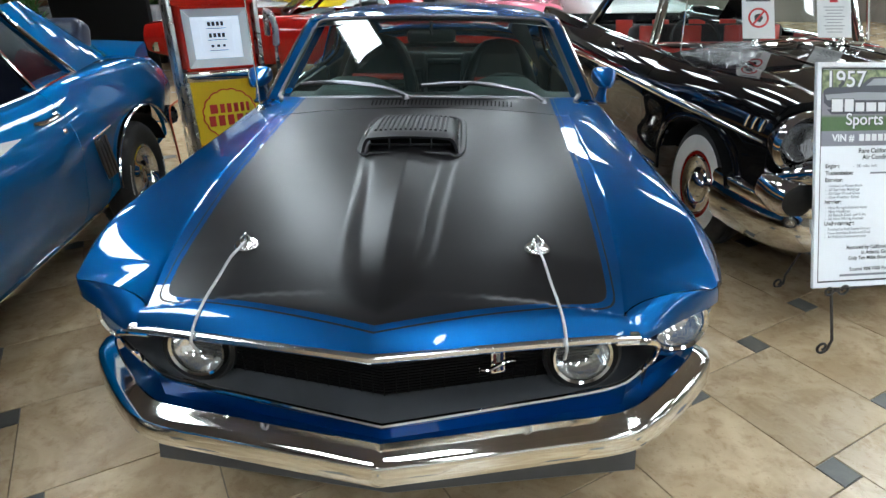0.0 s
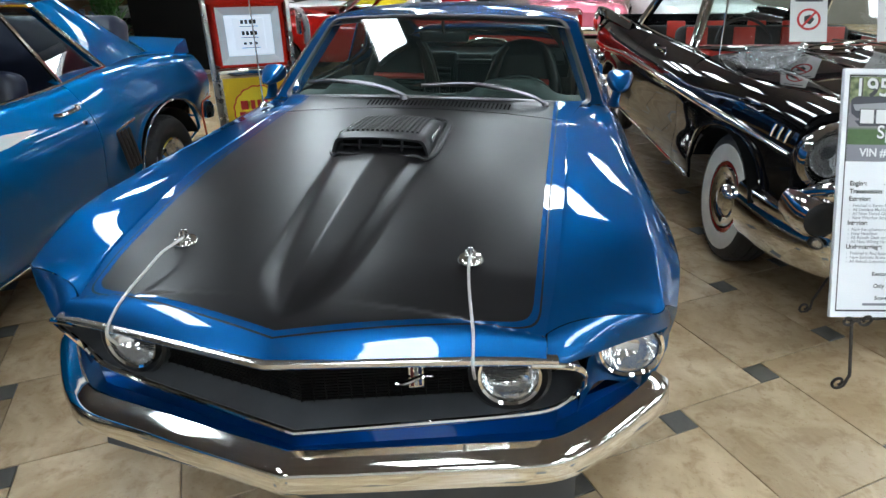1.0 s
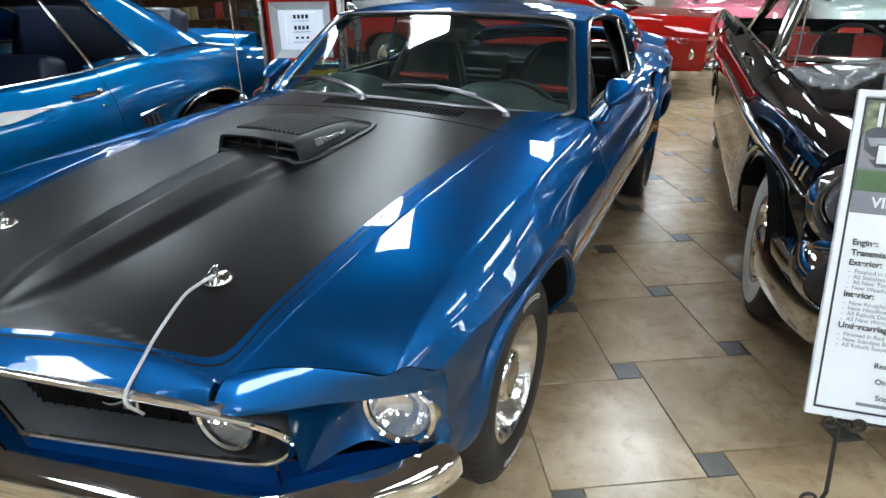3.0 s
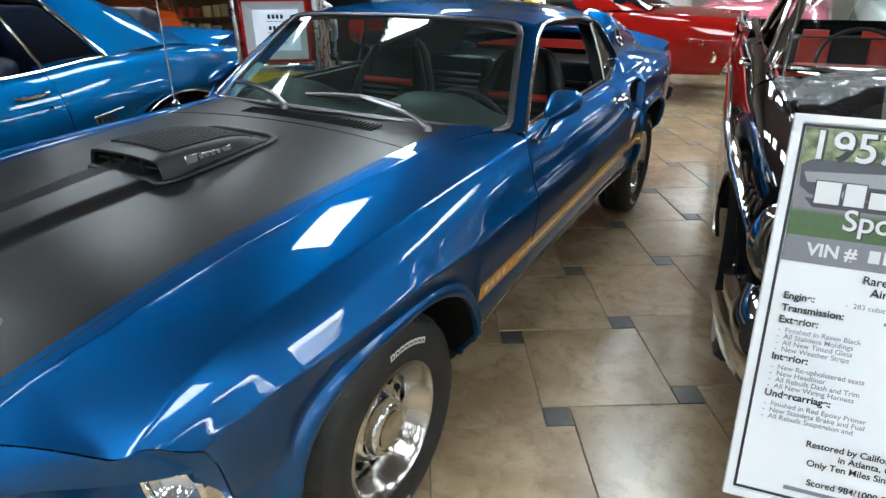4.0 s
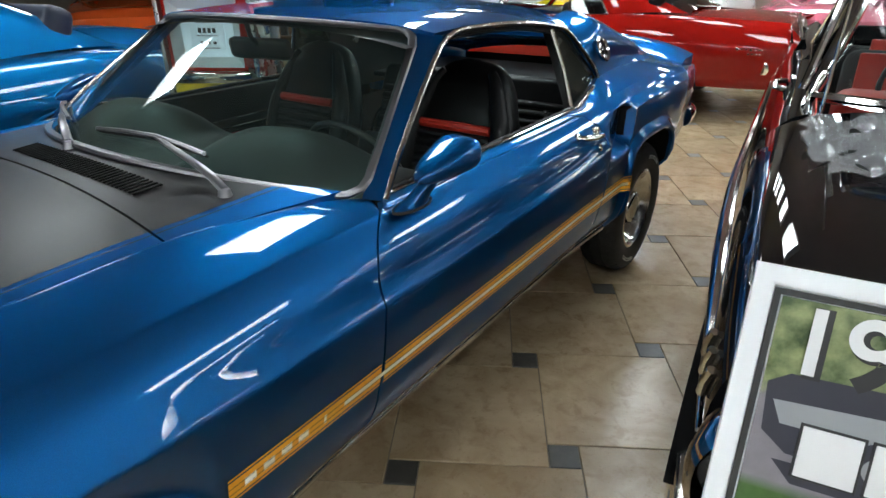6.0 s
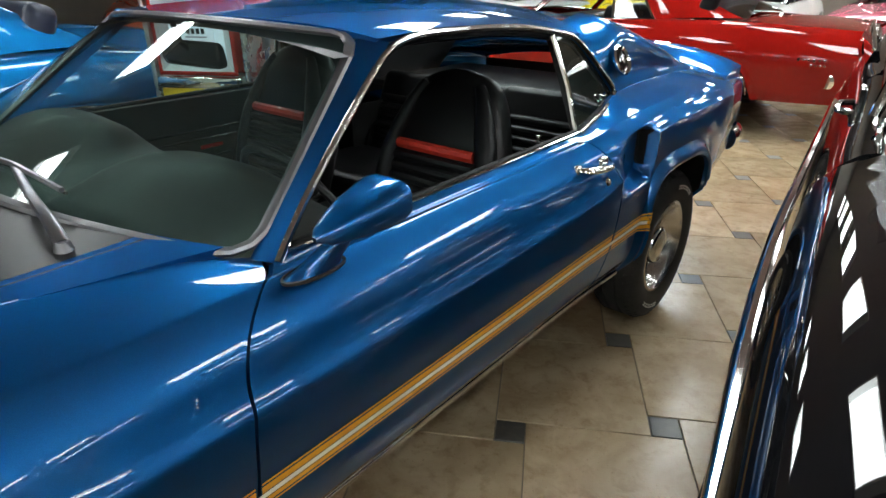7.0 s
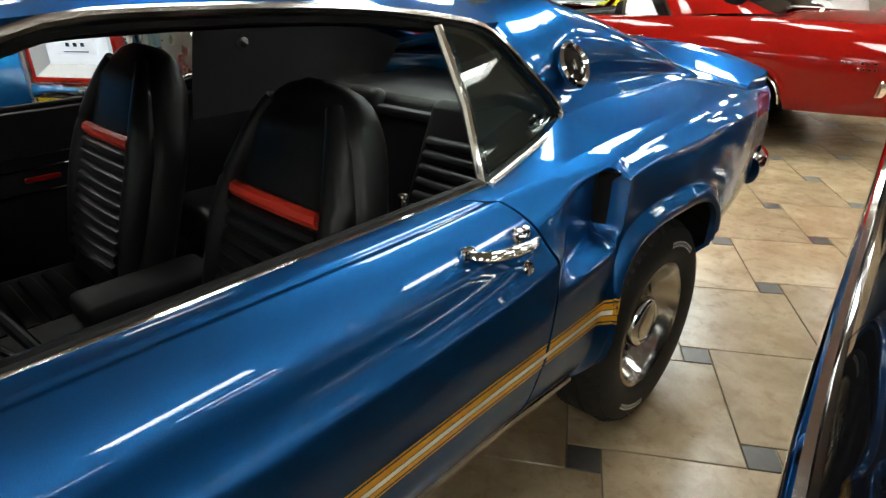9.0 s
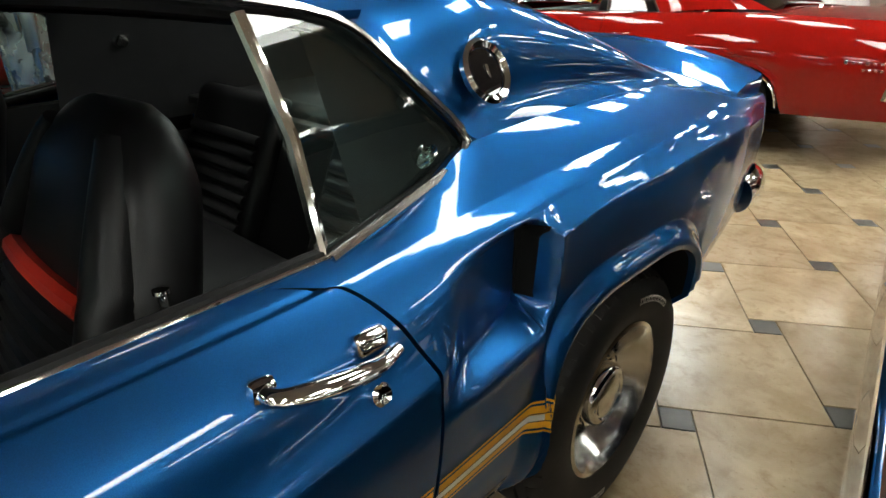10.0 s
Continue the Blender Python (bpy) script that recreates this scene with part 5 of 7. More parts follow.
# ceiling and light panels
ceil_mat = mottled("dim_grey_ceiling", (0.17, 0.152, 0.145), (0.20, 0.178, 0.17), 3, 0.9, 60, 0.1)
ceiling = part("ceiling", box_bm((XMAX - XMIN, YMAX - YMIN, 0.1), ((XMIN + XMAX) / 2, (YMIN + YMAX) / 2, HIGH + 0.05), 0), ceil_mat, None, smooth=False)
tagged(ceiling, "dim grey showroom ceiling", "ceiling", kind="structure")
wall_mat = mottled("warm_beige_wall", (0.20, 0.18, 0.15), (0.24, 0.21, 0.18), 2, 0.7, 90, 0.1)
for nm, size, c in (("wall_north", (XMAX - XMIN, 0.2, HIGH), ((XMIN + XMAX) / 2, YMAX + 0.1, HIGH / 2)), ("wall_south", (XMAX - XMIN, 0.2, HIGH), ((XMIN + XMAX) / 2, YMIN - 0.1, HIGH / 2)),
                    ("wall_east", (0.2, YMAX - YMIN, HIGH), (XMAX + 0.1, (YMIN + YMAX) / 2, HIGH / 2)), ("wall_west", (0.2, YMAX - YMIN, HIGH), (XMIN - 0.1, (YMIN + YMAX) / 2, HIGH / 2))):
    tagged(part(nm, box_bm(size, c, 0), wall_mat, None, smooth=False), "beige painted showroom wall", "wall", kind="structure")
# the unseen south wall is made pale as a reflector for the chrome
bounce_wall = mottled("pale_bounce_paint", (0.55, 0.54, 0.52), (0.60, 0.59, 0.57), 2, 0.7, 90, 0.1)
bpy.data.objects["wall_south"].data.materials[0] = bounce_wall
panel_glow = glowing("lit_diffuser", (0.87, 0.965, 1.0), 24.5)


def light_panel():
    o = thing("ceiling_light", "white recessed fluorescent light panel in the ceiling", "ceiling light", "ceiling light panels")
    # sides made this deep to block the panel's light at low angles
    part("frame", join(box_bm((0.64, 0.03, 0.13), (0, 0.605, -0.05)), box_bm((0.64, 0.03, 0.13), (0, -0.605, -0.05)), box_bm((0.03, 1.18, 0.13), (0.305, 0, -0.05)), box_bm((0.03, 1.18, 0.13), (-0.305, 0, -0.05))), white_paint, o, smooth=False)
    part("diffuser", box_bm((0.58, 1.18, 0.012), (0, 0, 0.0)), panel_glow, o, "glowing diffuser", smooth=False)
    return o


lp = light_panel()
spots_up = []
for i in range(-9, 10):
    for j in range(-9, 10):
        x, y = -1.40 + 2.40 * i - 1.00 * j, 3.75 + 1.00 * i + 2.40 * j
        if (i, j) == (-1, -1) or -5.2 < x < XMAX - 0.7 and (y > 2.5 or x > 2.5 or y < 0 and x > -2.0) and YMIN + 0.7 < y < YMAX - 0.7:
            spots_up.append(pose(x, y, HIGH - 0.016, 0, 0, 22.6))
lp.matrix_world = spots_up[0]
for m in spots_up[1:]:
    copy_thing(lp, m)


# ---- other cars ----
def classic_car(name, label, m, paint, P, wheel_kw, seat_mat=vinyl, group=""):
    """A two-door car with its nose at y = 0 and its tail at y = L, facing -y. P holds its lines."""
    car = thing(name, label, "car", group)
    L, W, a1, a2 = P["L"], P["W"], P["a1"], P["a2"]
    taper = S((0, P.get("nose_w", 0.88)), (0.12 * L, P.get("fender_w", 0.965)), (0.35 * L, 1.0), (0.75 * L, 1.0), (0.90 * L, 0.97), (L, P.get("tail_w", 0.88)))
    sill, crease = P["sill"], P["crease"]
    inset = P.get("shoulder", S((0, 0.09), (6, 0.09)))
    top, hoodz, beltx = P["top"], P["hood"], P["belt_x"]
    rise = P.get("rise", 1.0)
    zs = S((0, sill + 0.16), (0.10 * L, sill + 0.06), (0.25 * L, sill), (0.7 * L, sill), (0.88 * L, sill + 0.06 * rise), (L, sill + 0.14 * rise))
    hx = P.get("hood_x", 0.62)
    cowl, yb, deck = P["cowl"], P["b_line"], P["deck"]
    tuck = P.get("tuck", 0.10)
    keys = [(lambda y, z: (W - tuck) * taper(y), lambda y, z: zs(y)), (lambda y, z: (W - 0.025) * taper(y), lambda y, z: lerp(zs(y), crease(y), 0.5)),
            (lambda y, z: W * taper(y), lambda y, z: crease(y)), (lambda y, z: (W - inset(y)) * taper(y), lambda y, z: top(y)),
            (lambda y, z: hx if z == "front" else beltx if z == "door" else P["deck_x"](y), lambda y, z: hoodz(y) if z == "front" else top(y) + 0.012 if z == "door" else deck(y))]
    fl = Flank(keys, P.get("bulge", [0.10, 0.03, 0.06, 0.02]), [(a1, P.get("arch", 0.42), P.get("arch_h", 0.36), 0.33), (a2, P.get("arch", 0.42), P.get("arch_h2", P.get("arch_h", 0.36)), 0.33)], per=6, soft=2)
    y0 = P.get("y0", 0.0)
    pair("front_fender", fl.panel(y0 + 0.03, cowl - 0.003, "front", 60), paint, car)
    pair("door", fl.panel(cowl + 0.003, yb - 0.003, "door", 40), paint, car)
    pair("rear_quarter", fl.panel(yb + 0.003, L - 0.03, "rear", 70), paint, car)
    hy = P.get("hood_y0", y0)
    rows = [[(u * (hx - 0.004), y, hoodz(y) + 0.035 * (1 - u * u) * min(1, y / 0.3) + P.get("peak", 0.0) * math.exp(-(u / 0.08) ** 2)) for u in steps(-1, 1, 40)] for y in steps(hy + 0.03, cowl - 0.05, 40)]
    part("hood", grid_bm(rim(rows, lambda p: (p[0] * 0.99, p[1], p[2] - 0.02), "lrtb")), paint, car)
    g0 = P["glass"]
    wb, wt, wby, wty = g0["wb"], g0["wt"], g0["wby"], g0["wty"]
    wrap = g0.get("wrap", 0.22)
    rz, rend, back = P["roof"], P["roof_end"], P["back"]
    zb = hoodz(cowl) + 0.03
    wbot = lambda u: (u * wb, wby + wrap * abs(u) ** 2.2, lerp(zb, top(cowl + 0.2) + 0.015, u * u))
    wtop = lambda u: (u * wt, wty + wrap * 0.45 * abs(u) ** 2.2, rz(wty) - 0.03 * u * u - 0.012)
    rows = [[(u * lerp(hx, wb, v), lerp(cowl - 0.045, wbot(u)[1] + 0.01, v), lerp(hoodz(cowl) + 0.035 * (1 - u * u), wbot(u)[2] - 0.004, v)) for u in steps(-1, 1, 20)] for v in steps(0, 1, 4)]
    part("cowl", grid_bm(rows), paint, car)
    rows = [[tuple(lerp(wbot(u)[k], wtop(u)[k], v) + (0.02 * 4 * v * (1 - v) if k == 2 else 0) for k in range(3)) for u in steps(-1, 1, 30)] for v in steps(0, 1, 10)]
    ws = part("windshield", grid_bm(rows), clear_glass, car, "clear windshield glass")
    ws.visible_shadow = False
    loop = [wbot(u) for u in steps(-1, 1, 30)] + [tuple(lerp(wbot(1)[k], wtop(1)[k], v) for k in range(3)) for v in steps(0.1, 0.9, 8)] + [wtop(u) for u in steps(1, -1, 30)] + [tuple(lerp(wtop(-1)[k], wbot(-1)[k], v) for k in range(3)) for v in steps(0.1, 0.9, 8)]
    part("windshield_trim", tube_bm(smooth_line(loop, 1), g0.get("trim", 0.012), 8, closed=True), chrome, ws)
    rx = lambda y: S((wty, wt + 0.015), (lerp(wty, rend, 0.5), wt + 0.03), (rend, wt))(y)
    if P.get("hard_top", True):
        rows = [[(u * rx(lerp(wty, rend, v)), lerp(wty + wrap * 0.45 * abs(u) ** 2.2, rend, v), rz(lerp(wty, rend, v)) - (0.055 * (0.4 * u * u + 0.6 * u ** 6))) for u in steps(-1, 1, 30)] for v in steps(0, 1, 24)]
        part("roof", grid_bm(rim(rows, lambda p: (p[0] * 0.985, p[1], p[2] - 0.015), "lrtb")), paint, car)
        qy = P["pillar_base"]
        rows = []
        for v in steps(0, 1, 12):
            a = (rx(rend), lerp(P["pillar_top"], qy, v), lerp(rz(P["pillar_top"]) - 0.055, top(qy) + 0.012, v))
            a = (lerp(rx(rend), beltx, v), a[1], a[2])
            b = (lerp(rx(rend) * P.get("sail_in", 0.80), P["deck_x"](back) * 0.92, v), lerp(rend, back, v), lerp(rz(rend) - 0.02, deck(back) + 0.01, v))
            rows.append([(lerp(a[0], b[0], u) + 0.04 * 4 * u * (1 - u), lerp(a[1], b[1], u), lerp(a[2], b[2], u) + 0.02 * 4 * u * (1 - u)) for u in steps(0, 1, 8)])
        pair("roof_pillar", grid_bm(rim(rows, lambda p: (p[0] - 0.03, p[1], p[2] - 0.01), "l")), paint, car)
        rows = [[(u * lerp(rx(rend) * P.get("sail_in", 0.80), P["deck_x"](back) * 0.92, v), lerp(rend, back, v), lerp(rz(rend) - 0.012, deck(back) + 0.02, v) + 0.03 * (1 - u * u)) for u in steps(-1, 1, 14)] for v in steps(0, 1, 8)]
        bw = part("rear_window", grid_bm(rows), clear_glass, car)
        bw.visible_shadow = False
        edge = [tuple(lerp(wbot(1)[k], wtop(1)[k], v) for k in range(3)) for v in steps(0, 1, 8)]
        edge = [(p[0] + 0.012, p[1] + 0.05, p[2]) for p in edge] + [(rx(y) + 0.004, y, rz(y) - 0.058) for y in steps(wty + 0.16, P["pillar_top"], 10)] + [(lerp(rx(rend), beltx, v) + 0.004, lerp(P["pillar_top"], qy, v), lerp(rz(P["pillar_top"]) - 0.057, top(qy) + 0.014, v)) for v in steps(0.08, 1, 8)]
        pair("window_trim", tube_bm(smooth_line(edge, 1), 0.012, 8), chrome, car, "bright window moulding")
        rows = []
        for v in steps(0, 1, 8):
            a = tuple(lerp(wbot(1)[k], wtop(1)[k], v) for k in range(3))
            rows.append([a, (a[0] + 0.008, a[1] + 0.025, a[2]), (a[0] + 0.010, a[1] + 0.05, a[2]), (a[0] - 0.02, a[1] + 0.06, a[2])])
        pair("windshield_pillar", grid_bm(rows), paint, car)
        rows = [[(u * (rx(y) - 0.02), y, rz(y) - 0.07 - 0.03 * u * u) for u in steps(-1, 1, 6)] for y in steps(wty + 0.1, rend, 4)]
        part("headliner", grid_bm(rows), P.get("liner", vinyl), car)
        if "divider" in P:
            y = P["divider"]
            pair("window_divider", tube_bm([(beltx - 0.005, y + 0.03, top(y) + 0.01), (rx(y) - 0.01, y - 0.06, rz(y) - 0.07)], 0.011, 8), chrome, car)
            qg = bmesh.new()
            qg.faces.new([qg.verts.new(p) for p in ((beltx - 0.01, y + 0.03, top(y) + 0.01), (beltx - 0.01, qy, top(qy) + 0.01), (rx(rend) - 0.01, P["pillar_top"], rz(P["pillar_top"]) - 0.07), (rx(y) - 0.015, y - 0.06, rz(y) - 0.07))])
            for o in pair("quarter_glass", qg, clear_glass, car):
                o.visible_shadow = False
    pair("belt_moulding", tube_bm([(beltx + 0.004, y, top(y) + 0.016) for y in steps(cowl + 0.15, P["pillar_base"], 12)], 0.008, 8), chrome, car)
    db = back if P.get("hard_top", True) else yb + 0.5
    rows = [[(u * P["deck_x"](y), y, deck(y) + 0.02 * (1 - u * u)) for u in steps(-1, 1, 24)] for y in steps(db, L - 0.03, 24)]
    part("trunk_lid", grid_bm(rim(rows, lambda p: (p[0] * 0.99, p[1], p[2] - 0.02), "lrtb")), paint, car)
    for nm, y, zone, sgn in (("nose_panel", y0 + 0.032, "front", -1), ("tail_panel", L - 0.032, "rear", 1)):
        line = fl.row(y, zone)
        rows = [[(u * x, y + sgn * 0.03 * (1 - u * u), z) for u in steps(-1, 1, 16)] for x, z in line]
        part(nm, grid_bm(rows), P.get("nose_mat", paint) if sgn < 0 else paint, car)
    for nm, y0, sgn, z in (("front_bumper", 0.0, -1, P["bumper_z"]), ("rear_bumper", L, 1, P["bumper_z"])):
        if P.get("bumpers", True):
            pp = [(u * (W * 0.93) , y0 - sgn * (0.20 * abs(u) ** 5), z) for u in steps(-1, 1, 40)]
            if sgn > 0:
                pp = pp[::-1]
            part(nm, sweep_bm(pp, [(-0.03, -0.06), (0.015, -0.055), (0.03, -0.02), (0.03, 0.03), (0.012, 0.06), (-0.03, 0.06)]), chrome, car, "chrome bumper")
    part("underbody", box_bm((2 * W - 0.6, L - 1.1, 0.16), (0, L / 2, sill + 0.12), 0.03), dark_void, car)
    part("engine_bay_floor", box_bm((2 * hx, cowl - 0.3, 0.35), (0, cowl / 2 + 0.1, sill + 0.28), 0.03), dark_void, car)
    for y in (a1, a2):
        well = [[(x, y + 0.43 * math.cos(a), 0.33 + 0.37 * math.sin(a)) for x in (W - 0.40, W - 0.2, W - 0.035)] for a in steps(0.35, math.pi - 0.35, 14)]
        pair("wheel_well", grid_bm(well), dark_void, car)
        pair("well_wall", box_bm((0.01, 0.84, 0.42), (W - 0.40, y, 0.50), 0, 0, None), dark_void, car)
    pr = wheel("wheel", "", **wheel_kw)
    for sx in (1, -1):
        for y in (a1, a2):
            w = copy_thing(pr, pose(sx * (W - P.get("track", 0.155)), y, wheel_kw.get("r", 0.327) - 0.004, 30 + 50 * (y > 2), 0, 0 if sx > 0 else 180))
            w.parent = car
            for key in ("label", "category"):
                if key in w:
                    del w[key]
    for o in (*pr.children_recursive, pr):
        bpy.data.objects.remove(o)
    part("cabin_floor", box_bm((2 * W - 0.45, 2.2, 0.04), (0, cowl + 1.2, 0.40), 0), vinyl, car)
    part("dashboard", box_bm((2 * W - 0.48, 0.30, 0.20), (0, cowl + 0.42, top(cowl) - 0.08), 0.05, 3), P.get("dash_mat", vinyl), car)
    sy = P["seat_y"]
    part("front_seat", join(box_bm((2 * W - 0.56, 0.16, 0.50), (0, 0, 0.25), 0.05, 3, pose(0, sy, 0.56, -14)), box_bm((2 * W - 0.56, 0.50, 0.16), (0, sy - 0.24, 0.56), 0.05, 3)), seat_mat, car)
    part("rear_seat", box_bm((2 * W - 0.50, 0.16, P.get("rear_h", 0.46)), (0, 0, P.get("rear_h", 0.46) / 2), 0.05, 3, pose(0, sy + 0.85, 0.54, -20)), seat_mat, car)
    pair("door_panel", box_bm((0.03, yb - cowl - 0.1, 0.40), (beltx - 0.03, (cowl + yb) / 2, top(cowl) - 0.24), 0.01), seat_mat, car)
    pair("quarter_trim", box_bm((0.03, 0.9, 0.36), (beltx - 0.05, yb + 0.46, top(cowl) - 0.24), 0.01), seat_mat, car)
    car.matrix_world = m
    return car, fl


# blue coupe beside the fastback
CP = dict(L=4.72, W=0.94, a1=0.98, a2=3.79, sill=0.315, crease=S((0, 0.66), (1.0, 0.71), (2.4, 0.72), (3.3, 0.77), (4.72, 0.74)),
          top=S((0, 0.78), (0.5, 0.87), (1.5, 0.93), (2.4, 0.95), (2.95, 0.955), (3.4, 0.985), (3.9, 0.985), (4.72, 0.90)), hood=S((0, 0.80), (0.4, 0.89), (1.6, 0.97)),
          belt_x=0.80, shoulder=S((0, 0.10), (6, 0.10)), cowl=1.62, b_line=3.02, deck=S((2.7, 0.97), (3.3, 1.01), (3.9, 1.0), (4.5, 0.95), (4.72, 0.91)), deck_x=S((2.7, 0.79), (3.3, 0.74), (4.72, 0.70)),
          sail_in=0.92, glass=dict(wb=0.72, wt=0.62, wby=1.62, wty=2.25, wrap=0.20), roof=S((2.1, 1.345), (2.6, 1.39), (3.1, 1.385), (3.6, 1.33)), roof_end=3.56, back=4.22, pillar_top=3.22, pillar_base=3.42, divider=3.02,
          bumper_z=0.54, rear_h=0.72, seat_y=2.85, arch=0.46, arch_h=0.42, track=0.13)
blue2_seat = mottled("dark_blue_vinyl", (0.008, 0.012, 0.03), (0.012, 0.018, 0.045), 9, 0.4)
camaro, cfl = classic_car("sports_coupe", "bright blue coupe with side louvres and a rear spoiler", pose(-2.132, -1.455, 0, 0, 0, 8.0), bright_blue, CP, dict(r=0.33, rim_r=0.185, style="rally", letters=True), blue2_seat)
for k in range(4):
    pair("side_louvre", box_bm((0.012, 0.024, 0.22), (0, 0, 0), 0.004, 1, pose(0.940, 3.19 + 0.036 * k, 0.605, 14, 0, 0)), satin_black, camaro)
pair("louvre_trim", tube_bm([(0.944, 3.14, 0.722), (0.946, 3.34, 0.744)], 0.006, 6), chrome, camaro)
pair("arch_moulding", tube_bm([(0.938 + 0.006 * math.sin(a), 3.79 + 0.46 * math.cos(a), 0.33 + 0.42 * math.sin(a) ** 0.8) for a in steps(0.12, math.pi - 0.12, 28)], 0.006, 8), chrome, camaro, "bright wheel arch moulding")
pair("rocker_moulding", tube_bm([(0.845, y, 0.318) for y in steps(1.45, 3.30, 8)], 0.014, 8), chrome, camaro, "bright rocker moulding")
pair("door_handle", tube_bm(curve3([(0.885, 2.80, 0.878), (0.918, 2.82, 0.880), (0.918, 2.92, 0.883), (0.89, 2.96, 0.885)], 12), 0.009, 8), chrome, camaro)
pair("handle_button", lathe_bm([(0, 0.012), (0.014, 0.010), (0.016, 0.0)], 16, pose(0.898, 2.955, 0.884, 0, 75, 0)), chrome, camaro)
pair("door_lock", lathe_bm([(0, 0.008), (0.010, 0.007), (0.012, 0.0)], 16, pose(0.926, 2.94, 0.815, 0, 80, 0)), chrome, camaro)
def coupe_x(y, z):
    line = cfl.row(y, "front" if y < 1.62 else "door")
    return max(lerp(a[0], b[0], (z - a[1]) / max(1e-6, b[1] - a[1])) for a, b in zip(line, line[1:]) if a[1] <= z <= b[1])


pair("white_stripe", grid_bm([[(coupe_x(y, 0.855 + d * min(1, (2.66 - y) / 0.2)) + 0.0025, y, 0.855 + d * min(1, (2.66 - y) / 0.2)) for y in steps(1.0, 2.65, 40)] for d in steps(-0.024, 0.024, 4)]), letter_white, camaro, "white painted side stripe")
rows = []
for u in steps(-1, 1, 40):
    x, e = u * 0.74, 0.0
    base = CP["deck"](4.45) + 0.02 * (1 - u * u) - 0.01
    rows.append([(x, 4.38, base), (x, 4.46, base + 0.045), (x, 4.60, base + 0.075), (x, 4.66 - 0.04 * u * u, base + 0.078), (x, 4.67 - 0.04 * u * u, base + 0.06), (x, 4.64, base - 0.02)])
b = grid_bm(rows)
for e in (0, len(rows) - 1):
    b.verts.ensure_lookup_table()
    b.faces.new([b.verts[e * 6 + k] for k in range(6)])
part("tail_spoiler", b, bright_blue, camaro, "blue rear spoiler", sharp=50)

# red coupe across the back
RP = dict(CP)
RP.update(b_line=3.0, sail_in=0.86, rise=0.25)
RP.update(L=5.15, W=0.97, a1=1.0, a2=3.95, sill=0.315, crease=S((0, 0.66), (2.5, 0.70), (5.15, 0.70)), top=S((0, 0.80), (1.5, 0.90), (3.0, 0.925), (4.2, 0.93), (5.15, 0.87)), hood=S((0, 0.82), (0.5, 0.90), (1.8, 0.95)),
          cowl=1.75, b_line=3.0, deck=S((2.9, 0.94), (4.0, 0.965), (5.15, 0.92)), deck_x=S((2.9, 0.80), (4.2, 0.76), (5.15, 0.74)), glass=dict(wb=0.74, wt=0.58, wby=1.75, wty=2.3, wrap=0.2),
          roof=S((2.3, 1.34), (2.8, 1.36), (3.4, 1.33)), roof_end=3.30, back=4.18, pillar_top=3.10, pillar_base=3.41, divider=2.95, seat_y=2.8, tail_w=0.93, arch=0.43, arch_h=0.33)
redc, rfl = classic_car("muscle_coupe", "glossy red coupe parked across the back", pose(-4.17, 8.05, 0, 0, 0, -90), red_gloss, RP, dict(r=0.33, style="rally", letters=False))
part("arch_moulding", tube_bm([(0.972, 3.95 + 0.43 * math.cos(a), 0.33 + 0.33 * math.sin(a) ** 0.8) for a in steps(0.1, math.pi - 0.1, 28)], 0.008, 8), chrome, redc, "bright wheel arch moulding")
for k in range(6):
    part("script_badge", box_bm((0.004, 0.020, 0.014 if k % 3 else 0.024), (0.968, 4.72 + 0.038 * k, 0.705), 0.002, 1), chrome, redc)
for k in range(4):
    part("script_badge", box_bm((0.004, 0.016, 0.014), (0.968, 4.82 + 0.032 * k, 0.665), 0.002, 1), chrome, redc)
for k in range(2):
    part("side_louvre", box_bm((0.006, 0.05, 0.008), (0.972, 3.15 + 0.09 * k, 0.80), 0.002, 1), chrome, redc)

# black fifties hardtop
HP = dict(y0=0.35, hood_y0=0.24, track=0.172, tuck=0.035, L=5.05, W=0.908, a1=0.98, a2=3.90, sill=0.30, crease=S((0, 0.69), (0.5, 0.72), (1.2, 0.755), (3, 0.76), (5.05, 0.80)),
          top=S((0, 0.875), (0.35, 0.915), (0.7, 0.94), (1.2, 0.95), (2.0, 0.965), (3.0, 0.98), (3.5, 1.0), (4.3, 1.03), (4.9, 1.04), (5.05, 1.0)), hood=S((0, 0.87), (0.3, 0.915), (1.0, 0.975), (2.0, 1.005)),
          belt_x=0.75, shoulder=S((0, 0.035), (0.7, 0.045), (1.8, 0.12), (5, 0.12)), cowl=1.72, b_line=3.0, deck=S((3.0, 1.0), (3.9, 0.985), (5.05, 0.91)), deck_x=S((3.0, 0.76), (4.2, 0.68), (5.05, 0.64)),
          glass=dict(wb=0.74, wt=0.62, wby=1.60, wty=1.98, wrap=0.42, trim=0.018), roof=S((1.9, 1.46), (2.6, 1.50), (3.3, 1.47)), roof_end=3.3, back=3.95, pillar_top=3.1, pillar_base=3.45,
          bumper_z=0.5, bumpers=False, seat_y=2.75, nose_w=0.86, fender_w=0.925, tail_w=0.93, arch=0.43, arch_h=0.38, arch_h2=0.30, hood_x=0.56, bulge=[0.08, 0.02, 0.10, 0.03], peak=0.012, nose_mat=dark_void, liner=mottled("pale_headliner", (0.55, 0.53, 0.5), (0.6, 0.58, 0.55), 5, 0.8), dash_mat=red_vinyl)
red_black = mottled("black_and_red_cloth", (0.015, 0.014, 0.014), (0.022, 0.02, 0.02), 20, 0.8)
CHEV = pose(2.315, 2.385, 0, 0, 0, 5.65) @ pose(0, -0.98, 0)
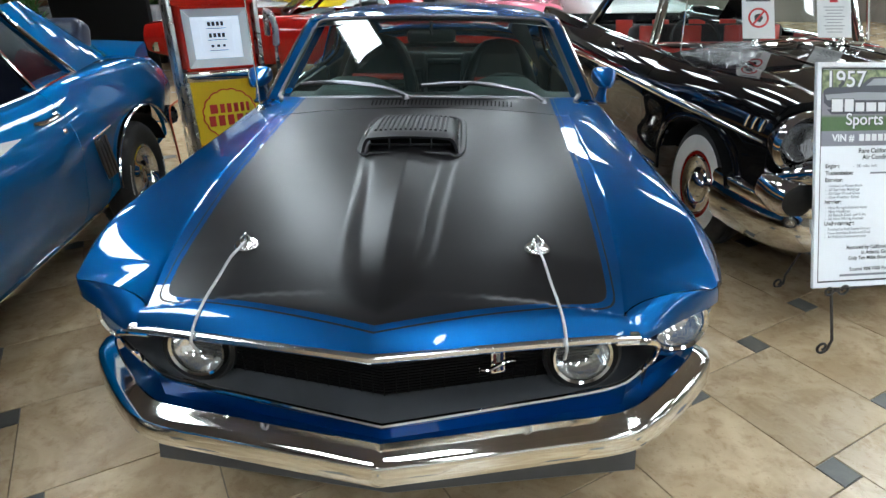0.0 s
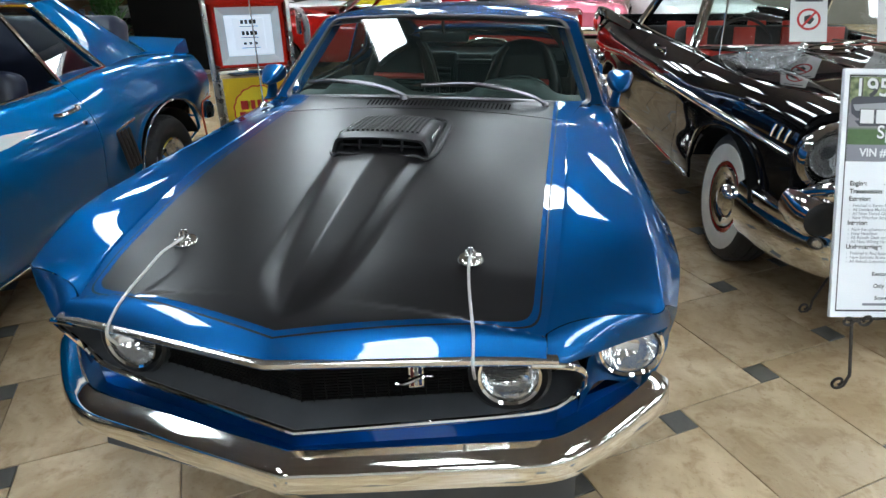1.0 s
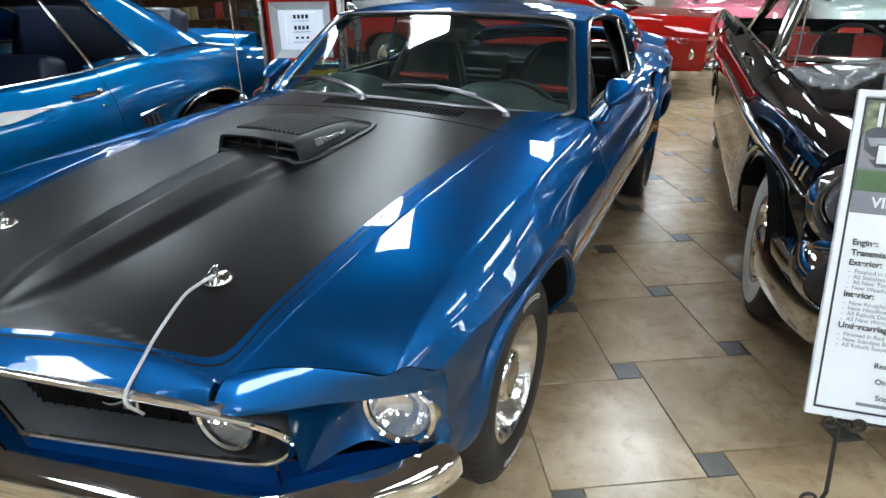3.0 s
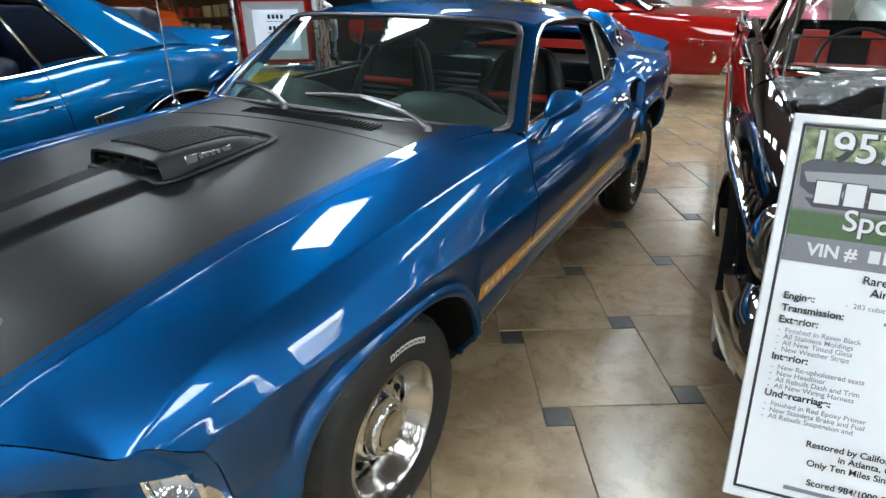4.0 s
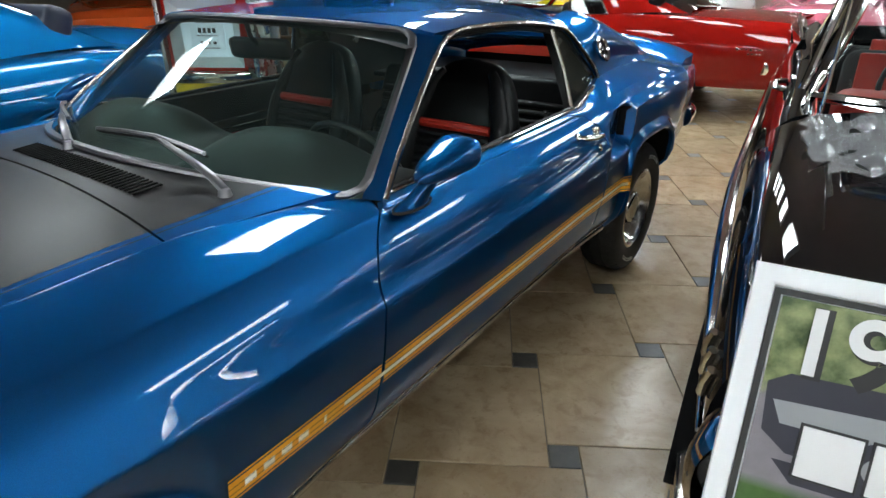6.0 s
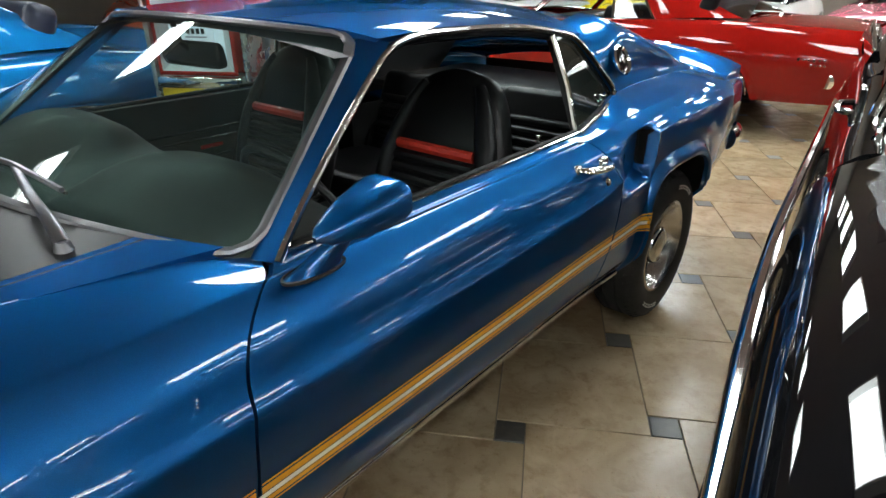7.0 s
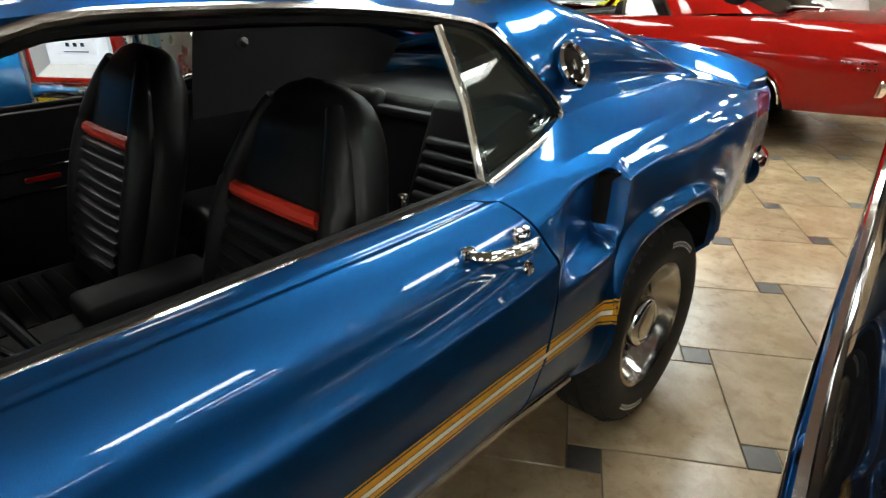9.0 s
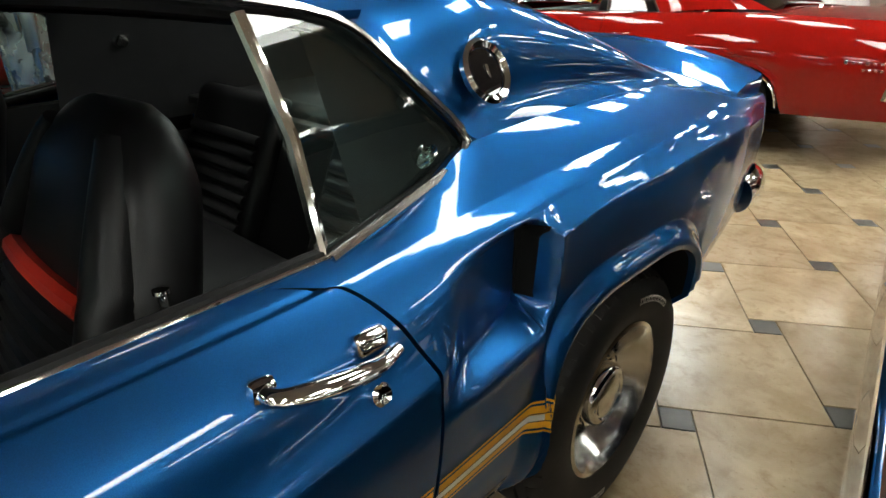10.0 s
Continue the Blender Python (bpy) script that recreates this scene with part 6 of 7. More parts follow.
chevy, hfl = classic_car("classic_hardtop", "glossy black 1957 hardtop with chrome trim and whitewall tyres", CHEV, black_gloss, HP, dict(r=0.345, width=0.18, rim_r=0.186, style="cap", whitewall=True, letters=False), red_black)


def both(name, bm, mat, label=""):
    return pair(name, bm, mat, chevy, label)


# headlamps with chrome hoods
for sx in (1, -1):
    m = pose(sx * 0.692, 0.335, 0.757, 88, 0, sx * 3)
    hl = part("headlamp", lathe_bm([(0, 0.030), (0.04, 0.026), (0.07, 0.014), (0.088, 0.0)], 32, m), fluted_lens, chevy, "round headlamp with a chrome hood")
    part("reflector", lathe_bm([(0.088, -0.004), (0.06, -0.03), (0.0, -0.045)], 28, m), lamp_back, hl)
    part("headlamp_ring", lathe_bm([(0.086, -0.01), (0.088, 0.008), (0.098, 0.014), (0.106, 0.0), (0.108, -0.03)], 36, m), chrome, hl)
    part("headlamp_hood", lathe_bm([(0.108, 0.0), (0.122, 0.045), (0.132, 0.050), (0.140, 0.030), (0.142, 0.0), (0.136, -0.06), (0.112, -0.12), (0.08, -0.18)], 36, m), black_gloss, hl)
    part("headlamp_bezel", lathe_bm([(0.116, 0.038), (0.128, 0.058), (0.141, 0.044), (0.144, 0.020)], 36, m), chrome, hl, "chrome bezel")
    part("bezel_mesh", lathe_bm([(0.106, 0.0), (0.112, 0.018), (0.120, 0.034)], 30, m), stainless, hl)
# bumper with bullets
bpts = curve3([(0, 0.12, 0.40), (0.40, 0.13, 0.40), (0.60, 0.17, 0.40), (0.71, 0.25, 0.40), (0.775, 0.40, 0.395), (0.808, 0.58, 0.392), (0.818, 0.71, 0.39)], 40)
bfull = [(-p[0], p[1], p[2]) for p in bpts[:0:-1]] + bpts
bsec = [(-0.05, -0.135), (0.0, -0.13), (0.030, -0.09), (0.045, -0.03), (0.045, 0.01), (0.035, 0.04), (0.045, 0.06), (0.040, 0.085), (0.010, 0.10), (-0.05, 0.10), (-0.03, 0.05), (0.01, 0.0), (-0.03, -0.10)]
part("front_bumper", sweep_bm(bfull, lambda u: [(a * (1 + 0.25 * abs(2 * u - 1) ** 2), b * (1 + 0.28 * abs(2 * u - 1) ** 2) + 0.02 * abs(2 * u - 1)) for a, b in bsec]), chrome, chevy, "massive chrome front bumper")
both("bumper_bullet", lathe_bm([(0.10, -0.10), (0.105, 0.0), (0.095, 0.06), (0.075, 0.10)], 28, pose(0.735, 0.285, 0.535, 90, 0, 4)), chrome, "chrome bumper bullet")
both("bullet_tip", lathe_bm([(0.074, 0.095), (0.066, 0.106), (0.045, 0.112), (0.0, 0.115)], 24, pose(0.735, 0.285, 0.535, 90, 0, 4)), rubber, "black rubber tip")
both("upper_bumper", tube_bm(curve3([(0.40, 0.12, 0.655), (0.58, 0.14, 0.68), (0.69, 0.20, 0.655), (0.755, 0.28, 0.605), (0.79, 0.36, 0.55)], 20), [0.03 + 0.025 * math.sin(math.pi * i / 20) for i in range(21)], 12, flat=1.1), chrome)
part("grille_bar", tube_bm([(x, 0.115, 0.70) for x in steps(-0.50, 0.50, 4)], 0.028, 12), chrome, chevy)
part("grille_back", box_bm((1.3, 0.05, 0.26), (0, 0.23, 0.74), 0.01), dark_void, chevy)
for k in range(16):
    part("grille_bar_thin", box_bm((0.62, 0.006, 0.005), (0, 0.16, 0.60 + 0.014 * k), 0, 0, None), chrome_like("gold_grille", (0.75, 0.55, 0.20)) if k == 0 else bpy.data.materials["gold_grille"], chevy, smooth=False)


def on_flank(y, z):
    line = hfl.row(y, "front" if y < HP["cowl"] else "door" if y < HP["b_line"] else "rear")
    for a, b in zip(line, line[1:]):
        if a[1] <= z <= b[1]:
            return lerp(a[0], b[0], (z - a[1]) / max(1e-6, b[1] - a[1]))
    return line[len(line) // 2][0]


spear_z = S((0.40, 0.741), (0.6, 0.748), (0.9, 0.759), (1.7, 0.776), (3.2, 0.785), (4.1, 0.74), (4.95, 0.71))
sp = [(on_flank(y, spear_z(y)) + 0.004, y, spear_z(y)) for y in steps(0.41, 4.95, 60)]
both("side_spear", tube_bm(sp, [0.004 + 0.014 * min(1, i / 8) for i in range(61)], 10, flat=1.2), chrome, "chrome side spear")
for k in range(3):
    y = 0.445 + 0.056 * k
    both("hash_mark", tube_bm([(on_flank(y, 0.785) + 0.007, y, 0.785), (on_flank(y - 0.006, 0.813) + 0.008, y - 0.006, 0.813), (on_flank(y - 0.014, 0.840) + 0.007, y - 0.014, 0.840)], 0.008, 8), chrome, "chrome fender hash mark")
both("arch_lip", tube_bm([(hfl.row(0.98 + 0.425 * math.cos(a), "front")[0][0] + 0.002, 0.98 + 0.425 * math.cos(a), hfl.row(0.98 + 0.425 * math.cos(a), "front")[0][1] + 0.002) for a in steps(0.3, math.pi - 0.3, 40)], 0.006, 8), black_gloss)
both("sill_moulding", tube_bm([(0.872, y, 0.315) for y in steps(1.45, 3.45, 6)], 0.014, 8), chrome)
both("door_handle", tube_bm(curve3([(0.82, 2.42, 0.93), (0.865, 2.44, 0.935), (0.87, 2.53, 0.94), (0.83, 2.58, 0.94)], 12), 0.011, 8), chrome)
both("tail_fin", sweep_bm(curve3([(0.80, 3.55, 1.005), (0.83, 4.1, 1.035), (0.85, 4.7, 1.06), (0.85, 5.02, 1.05)], 14), [(-0.03, -0.05), (0.03, -0.05), (0.012, 0.012), (-0.010, 0.014)]), black_gloss)
both("fin_moulding", tube_bm(curve3([(0.81, 3.60, 1.02), (0.83, 4.1, 1.052), (0.85, 4.7, 1.076), (0.85, 5.02, 1.066)], 14), 0.010, 8), chrome)
both("tail_lamp_housing", lathe_bm([(0.05, -0.12), (0.075, -0.02), (0.07, 0.05), (0.03, 0.07)], 20, pose(0.84, 5.0, 0.93, -90, 0, 0) @ Matrix.Diagonal((0.8, 1.6, 1, 1))), chrome)
both("rear_bumper_end", lathe_bm([(0.0, -0.10), (0.09, -0.06), (0.10, 0.08), (0.05, 0.14), (0, 0.15)], 20, pose(0.85, 4.95, 0.52, -90, 0, 0)), chrome)
both("vent_post", tube_bm([(0.775, 2.02, 1.0), (0.70, 2.08, 1.40)], 0.013, 8), chrome)
for sx in (1, -1):
    part("hood_ornament", tube_bm(curve3([(sx * 0.30, 0.25, 0.985), (sx * 0.30, 0.45, 1.012), (sx * 0.30, 0.62, 1.018)], 10), [0.006 + 0.016 * math.sin(math.pi * i / 10) for i in range(11)], 8, flat=1.0), chrome, chevy, "chrome hood spear")
    part("hood_spear_line", tube_bm([(sx * 0.30, y, HP["hood"](y) + 0.035 * (1 - 0.29) + 0.004) for y in steps(0.6, 1.6, 8)], 0.005, 6), chrome, chevy)
    part("wiper", tube_bm([(sx * 0.28, 1.62, 1.035), (sx * 0.10, 1.60, 1.06), (sx * -0.12, 1.62, 1.075)], 0.006, 6), chrome, chevy)
    part("cowl_knob", lathe_bm([(0, 0.035), (0.016, 0.03), (0.022, 0.015), (0.026, 0.0)], 16, pose(sx * 0.28, 1.60, 1.03)), chrome, chevy)
part("fender_antenna", tube_bm([(-0.72, 1.66, 0.99), (-0.715, 1.70, 1.40)], 0.005, 8), chrome, chevy)
part("steering_wheel", tube_bm([(-0.36 + 0.18 * math.cos(a), 2.24 + 0.07 * math.sin(a), 0.99 + 0.15 * math.sin(a)) for a in [2 * math.pi * k / 36 for k in range(36)]], 0.010, 8, closed=True), satin_black, chevy)
for x in (-0.5, -0.15, 0.2, 0.5):
    part("seat_patch", box_bm((0.16, 0.02, 0.20), (0, -0.085, 0.38), 0.01, 2, pose(x, HP["seat_y"], 0.56, -14)), red_vinyl, chevy, "red seat panel")
    part("seat_patch", box_bm((0.16, 0.02, 0.20), (0, -0.085, 0.34), 0.01, 2, pose(x + 0.1, HP["seat_y"] + 0.85, 0.58, -20)), red_vinyl, chevy, "red seat panel")
both("red_door_panel", box_bm((0.006, 1.0, 0.2), (0.728, 2.3, 0.88), 0.002), red_vinyl)

# paper cards inside the windshield
card_mat = mottled("white_card", (0.72, 0.72, 0.71), (0.78, 0.78, 0.77), 5, 0.6)
red_ink = principled("red_ink", (0.55, 0.03, 0.03), 0.6)
for k, (x, w) in enumerate(((-0.255, 0.20), (0.235, 0.21))):
    c = thing("paper_card", "white printed card leaning inside the windshield" if k else "white card with a red prohibition ring", "card")
    m = CHEV @ pose(x, 1.665, 1.185, 62, 0, -4)
    part("sheet", box_bm((w, 0.27, 0.002), (0, 0, 0), 0), card_mat, c, smooth=False)
    if not k:
        part("ring", lathe_bm([(0.052, 0.0012), (0.052, 0.003), (0.064, 0.003), (0.064, 0.0012)], 36, pose(0, -0.005, 0.0005)), red_ink, c)
        part("dark_figure", lathe_bm([(0.0, 0.0022), (0.030, 0.0022), (0.030, 0.001)], 5, pose(0, -0.005, 0.0)), ink, c)
        part("slash", box_bm((0.012, 0.116, 0.003), (0, 0, 0.0028), 0, 0, pose(0, -0.005, 0, 0, 0, -40)), red_ink, c, smooth=False)
        part("print_line", box_bm((0.15, 0.010, 0.002), (0, 0.105, 0.0012), 0), ink, c, smooth=False)
    else:
        for j in range(9):
            part("print_line", box_bm((0.13 - 0.02 * (j % 3), 0.005, 0.002), (0, 0.06 - 0.02 * j, 0.0012), 0), principled("grey_print", (0.35, 0.35, 0.36), 0.7), c, smooth=False)
        part("print_mark", box_bm((0.05, 0.02, 0.002), (0, 0.10, 0.0012), 0), red_ink, c, smooth=False)
    c.matrix_world = m
plastic = principled("clear_plastic_film", (0.80, 0.82, 0.85), 0.12)
shader(plastic).inputs["Alpha"].default_value = 0.27
rows = []
for v in steps(0, 1, 26):
    y = lerp(1.08, 1.63, v)
    r = []
    for u in steps(0, 1, 22):
        x = lerp(lerp(-0.70, -0.76, min(1, v * 2.5)), lerp(-0.60, -0.22, v ** 0.8), u)
        base = lerp(HP["hood"](y) + 0.030, HP["top"](y) + 0.016, min(1, max(0, (-0.50 - x) / 0.14)))
        fold = abs(math.sin(31 * x + 9 * y)) * 0.012 + abs(math.sin(17 * y - 23 * x + 1)) * 0.010 + 0.006 * math.sin(60 * x * y)
        r.append((x + 0.012 * math.sin(40 * y), y, base + 0.004 + max(0, fold)))
    rows.append(r)
film = tagged(part("plastic_sheet", grid_bm(rows), plastic, sharp=25), "crumpled clear plastic sheet on the black hood", "plastic sheet")
film.matrix_world = CHEV


# ---- sign on a wrought-iron easel ----
TL, DOWN, ACROSS = Vector((1.606, 1.532, 1.112)), Vector((0.0, -0.358, -0.9337)).normalized(), Vector((0.975, 0.222, 0.0)).normalized()
OUT = DOWN.cross(ACROSS).normalized()
SW, SH = 0.61, 0.915
SIGN = Matrix.Translation(TL + ACROSS * SW / 2 + DOWN * SH / 2) @ Matrix((ACROSS, -DOWN, OUT)).transposed().to_4x4()
board_white = mottled("white_sign_board", (0.80, 0.82, 0.86), (0.83, 0.85, 0.89), 3, 0.35)
sign = thing("info_sign", "printed information board about the black hardtop, in a white frame", "sign")
part("board", box_bm((SW, SH, 0.008), (0, 0, -0.004), 0.001, 1), board_white, sign, smooth=False)
part("frame", join(box_bm((SW, 0.018, 0.014), (0, SH / 2 - 0.009, 0.001)), box_bm((SW, 0.018, 0.014), (0, -SH / 2 + 0.009, 0.001)), box_bm((0.018, SH - 0.036, 0.014), (SW / 2 - 0.009, 0, 0.001)), box_bm((0.018, SH - 0.036, 0.014), (-SW / 2 + 0.009, 0, 0.001))), board_white, sign, smooth=False)
part("border_line", join(box_bm((SW - 0.04, 0.006, 0.002), (0, SH / 2 - 0.024, 0.002)), box_bm((SW - 0.04, 0.006, 0.002), (0, -SH / 2 + 0.024, 0.002)), box_bm((0.006, SH - 0.05, 0.002), (-SW / 2 + 0.023, 0, 0.002)), box_bm((0.006, SH - 0.05, 0.002), (SW / 2 - 0.023, 0, 0.002))), ink, sign, smooth=False)


def photo_mat():
    """A printed outdoor photo: trees, lawn and grey drive."""
    m = principled("printed_photo", (0.1, 0.15, 0.06), 0.3)
    sep = node(m, "ShaderNodeSeparateXYZ")
    link(m, coords(m), sep.inputs[0])
    y = sep.outputs[1]
    n = noisy(m, 38, 6)
    trees = mixed(m, ramp(m, n, 0.35, 0.68), (0.03, 0.06, 0.015), (0.30, 0.34, 0.16))
    lawn = mixed(m, noisy(m, 90, 4), (0.03, 0.075, 0.015), (0.06, 0.13, 0.03))
    drive = mixed(m, noisy(m, 60, 4), (0.16, 0.15, 0.17), (0.24, 0.22, 0.25))
    c = mixed(m, ramp(m, y, 0.238, 0.250), lawn, drive)
    c = mixed(m, ramp(m, math_node(m, "ADD", y, math_node(m, "MULTIPLY", n, 0.04)), 0.352, 0.368), c, trees)
    link(m, c, shader(m).inputs["Base Color"])
    return m


px0, px1 = -SW / 2 + 0.028, SW / 2 - 0.028
part("photo", box_bm((px1 - px0, 0.245, 0.002), (0, SH / 2 - 0.028 - 0.1225, 0.0015), 0), photo_mat(), sign, "printed photo of a lawn and trees", smooth=False)
car_dark = principled("printed_dark_car", (0.03, 0.03, 0.045), 0.3)
car_lite = principled("printed_light_car", (0.27, 0.28, 0.30), 0.3)


def flat_shape(pts, z):
    """A thin printed patch from (across, down) pairs from the board's top left corner."""
    bm = bmesh.new()
    bm.faces.new([bm.verts.new((-SW / 2 + x, SH / 2 - d, z)) for x, d in pts])
    return bm


body = [(0.032, 0.112), (0.05, 0.100), (0.16, 0.096), (0.20, 0.090), (0.25, 0.058), (0.40, 0.056), (0.47, 0.088), (0.575, 0.092), (0.580, 0.165), (0.55, 0.182), (0.06, 0.178), (0.036, 0.160)]
part("printed_car", flat_shape(body, 0.0028), car_dark, sign, "printed picture of a two-tone hardtop", smooth=False)
part("printed_window", flat_shape([(0.225, 0.092), (0.262, 0.064), (0.325, 0.063), (0.325, 0.091)], 0.0032), car_lite, sign, smooth=False)
part("printed_window", flat_shape([(0.335, 0.091), (0.335, 0.063), (0.395, 0.063), (0.445, 0.089)], 0.0032), car_lite, sign, smooth=False)
part("printed_car_side", flat_shape([(0.04, 0.128), (0.20, 0.118), (0.40, 0.122), (0.575, 0.112), (0.577, 0.150), (0.05, 0.150)], 0.0032), car_lite, sign, smooth=False)
for x in (0.135, 0.475):
    part("printed_wheel", flat_shape([(x + 0.027 * math.cos(a), 0.172 + 0.027 * math.sin(a)) for a in [2 * math.pi * k / 20 for k in range(20)]], 0.0036), car_dark, sign, smooth=False)
    part("printed_hub", flat_shape([(x + 0.013 * math.cos(a), 0.172 + 0.013 * math.sin(a)) for a in [2 * math.pi * k / 16 for k in range(16)]], 0.0040), car_lite, sign, smooth=False)
part("printed_shadow", flat_shape([(0.05, 0.186), (0.30, 0.180), (0.57, 0.186), (0.56, 0.206), (0.07, 0.206)], 0.0026), car_dark, sign, smooth=False)
part("grey_band", box_bm((px1 - px0, 0.061, 0.002), (0, SH / 2 - 0.3035, 0.0017), 0), principled("printed_grey", (0.20, 0.20, 0.235), 0.35), sign, smooth=False)
silver = principled("printed_silver", (0.72, 0.72, 0.74), 0.35)


def sign_words(words, size, x, top, mat, bold=0.0, center=False, name="text_line"):
    bm = text_bm(words, size, Matrix(), bold)
    xs = [v.co.x for v in bm.verts]
    dx = (-SW / 2 + x) - min(xs) if not center else x - (min(xs) + max(xs)) / 2
    bm.transform(Matrix.Translation((dx, SH / 2 - top - size * 0.7, 0.0042)))
    return part(name, bm, mat, sign, smooth=False)


sign_words("1957", 0.092, 0.058, 0.034, ink, 0.0032)
o = sign_words("1957", 0.092, 0.0565, 0.0325, silver, 0.0010)
o.location.z = 0.0012
for dz, mt, grow in ((0.0034, ink, 0.005), (0.0042, silver, 0.0)):
    x = 0.070
    for w, h in ((0.050, 0.050), (0.040, 0.050), (0.040, 0.036), (0.046, 0.036), (0.034, 0.036), (0.040, 0.036), (0.018, 0.050), (0.040, 0.036), (0.024, 0.046)):
        part("title_bar", box_bm((w + grow, h + grow, 0.0015), (-SW / 2 + x + w / 2, SH / 2 - 0.196 + h / 2, dz), 0.0004, 1), mt, sign, smooth=False)
        x += w + 0.009
sign_words("Sports", 0.066, 0.138, 0.204, ink, 0.0022)
o = sign_words("Sports", 0.066, 0.1365, 0.2028, silver, 0.0008)
o.location.z = 0.0012
sign_words("VIN #", 0.040, 0.074, 0.287, silver, 0.0012)
for k in range(9):
    part("number_bar", box_bm((0.022, 0.028, 0.0015), (-0.095 + 0.029 * k, SH / 2 - 0.287 - 0.014, 0.0040), 0.0004, 1), silver, sign, smooth=False)
sign_words("Rare California Built", 0.026, 0, 0.345, ink, 0.0005, True)
sign_words("Air Conditioning", 0.026, 0, 0.371, ink, 0.0005, True)
grey_ink = principled("grey_ink", (0.22, 0.23, 0.27), 0.5)
heads = ((0.406, "Engine:", ()), (0.435, "Transmission:", ()),
         (0.463, "Exterior:", ("Finished in Raven Black", "All Stainless Moldings", "All New Tinted Glass", "New Weather Strips")),
         (0.552, "Interior:", ("New Re-upholstered seats", "New Headliner", "All Rebuilt Dash and Trim", "All New Wiring Harness")),
         (0.641, "Undercarriage:", ("Finished in Red Epoxy Primer", "New Stainless Brake and Fuel", "All Rebuilt Suspension and")))
for top, head, lines in heads:
    sign_words(head, 0.023, 0.048, top, ink, 0.0006)
    for k, words in enumerate(lines):
        sign_words("-  " + words, 0.0165, 0.050, top + 0.027 + 0.0152 * k, grey_ink, 0.0001)
sign_words("-  283 cubic inch", 0.0165, 0.175, 0.410, grey_ink, 0.0001)
part("text_bar", box_bm((0.11, 0.007, 0.0012), (-SW / 2 + 0.31, SH / 2 - 0.446, 0.0036), 0), grey_ink, sign, smooth=False)
for top, words in ((0.744, "Restored by California Dream Cars"), (0.766, "in Atlanta, Georgia."), (0.789, "Only Ten Miles Since Completion"), (0.835, "Scored 984/1000 Points at April")):
    sign_words(words, 0.021, 0, top, ink, 0.0004, True)
part("text_bar", box_bm((0.36, 0.009, 0.0012), (0, SH / 2 - 0.867, 0.0036), 0), grey_ink, sign, smooth=False)
sign.matrix_world = SIGN

iron = mottled("dark_wrought_iron", (0.022, 0.018, 0.016), (0.035, 0.028, 0.024), 60, 0.5, 200, 0.2)
easel = thing("easel", "dark wrought-iron easel with curled feet", "easel")


def curl(c, r, a0, turns, n=26, axis=ACROSS):
    up = Vector((0, 0, 1))
    return [Vector(c) + axis * (r * (1 - 0.6 * k / n) * math.cos(a0 + turns * 2 * math.pi * k / n)) + up * (r * (1 - 0.6 * k / n) * math.sin(a0 + turns * 2 * math.pi * k / n)) for k in range(n + 1)]


def sp_pt(x, d, out=0.0):
    return TL + ACROSS * x + DOWN * d + OUT * out


for x, sgn in ((0.115, 1), (0.495, -1)):
    foot = sp_pt(x, 1.155, 0.0)
    foot.z = 0.012
    part("front_leg", tube_bm([sp_pt(x, 0.1, -0.016), sp_pt(x, 0.86, -0.016), foot + Vector((0, 0, 0.05)), foot + ACROSS * (-0.012 * sgn)] , 0.006, 8), iron, easel)
    c = foot + ACROSS * (-0.036 * sgn) + Vector((0, 0, 0.018))
    part("curled_foot", tube_bm(curl(c, 0.030, 0.0 if sgn > 0 else math.pi, -1.2 * sgn), 0.0055, 8), iron, easel)
    h = sp_pt(x, SH + 0.006, 0.016)
    part("scroll_hook", tube_bm(curl(h + ACROSS * 0.035 + Vector((0, 0, 0.004)), 0.026, math.pi, 1.1), 0.0055, 8), iron, easel)
    part("scroll_hook", tube_bm(curl(h - ACROSS * 0.035 + Vector((0, 0, 0.004)), 0.022, 0.0, -1.1), 0.0055, 8), iron, easel)
    part("hook_arm", tube_bm([sp_pt(x, SH + 0.004, -0.016), sp_pt(x, SH + 0.006, 0.02)], 0.006, 8), iron, easel)
part("ledge", tube_bm([sp_pt(0.10, SH + 0.005, -0.012), sp_pt(0.51, SH + 0.005, -0.012)], 0.006, 8), iron, easel)
bf = Vector((1.800, 1.720, 0.012))
part("rear_leg", tube_bm([sp_pt(0.30, 0.30, -0.02), bf + Vector((0, 0, 0.05)), bf], 0.006, 8), iron, easel)
part("curled_foot", tube_bm(curl(bf + ACROSS * (-0.030) + Vector((0, 0, 0.012)), 0.028, 0.0, -1.2), 0.0055, 8), iron, easel)
part("top_bar", tube_bm([sp_pt(0.115, 0.12, -0.016), sp_pt(0.30, 0.06, -0.016), sp_pt(0.495, 0.12, -0.016)], 0.005, 8), iron, easel)

# ---- petrol pump ----
pump = thing("fuel_pump", "vintage red fuel pump with a white dial and yellow panel", "fuel pump")
pump_red = car_paint("pump_red_paint", (0.50, 0.022, 0.012), 0.0)
pump_grey = chrome_like("pump_steel", (0.42, 0.42, 0.41), 0.2, 0.4)
pump_white = mottled("pump_face_white", (0.70, 0.73, 0.76), (0.76, 0.79, 0.82), 3, 0.3)
part("cabinet", box_bm((0.50, 0.40, 0.86), (0, 0.21, 0.44), 0.02, 3), pump_grey, pump)
part("head", box_bm((0.50, 0.36, 0.60), (0, 0.26, 1.17), 0.03, 3), pump_red, pump, "red painted pump head")
part("side_trim", box_bm((0.03, 0.42, 1.40), (-0.262, 0.21, 0.67), 0.008, 2), pump_grey, pump)
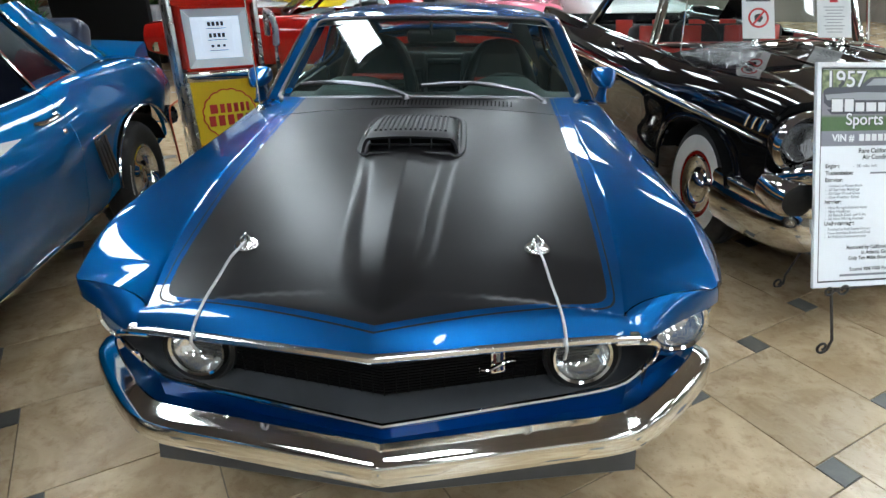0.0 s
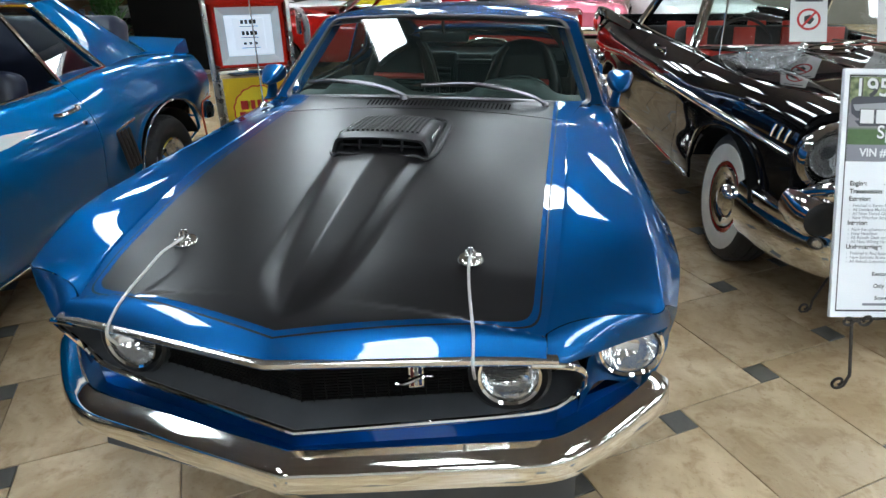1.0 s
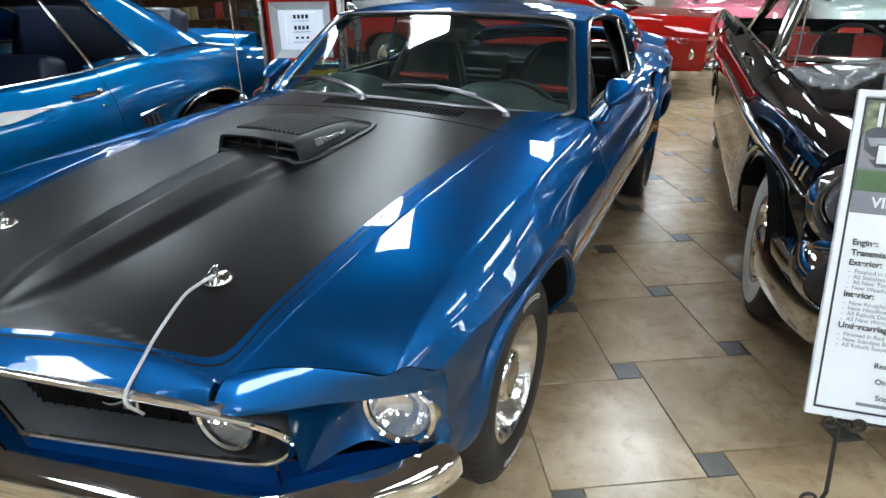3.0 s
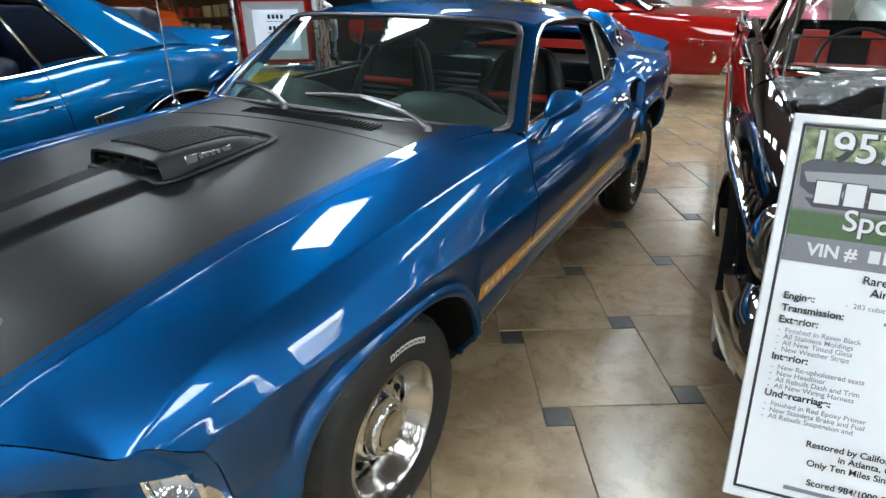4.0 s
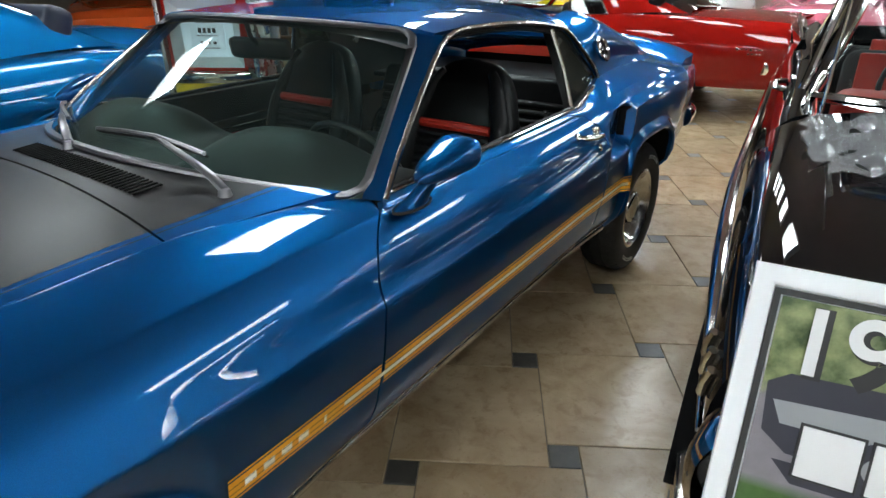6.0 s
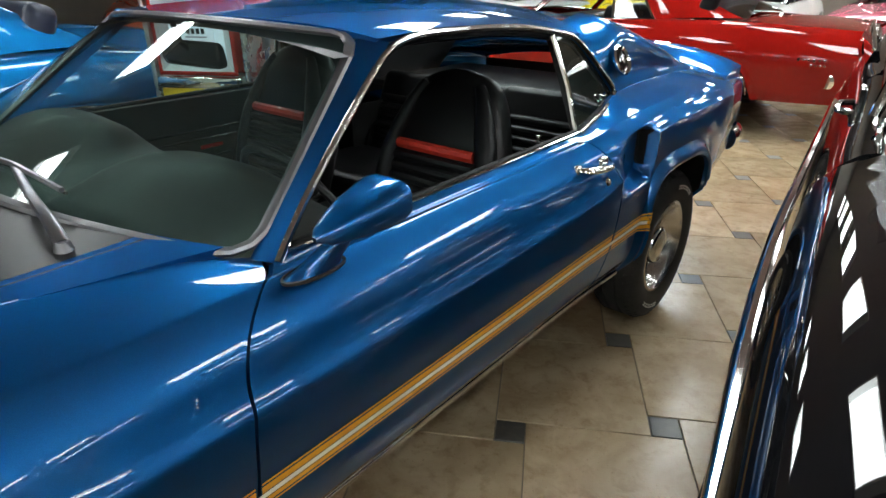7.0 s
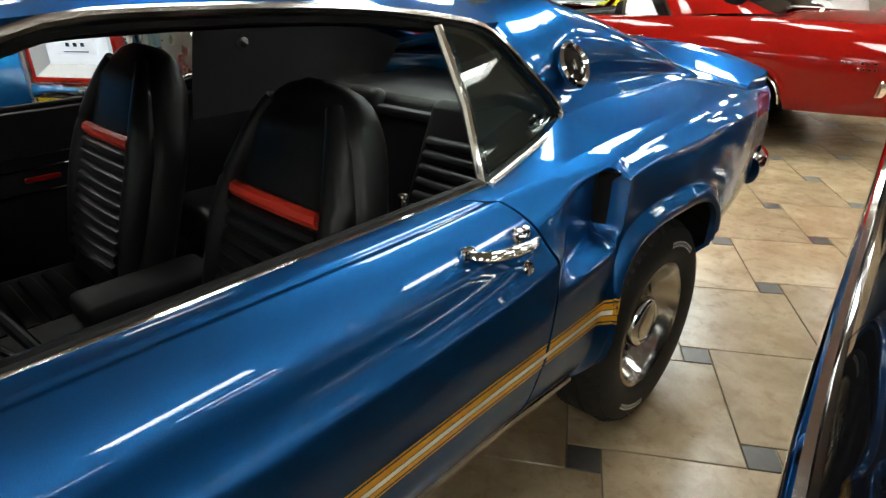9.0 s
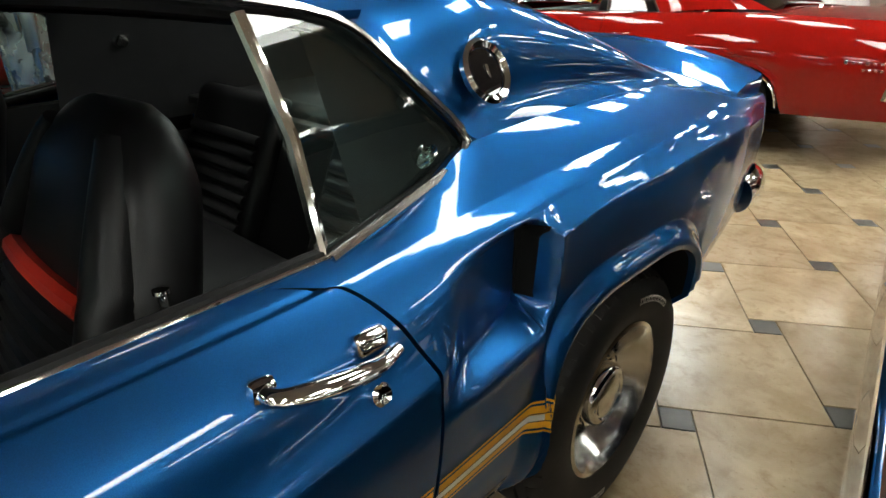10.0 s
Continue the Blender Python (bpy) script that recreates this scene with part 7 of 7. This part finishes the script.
part("side_trim", box_bm((0.03, 0.42, 1.40), (0.262, 0.21, 0.67), 0.008, 2), pump_grey, pump)
rows = []
for v, inset, y in ((0, 0.0, -0.012), (1, 0.012, -0.016), (2, 0.02, -0.012), (3, 0.075, 0.03)):
    w, h0, h1 = 0.220 - inset, 0.872 + inset, 1.268 - inset
    rows.append([(-w, y, h0), (w, y, h0), (w, y, h1), (-w, y, h1)])
bz = grid_bm(rows[2:], close_u=True)
part("face_bezel", bz, pump_white, pump, "white bevelled face surround", smooth=False)
part("head_top", box_bm((0.50, 0.06, 0.25), (0, 0.03, 1.393), 0.01, 2), pump_red, pump)
part("face_frame", grid_bm(rows[:3], close_u=True), pump_red, pump, smooth=False)
dial_glow = glowing("lit_dial", (0.78, 0.88, 1.0), 0.40)
part("dial", box_bm((0.31, 0.006, 0.26), (0, 0.030, 1.07), 0), dial_glow, pump, "softly lit dial", smooth=False)
part("dial_plate", box_bm((0.20, 0.006, 0.20), (0, 0.024, 1.08), 0.003, 1), dial_glow, pump, smooth=False)
for z, n in ((1.155, 4), (1.085, 4), (1.020, 3)):
    for k in range(n):
        part("number_window", box_bm((0.018, 0.004, 0.026 if n == 4 else 0.016), ((k - (n - 1) / 2) * (0.027 if n == 4 else 0.036), 0.020, z), 0.001, 1), ink, pump, smooth=False)
    part("dial_line", box_bm((0.12, 0.004, 0.005), (0, 0.020, z - 0.028), 0), grey_ink, pump, smooth=False)
part("shelf", box_bm((0.47, 0.03, 0.06), (0, -0.01, 0.835), 0.008, 2), chrome, pump)
yellow = mottled("yellow_enamel", (0.72, 0.47, 0.015), (0.77, 0.52, 0.02), 4, 0.3)
bright_yellow = mottled("bright_yellow_enamel", (0.82, 0.62, 0.03), (0.85, 0.66, 0.04), 4, 0.3)
part("yellow_panel", box_bm((0.44, 0.012, 0.46), (0.0, -0.012, 0.575), 0.003, 1), yellow, pump, "yellow enamel panel with a scalloped badge")
for rr, mt, yy in ((0.172, red_ink, -0.0195), (0.163, bright_yellow, -0.0215)):
    b = bmesh.new()
    ring = []
    for k in range(96):
        a = 2 * math.pi * k / 96
        r0 = rr * (1 + 0.045 * abs(math.sin(a * 8)))
        ring.append(b.verts.new((r0 * math.cos(a), yy, 0.585 + r0 * 0.95 * math.sin(a))))
    b.faces.new(ring)
    part("scalloped_badge", b, mt, pump, smooth=False)
for z, ws_, h in ((0.625, (0.06, 0.036, 0.036, 0.036, 0.03, 0.024), 0.06), (0.545, (0.052, 0.052, 0.052, 0.052, 0.052), 0.07)):
    x = -sum(ws_) / 2 - 0.008 * (len(ws_) - 1) / 2
    for k, w in enumerate(ws_):
        part("badge_bar", box_bm((w * 0.8, 0.003, h * (1 if k == 0 or h > 0.055 else 0.7)), (x + w / 2, -0.0235, z), 0.002, 1), red_ink, pump, smooth=False)
        x += w + 0.008
part("nozzle", join(tube_bm(curve3([(0.32, 0.05, 1.22), (0.36, 0.03, 1.20), (0.38, 0.02, 1.10), (0.375, 0.02, 1.00)], 12), 0.022, 10), tube_bm([(0.375, 0.02, 1.02), (0.37, 0.02, 0.90)], 0.011, 8), box_bm((0.03, 0.07, 0.16), (0.335, 0.06, 1.14), 0.01, 2)), pump_grey, pump, "steel filler nozzle")
part("hose", tube_bm(curve3([(0.31, 0.2, 0.75), (0.36, 0.22, 0.45), (0.40, 0.18, 0.30), (0.39, 0.08, 0.60), (0.375, 0.03, 0.92)], 30), 0.014, 8), rubber, pump)
part("cord", tube_bm(curve3([(-0.31, 0.0, 0.70), (-0.37, -0.02, 0.66), (-0.375, -0.05, 0.40), (-0.34, -0.12, 0.02)], 24), 0.006, 6), principled("orange_cord", (0.45, 0.07, 0.012), 0.5), pump, "orange power cord")
pump.matrix_world = pose(-1.43, 3.00, 0, 0, 0, 31)

# ---- the far hall: more cars, shelves, a black partition ----
far_specs = (("yellow", (0.70, 0.50, 0.02), (-3.35, 9.45, 0)), ("white", (0.75, 0.75, 0.73), (-1.2, 9.35, 2)), ("pink", (0.60, 0.16, 0.22), (0.95, 9.5, -2)), ("silver", (0.5, 0.5, 0.5), (-7.6, 10.4, -100)),
             ("white", (0.7, 0.7, 0.68), (3.2, 9.6, 0)), ("teal", (0.10, 0.24, 0.24), (-9.0, 12.8, -90)), ("orange", (0.48, 0.07, 0.012), (-7.0, 5.6, 60)))
for nm, rgb, (x, y, a) in far_specs:
    P = dict(CP)
    P["divider"] = 2.8
    classic_car("parked_car", "glossy %s classic coupe parked further back" % nm.replace("_", " "), pose(x, y, 0, 0, 0, a), car_paint("gloss_%s_paint" % nm, rgb, 0.0), P, dict(r=0.33, style="rally", letters=False), vinyl, "parked classic cars")
shelf_wood = mottled("brown_shelf_wood", (0.16, 0.085, 0.04), (0.22, 0.12, 0.06), 6, 0.5)


def shelf_unit(m, seed):
    rnd = random.Random(seed)
    s = thing("display_shelf", "brown wooden shelf filled with small colourful collectibles", "shelf", "display shelves", m=m)
    for z in (0.08, 0.5, 0.92, 1.34, 1.76):
        part("board", box_bm((1.8, 0.4, 0.03), (0, 0, z), 0.003, 1), shelf_wood, s)
    for x in (-0.9, 0.9):
        part("side_panel", box_bm((0.03, 0.4, 1.8), (x, 0, 0.9), 0.003, 1), shelf_wood, s)
    part("back_panel", box_bm((1.8, 0.02, 1.8), (0, 0.2, 0.9), 0), shelf_wood, s)
    cols = [principled("collectible_paint", rnd.choice(((0.7, 0.7, 0.68), (0.02, 0.02, 0.025), (0.30, 0.30, 0.32), (0.45, 0.05, 0.03), (0.08, 0.12, 0.2), (0.5, 0.42, 0.2))), 0.3) for _ in range(7)]
    for z in (0.095, 0.515, 0.935, 1.355):
        x = -0.82
        while x < 0.78:
            w, h = rnd.uniform(0.06, 0.17), rnd.uniform(0.10, 0.34)
            part("collectible", box_bm((w, 0.16, h), (x + w / 2, rnd.uniform(-0.08, 0.05), z + h / 2), 0.015, 2), rnd.choice(cols), s)
            x += w + rnd.uniform(0.02, 0.08)
    return s


for k in range(5):
    shelf_unit(pose(-10.6 + 2.1 * k, 15.6, 0, 0, 0, 0), 10 + k)
for k in range(5):
    shelf_unit(pose(-10.9 + 1.15 * k, 8.2 + 1.55 * k, 0, 0, 0, 38), 20 + k)
leaf_mat = mottled("plant_leaf", (0.03, 0.10, 0.02), (0.06, 0.18, 0.03), 20, 0.5)
for k, (x, y) in enumerate(((-6.6, 8.6), (-5.2, 9.6), (-7.4, 9.4))):
    rnd = random.Random(50 + k)
    pl = thing("potted_plant", "bushy green potted plant in a dark pot", "plant", "potted plants", m=pose(x, y, 0))
    part("pot", lathe_bm([(0.0, 0.0), (0.14, 0.0), (0.18, 0.30), (0.165, 0.30), (0.15, 0.26), (0, 0.26)], 24), satin_black, pl)
    b = bmesh.new()
    for _ in range(170):
        a, tilt, l = rnd.uniform(0, 6.28), rnd.uniform(0.2, 1.3), rnd.uniform(0.2, 0.5)
        base = Vector((rnd.uniform(-0.1, 0.1), rnd.uniform(-0.1, 0.1), rnd.uniform(0.3, 1.0)))
        d = Vector((math.cos(a) * math.sin(tilt), math.sin(a) * math.sin(tilt), math.cos(tilt)))
        s = d.cross(Vector((0, 0, 1))).normalized() * 0.03
        q = [base, base + d * l * 0.5 + s, base + d * l + Vector((0, 0, -0.08)), base + d * l * 0.5 - s]
        b.faces.new([b.verts.new(v) for v in q])
    part("foliage", b, leaf_mat, pl, smooth=False, fix=False)
door = tagged(part("door_1", box_bm((1.5, 0.12, 2.6), (-5.35, 8.4, 1.3), 0.02), dark_void), "black curtained partition in the hall", "partition", kind="structure")


# ---- floor tiles, piece by piece ----
count = 0
for c, b in spots:
    if (round(c.x, 3), round(c.y, 3)) in near_set and count < 300:
        count += 1
        for nm, me, p in (("tile", big_me, b), ("inset_tile", small_me, c)):
            o = new(nm, me)
            o.parent = floor
            o.matrix_world = Matrix.Translation(p) @ turn
    else:
        for bmx, size, p in ((far_big, BIG, b), (far_small, SMALL, c)):
            h = size / 2 - 0.002
            vs = [bmx.verts.new(p + ex * (h * sx) + ey * (h * sy)) for sx, sy in ((-1, -1), (1, -1), (1, 1), (-1, 1))]
            lo = [bmx.verts.new(v.co + Vector((0, 0, -0.006))) for v in vs]
            bmx.faces.new(vs)
            for k in range(4):
                bmx.faces.new((vs[k], lo[k], lo[(k + 1) % 4], vs[(k + 1) % 4]))
tagged(part("outer_tiles", far_big, travertine, floor, smooth=False, fix=False), kind="stuff")
tagged(part("outer_inset_tiles", far_small, slate, floor, smooth=False, fix=False), kind="stuff")
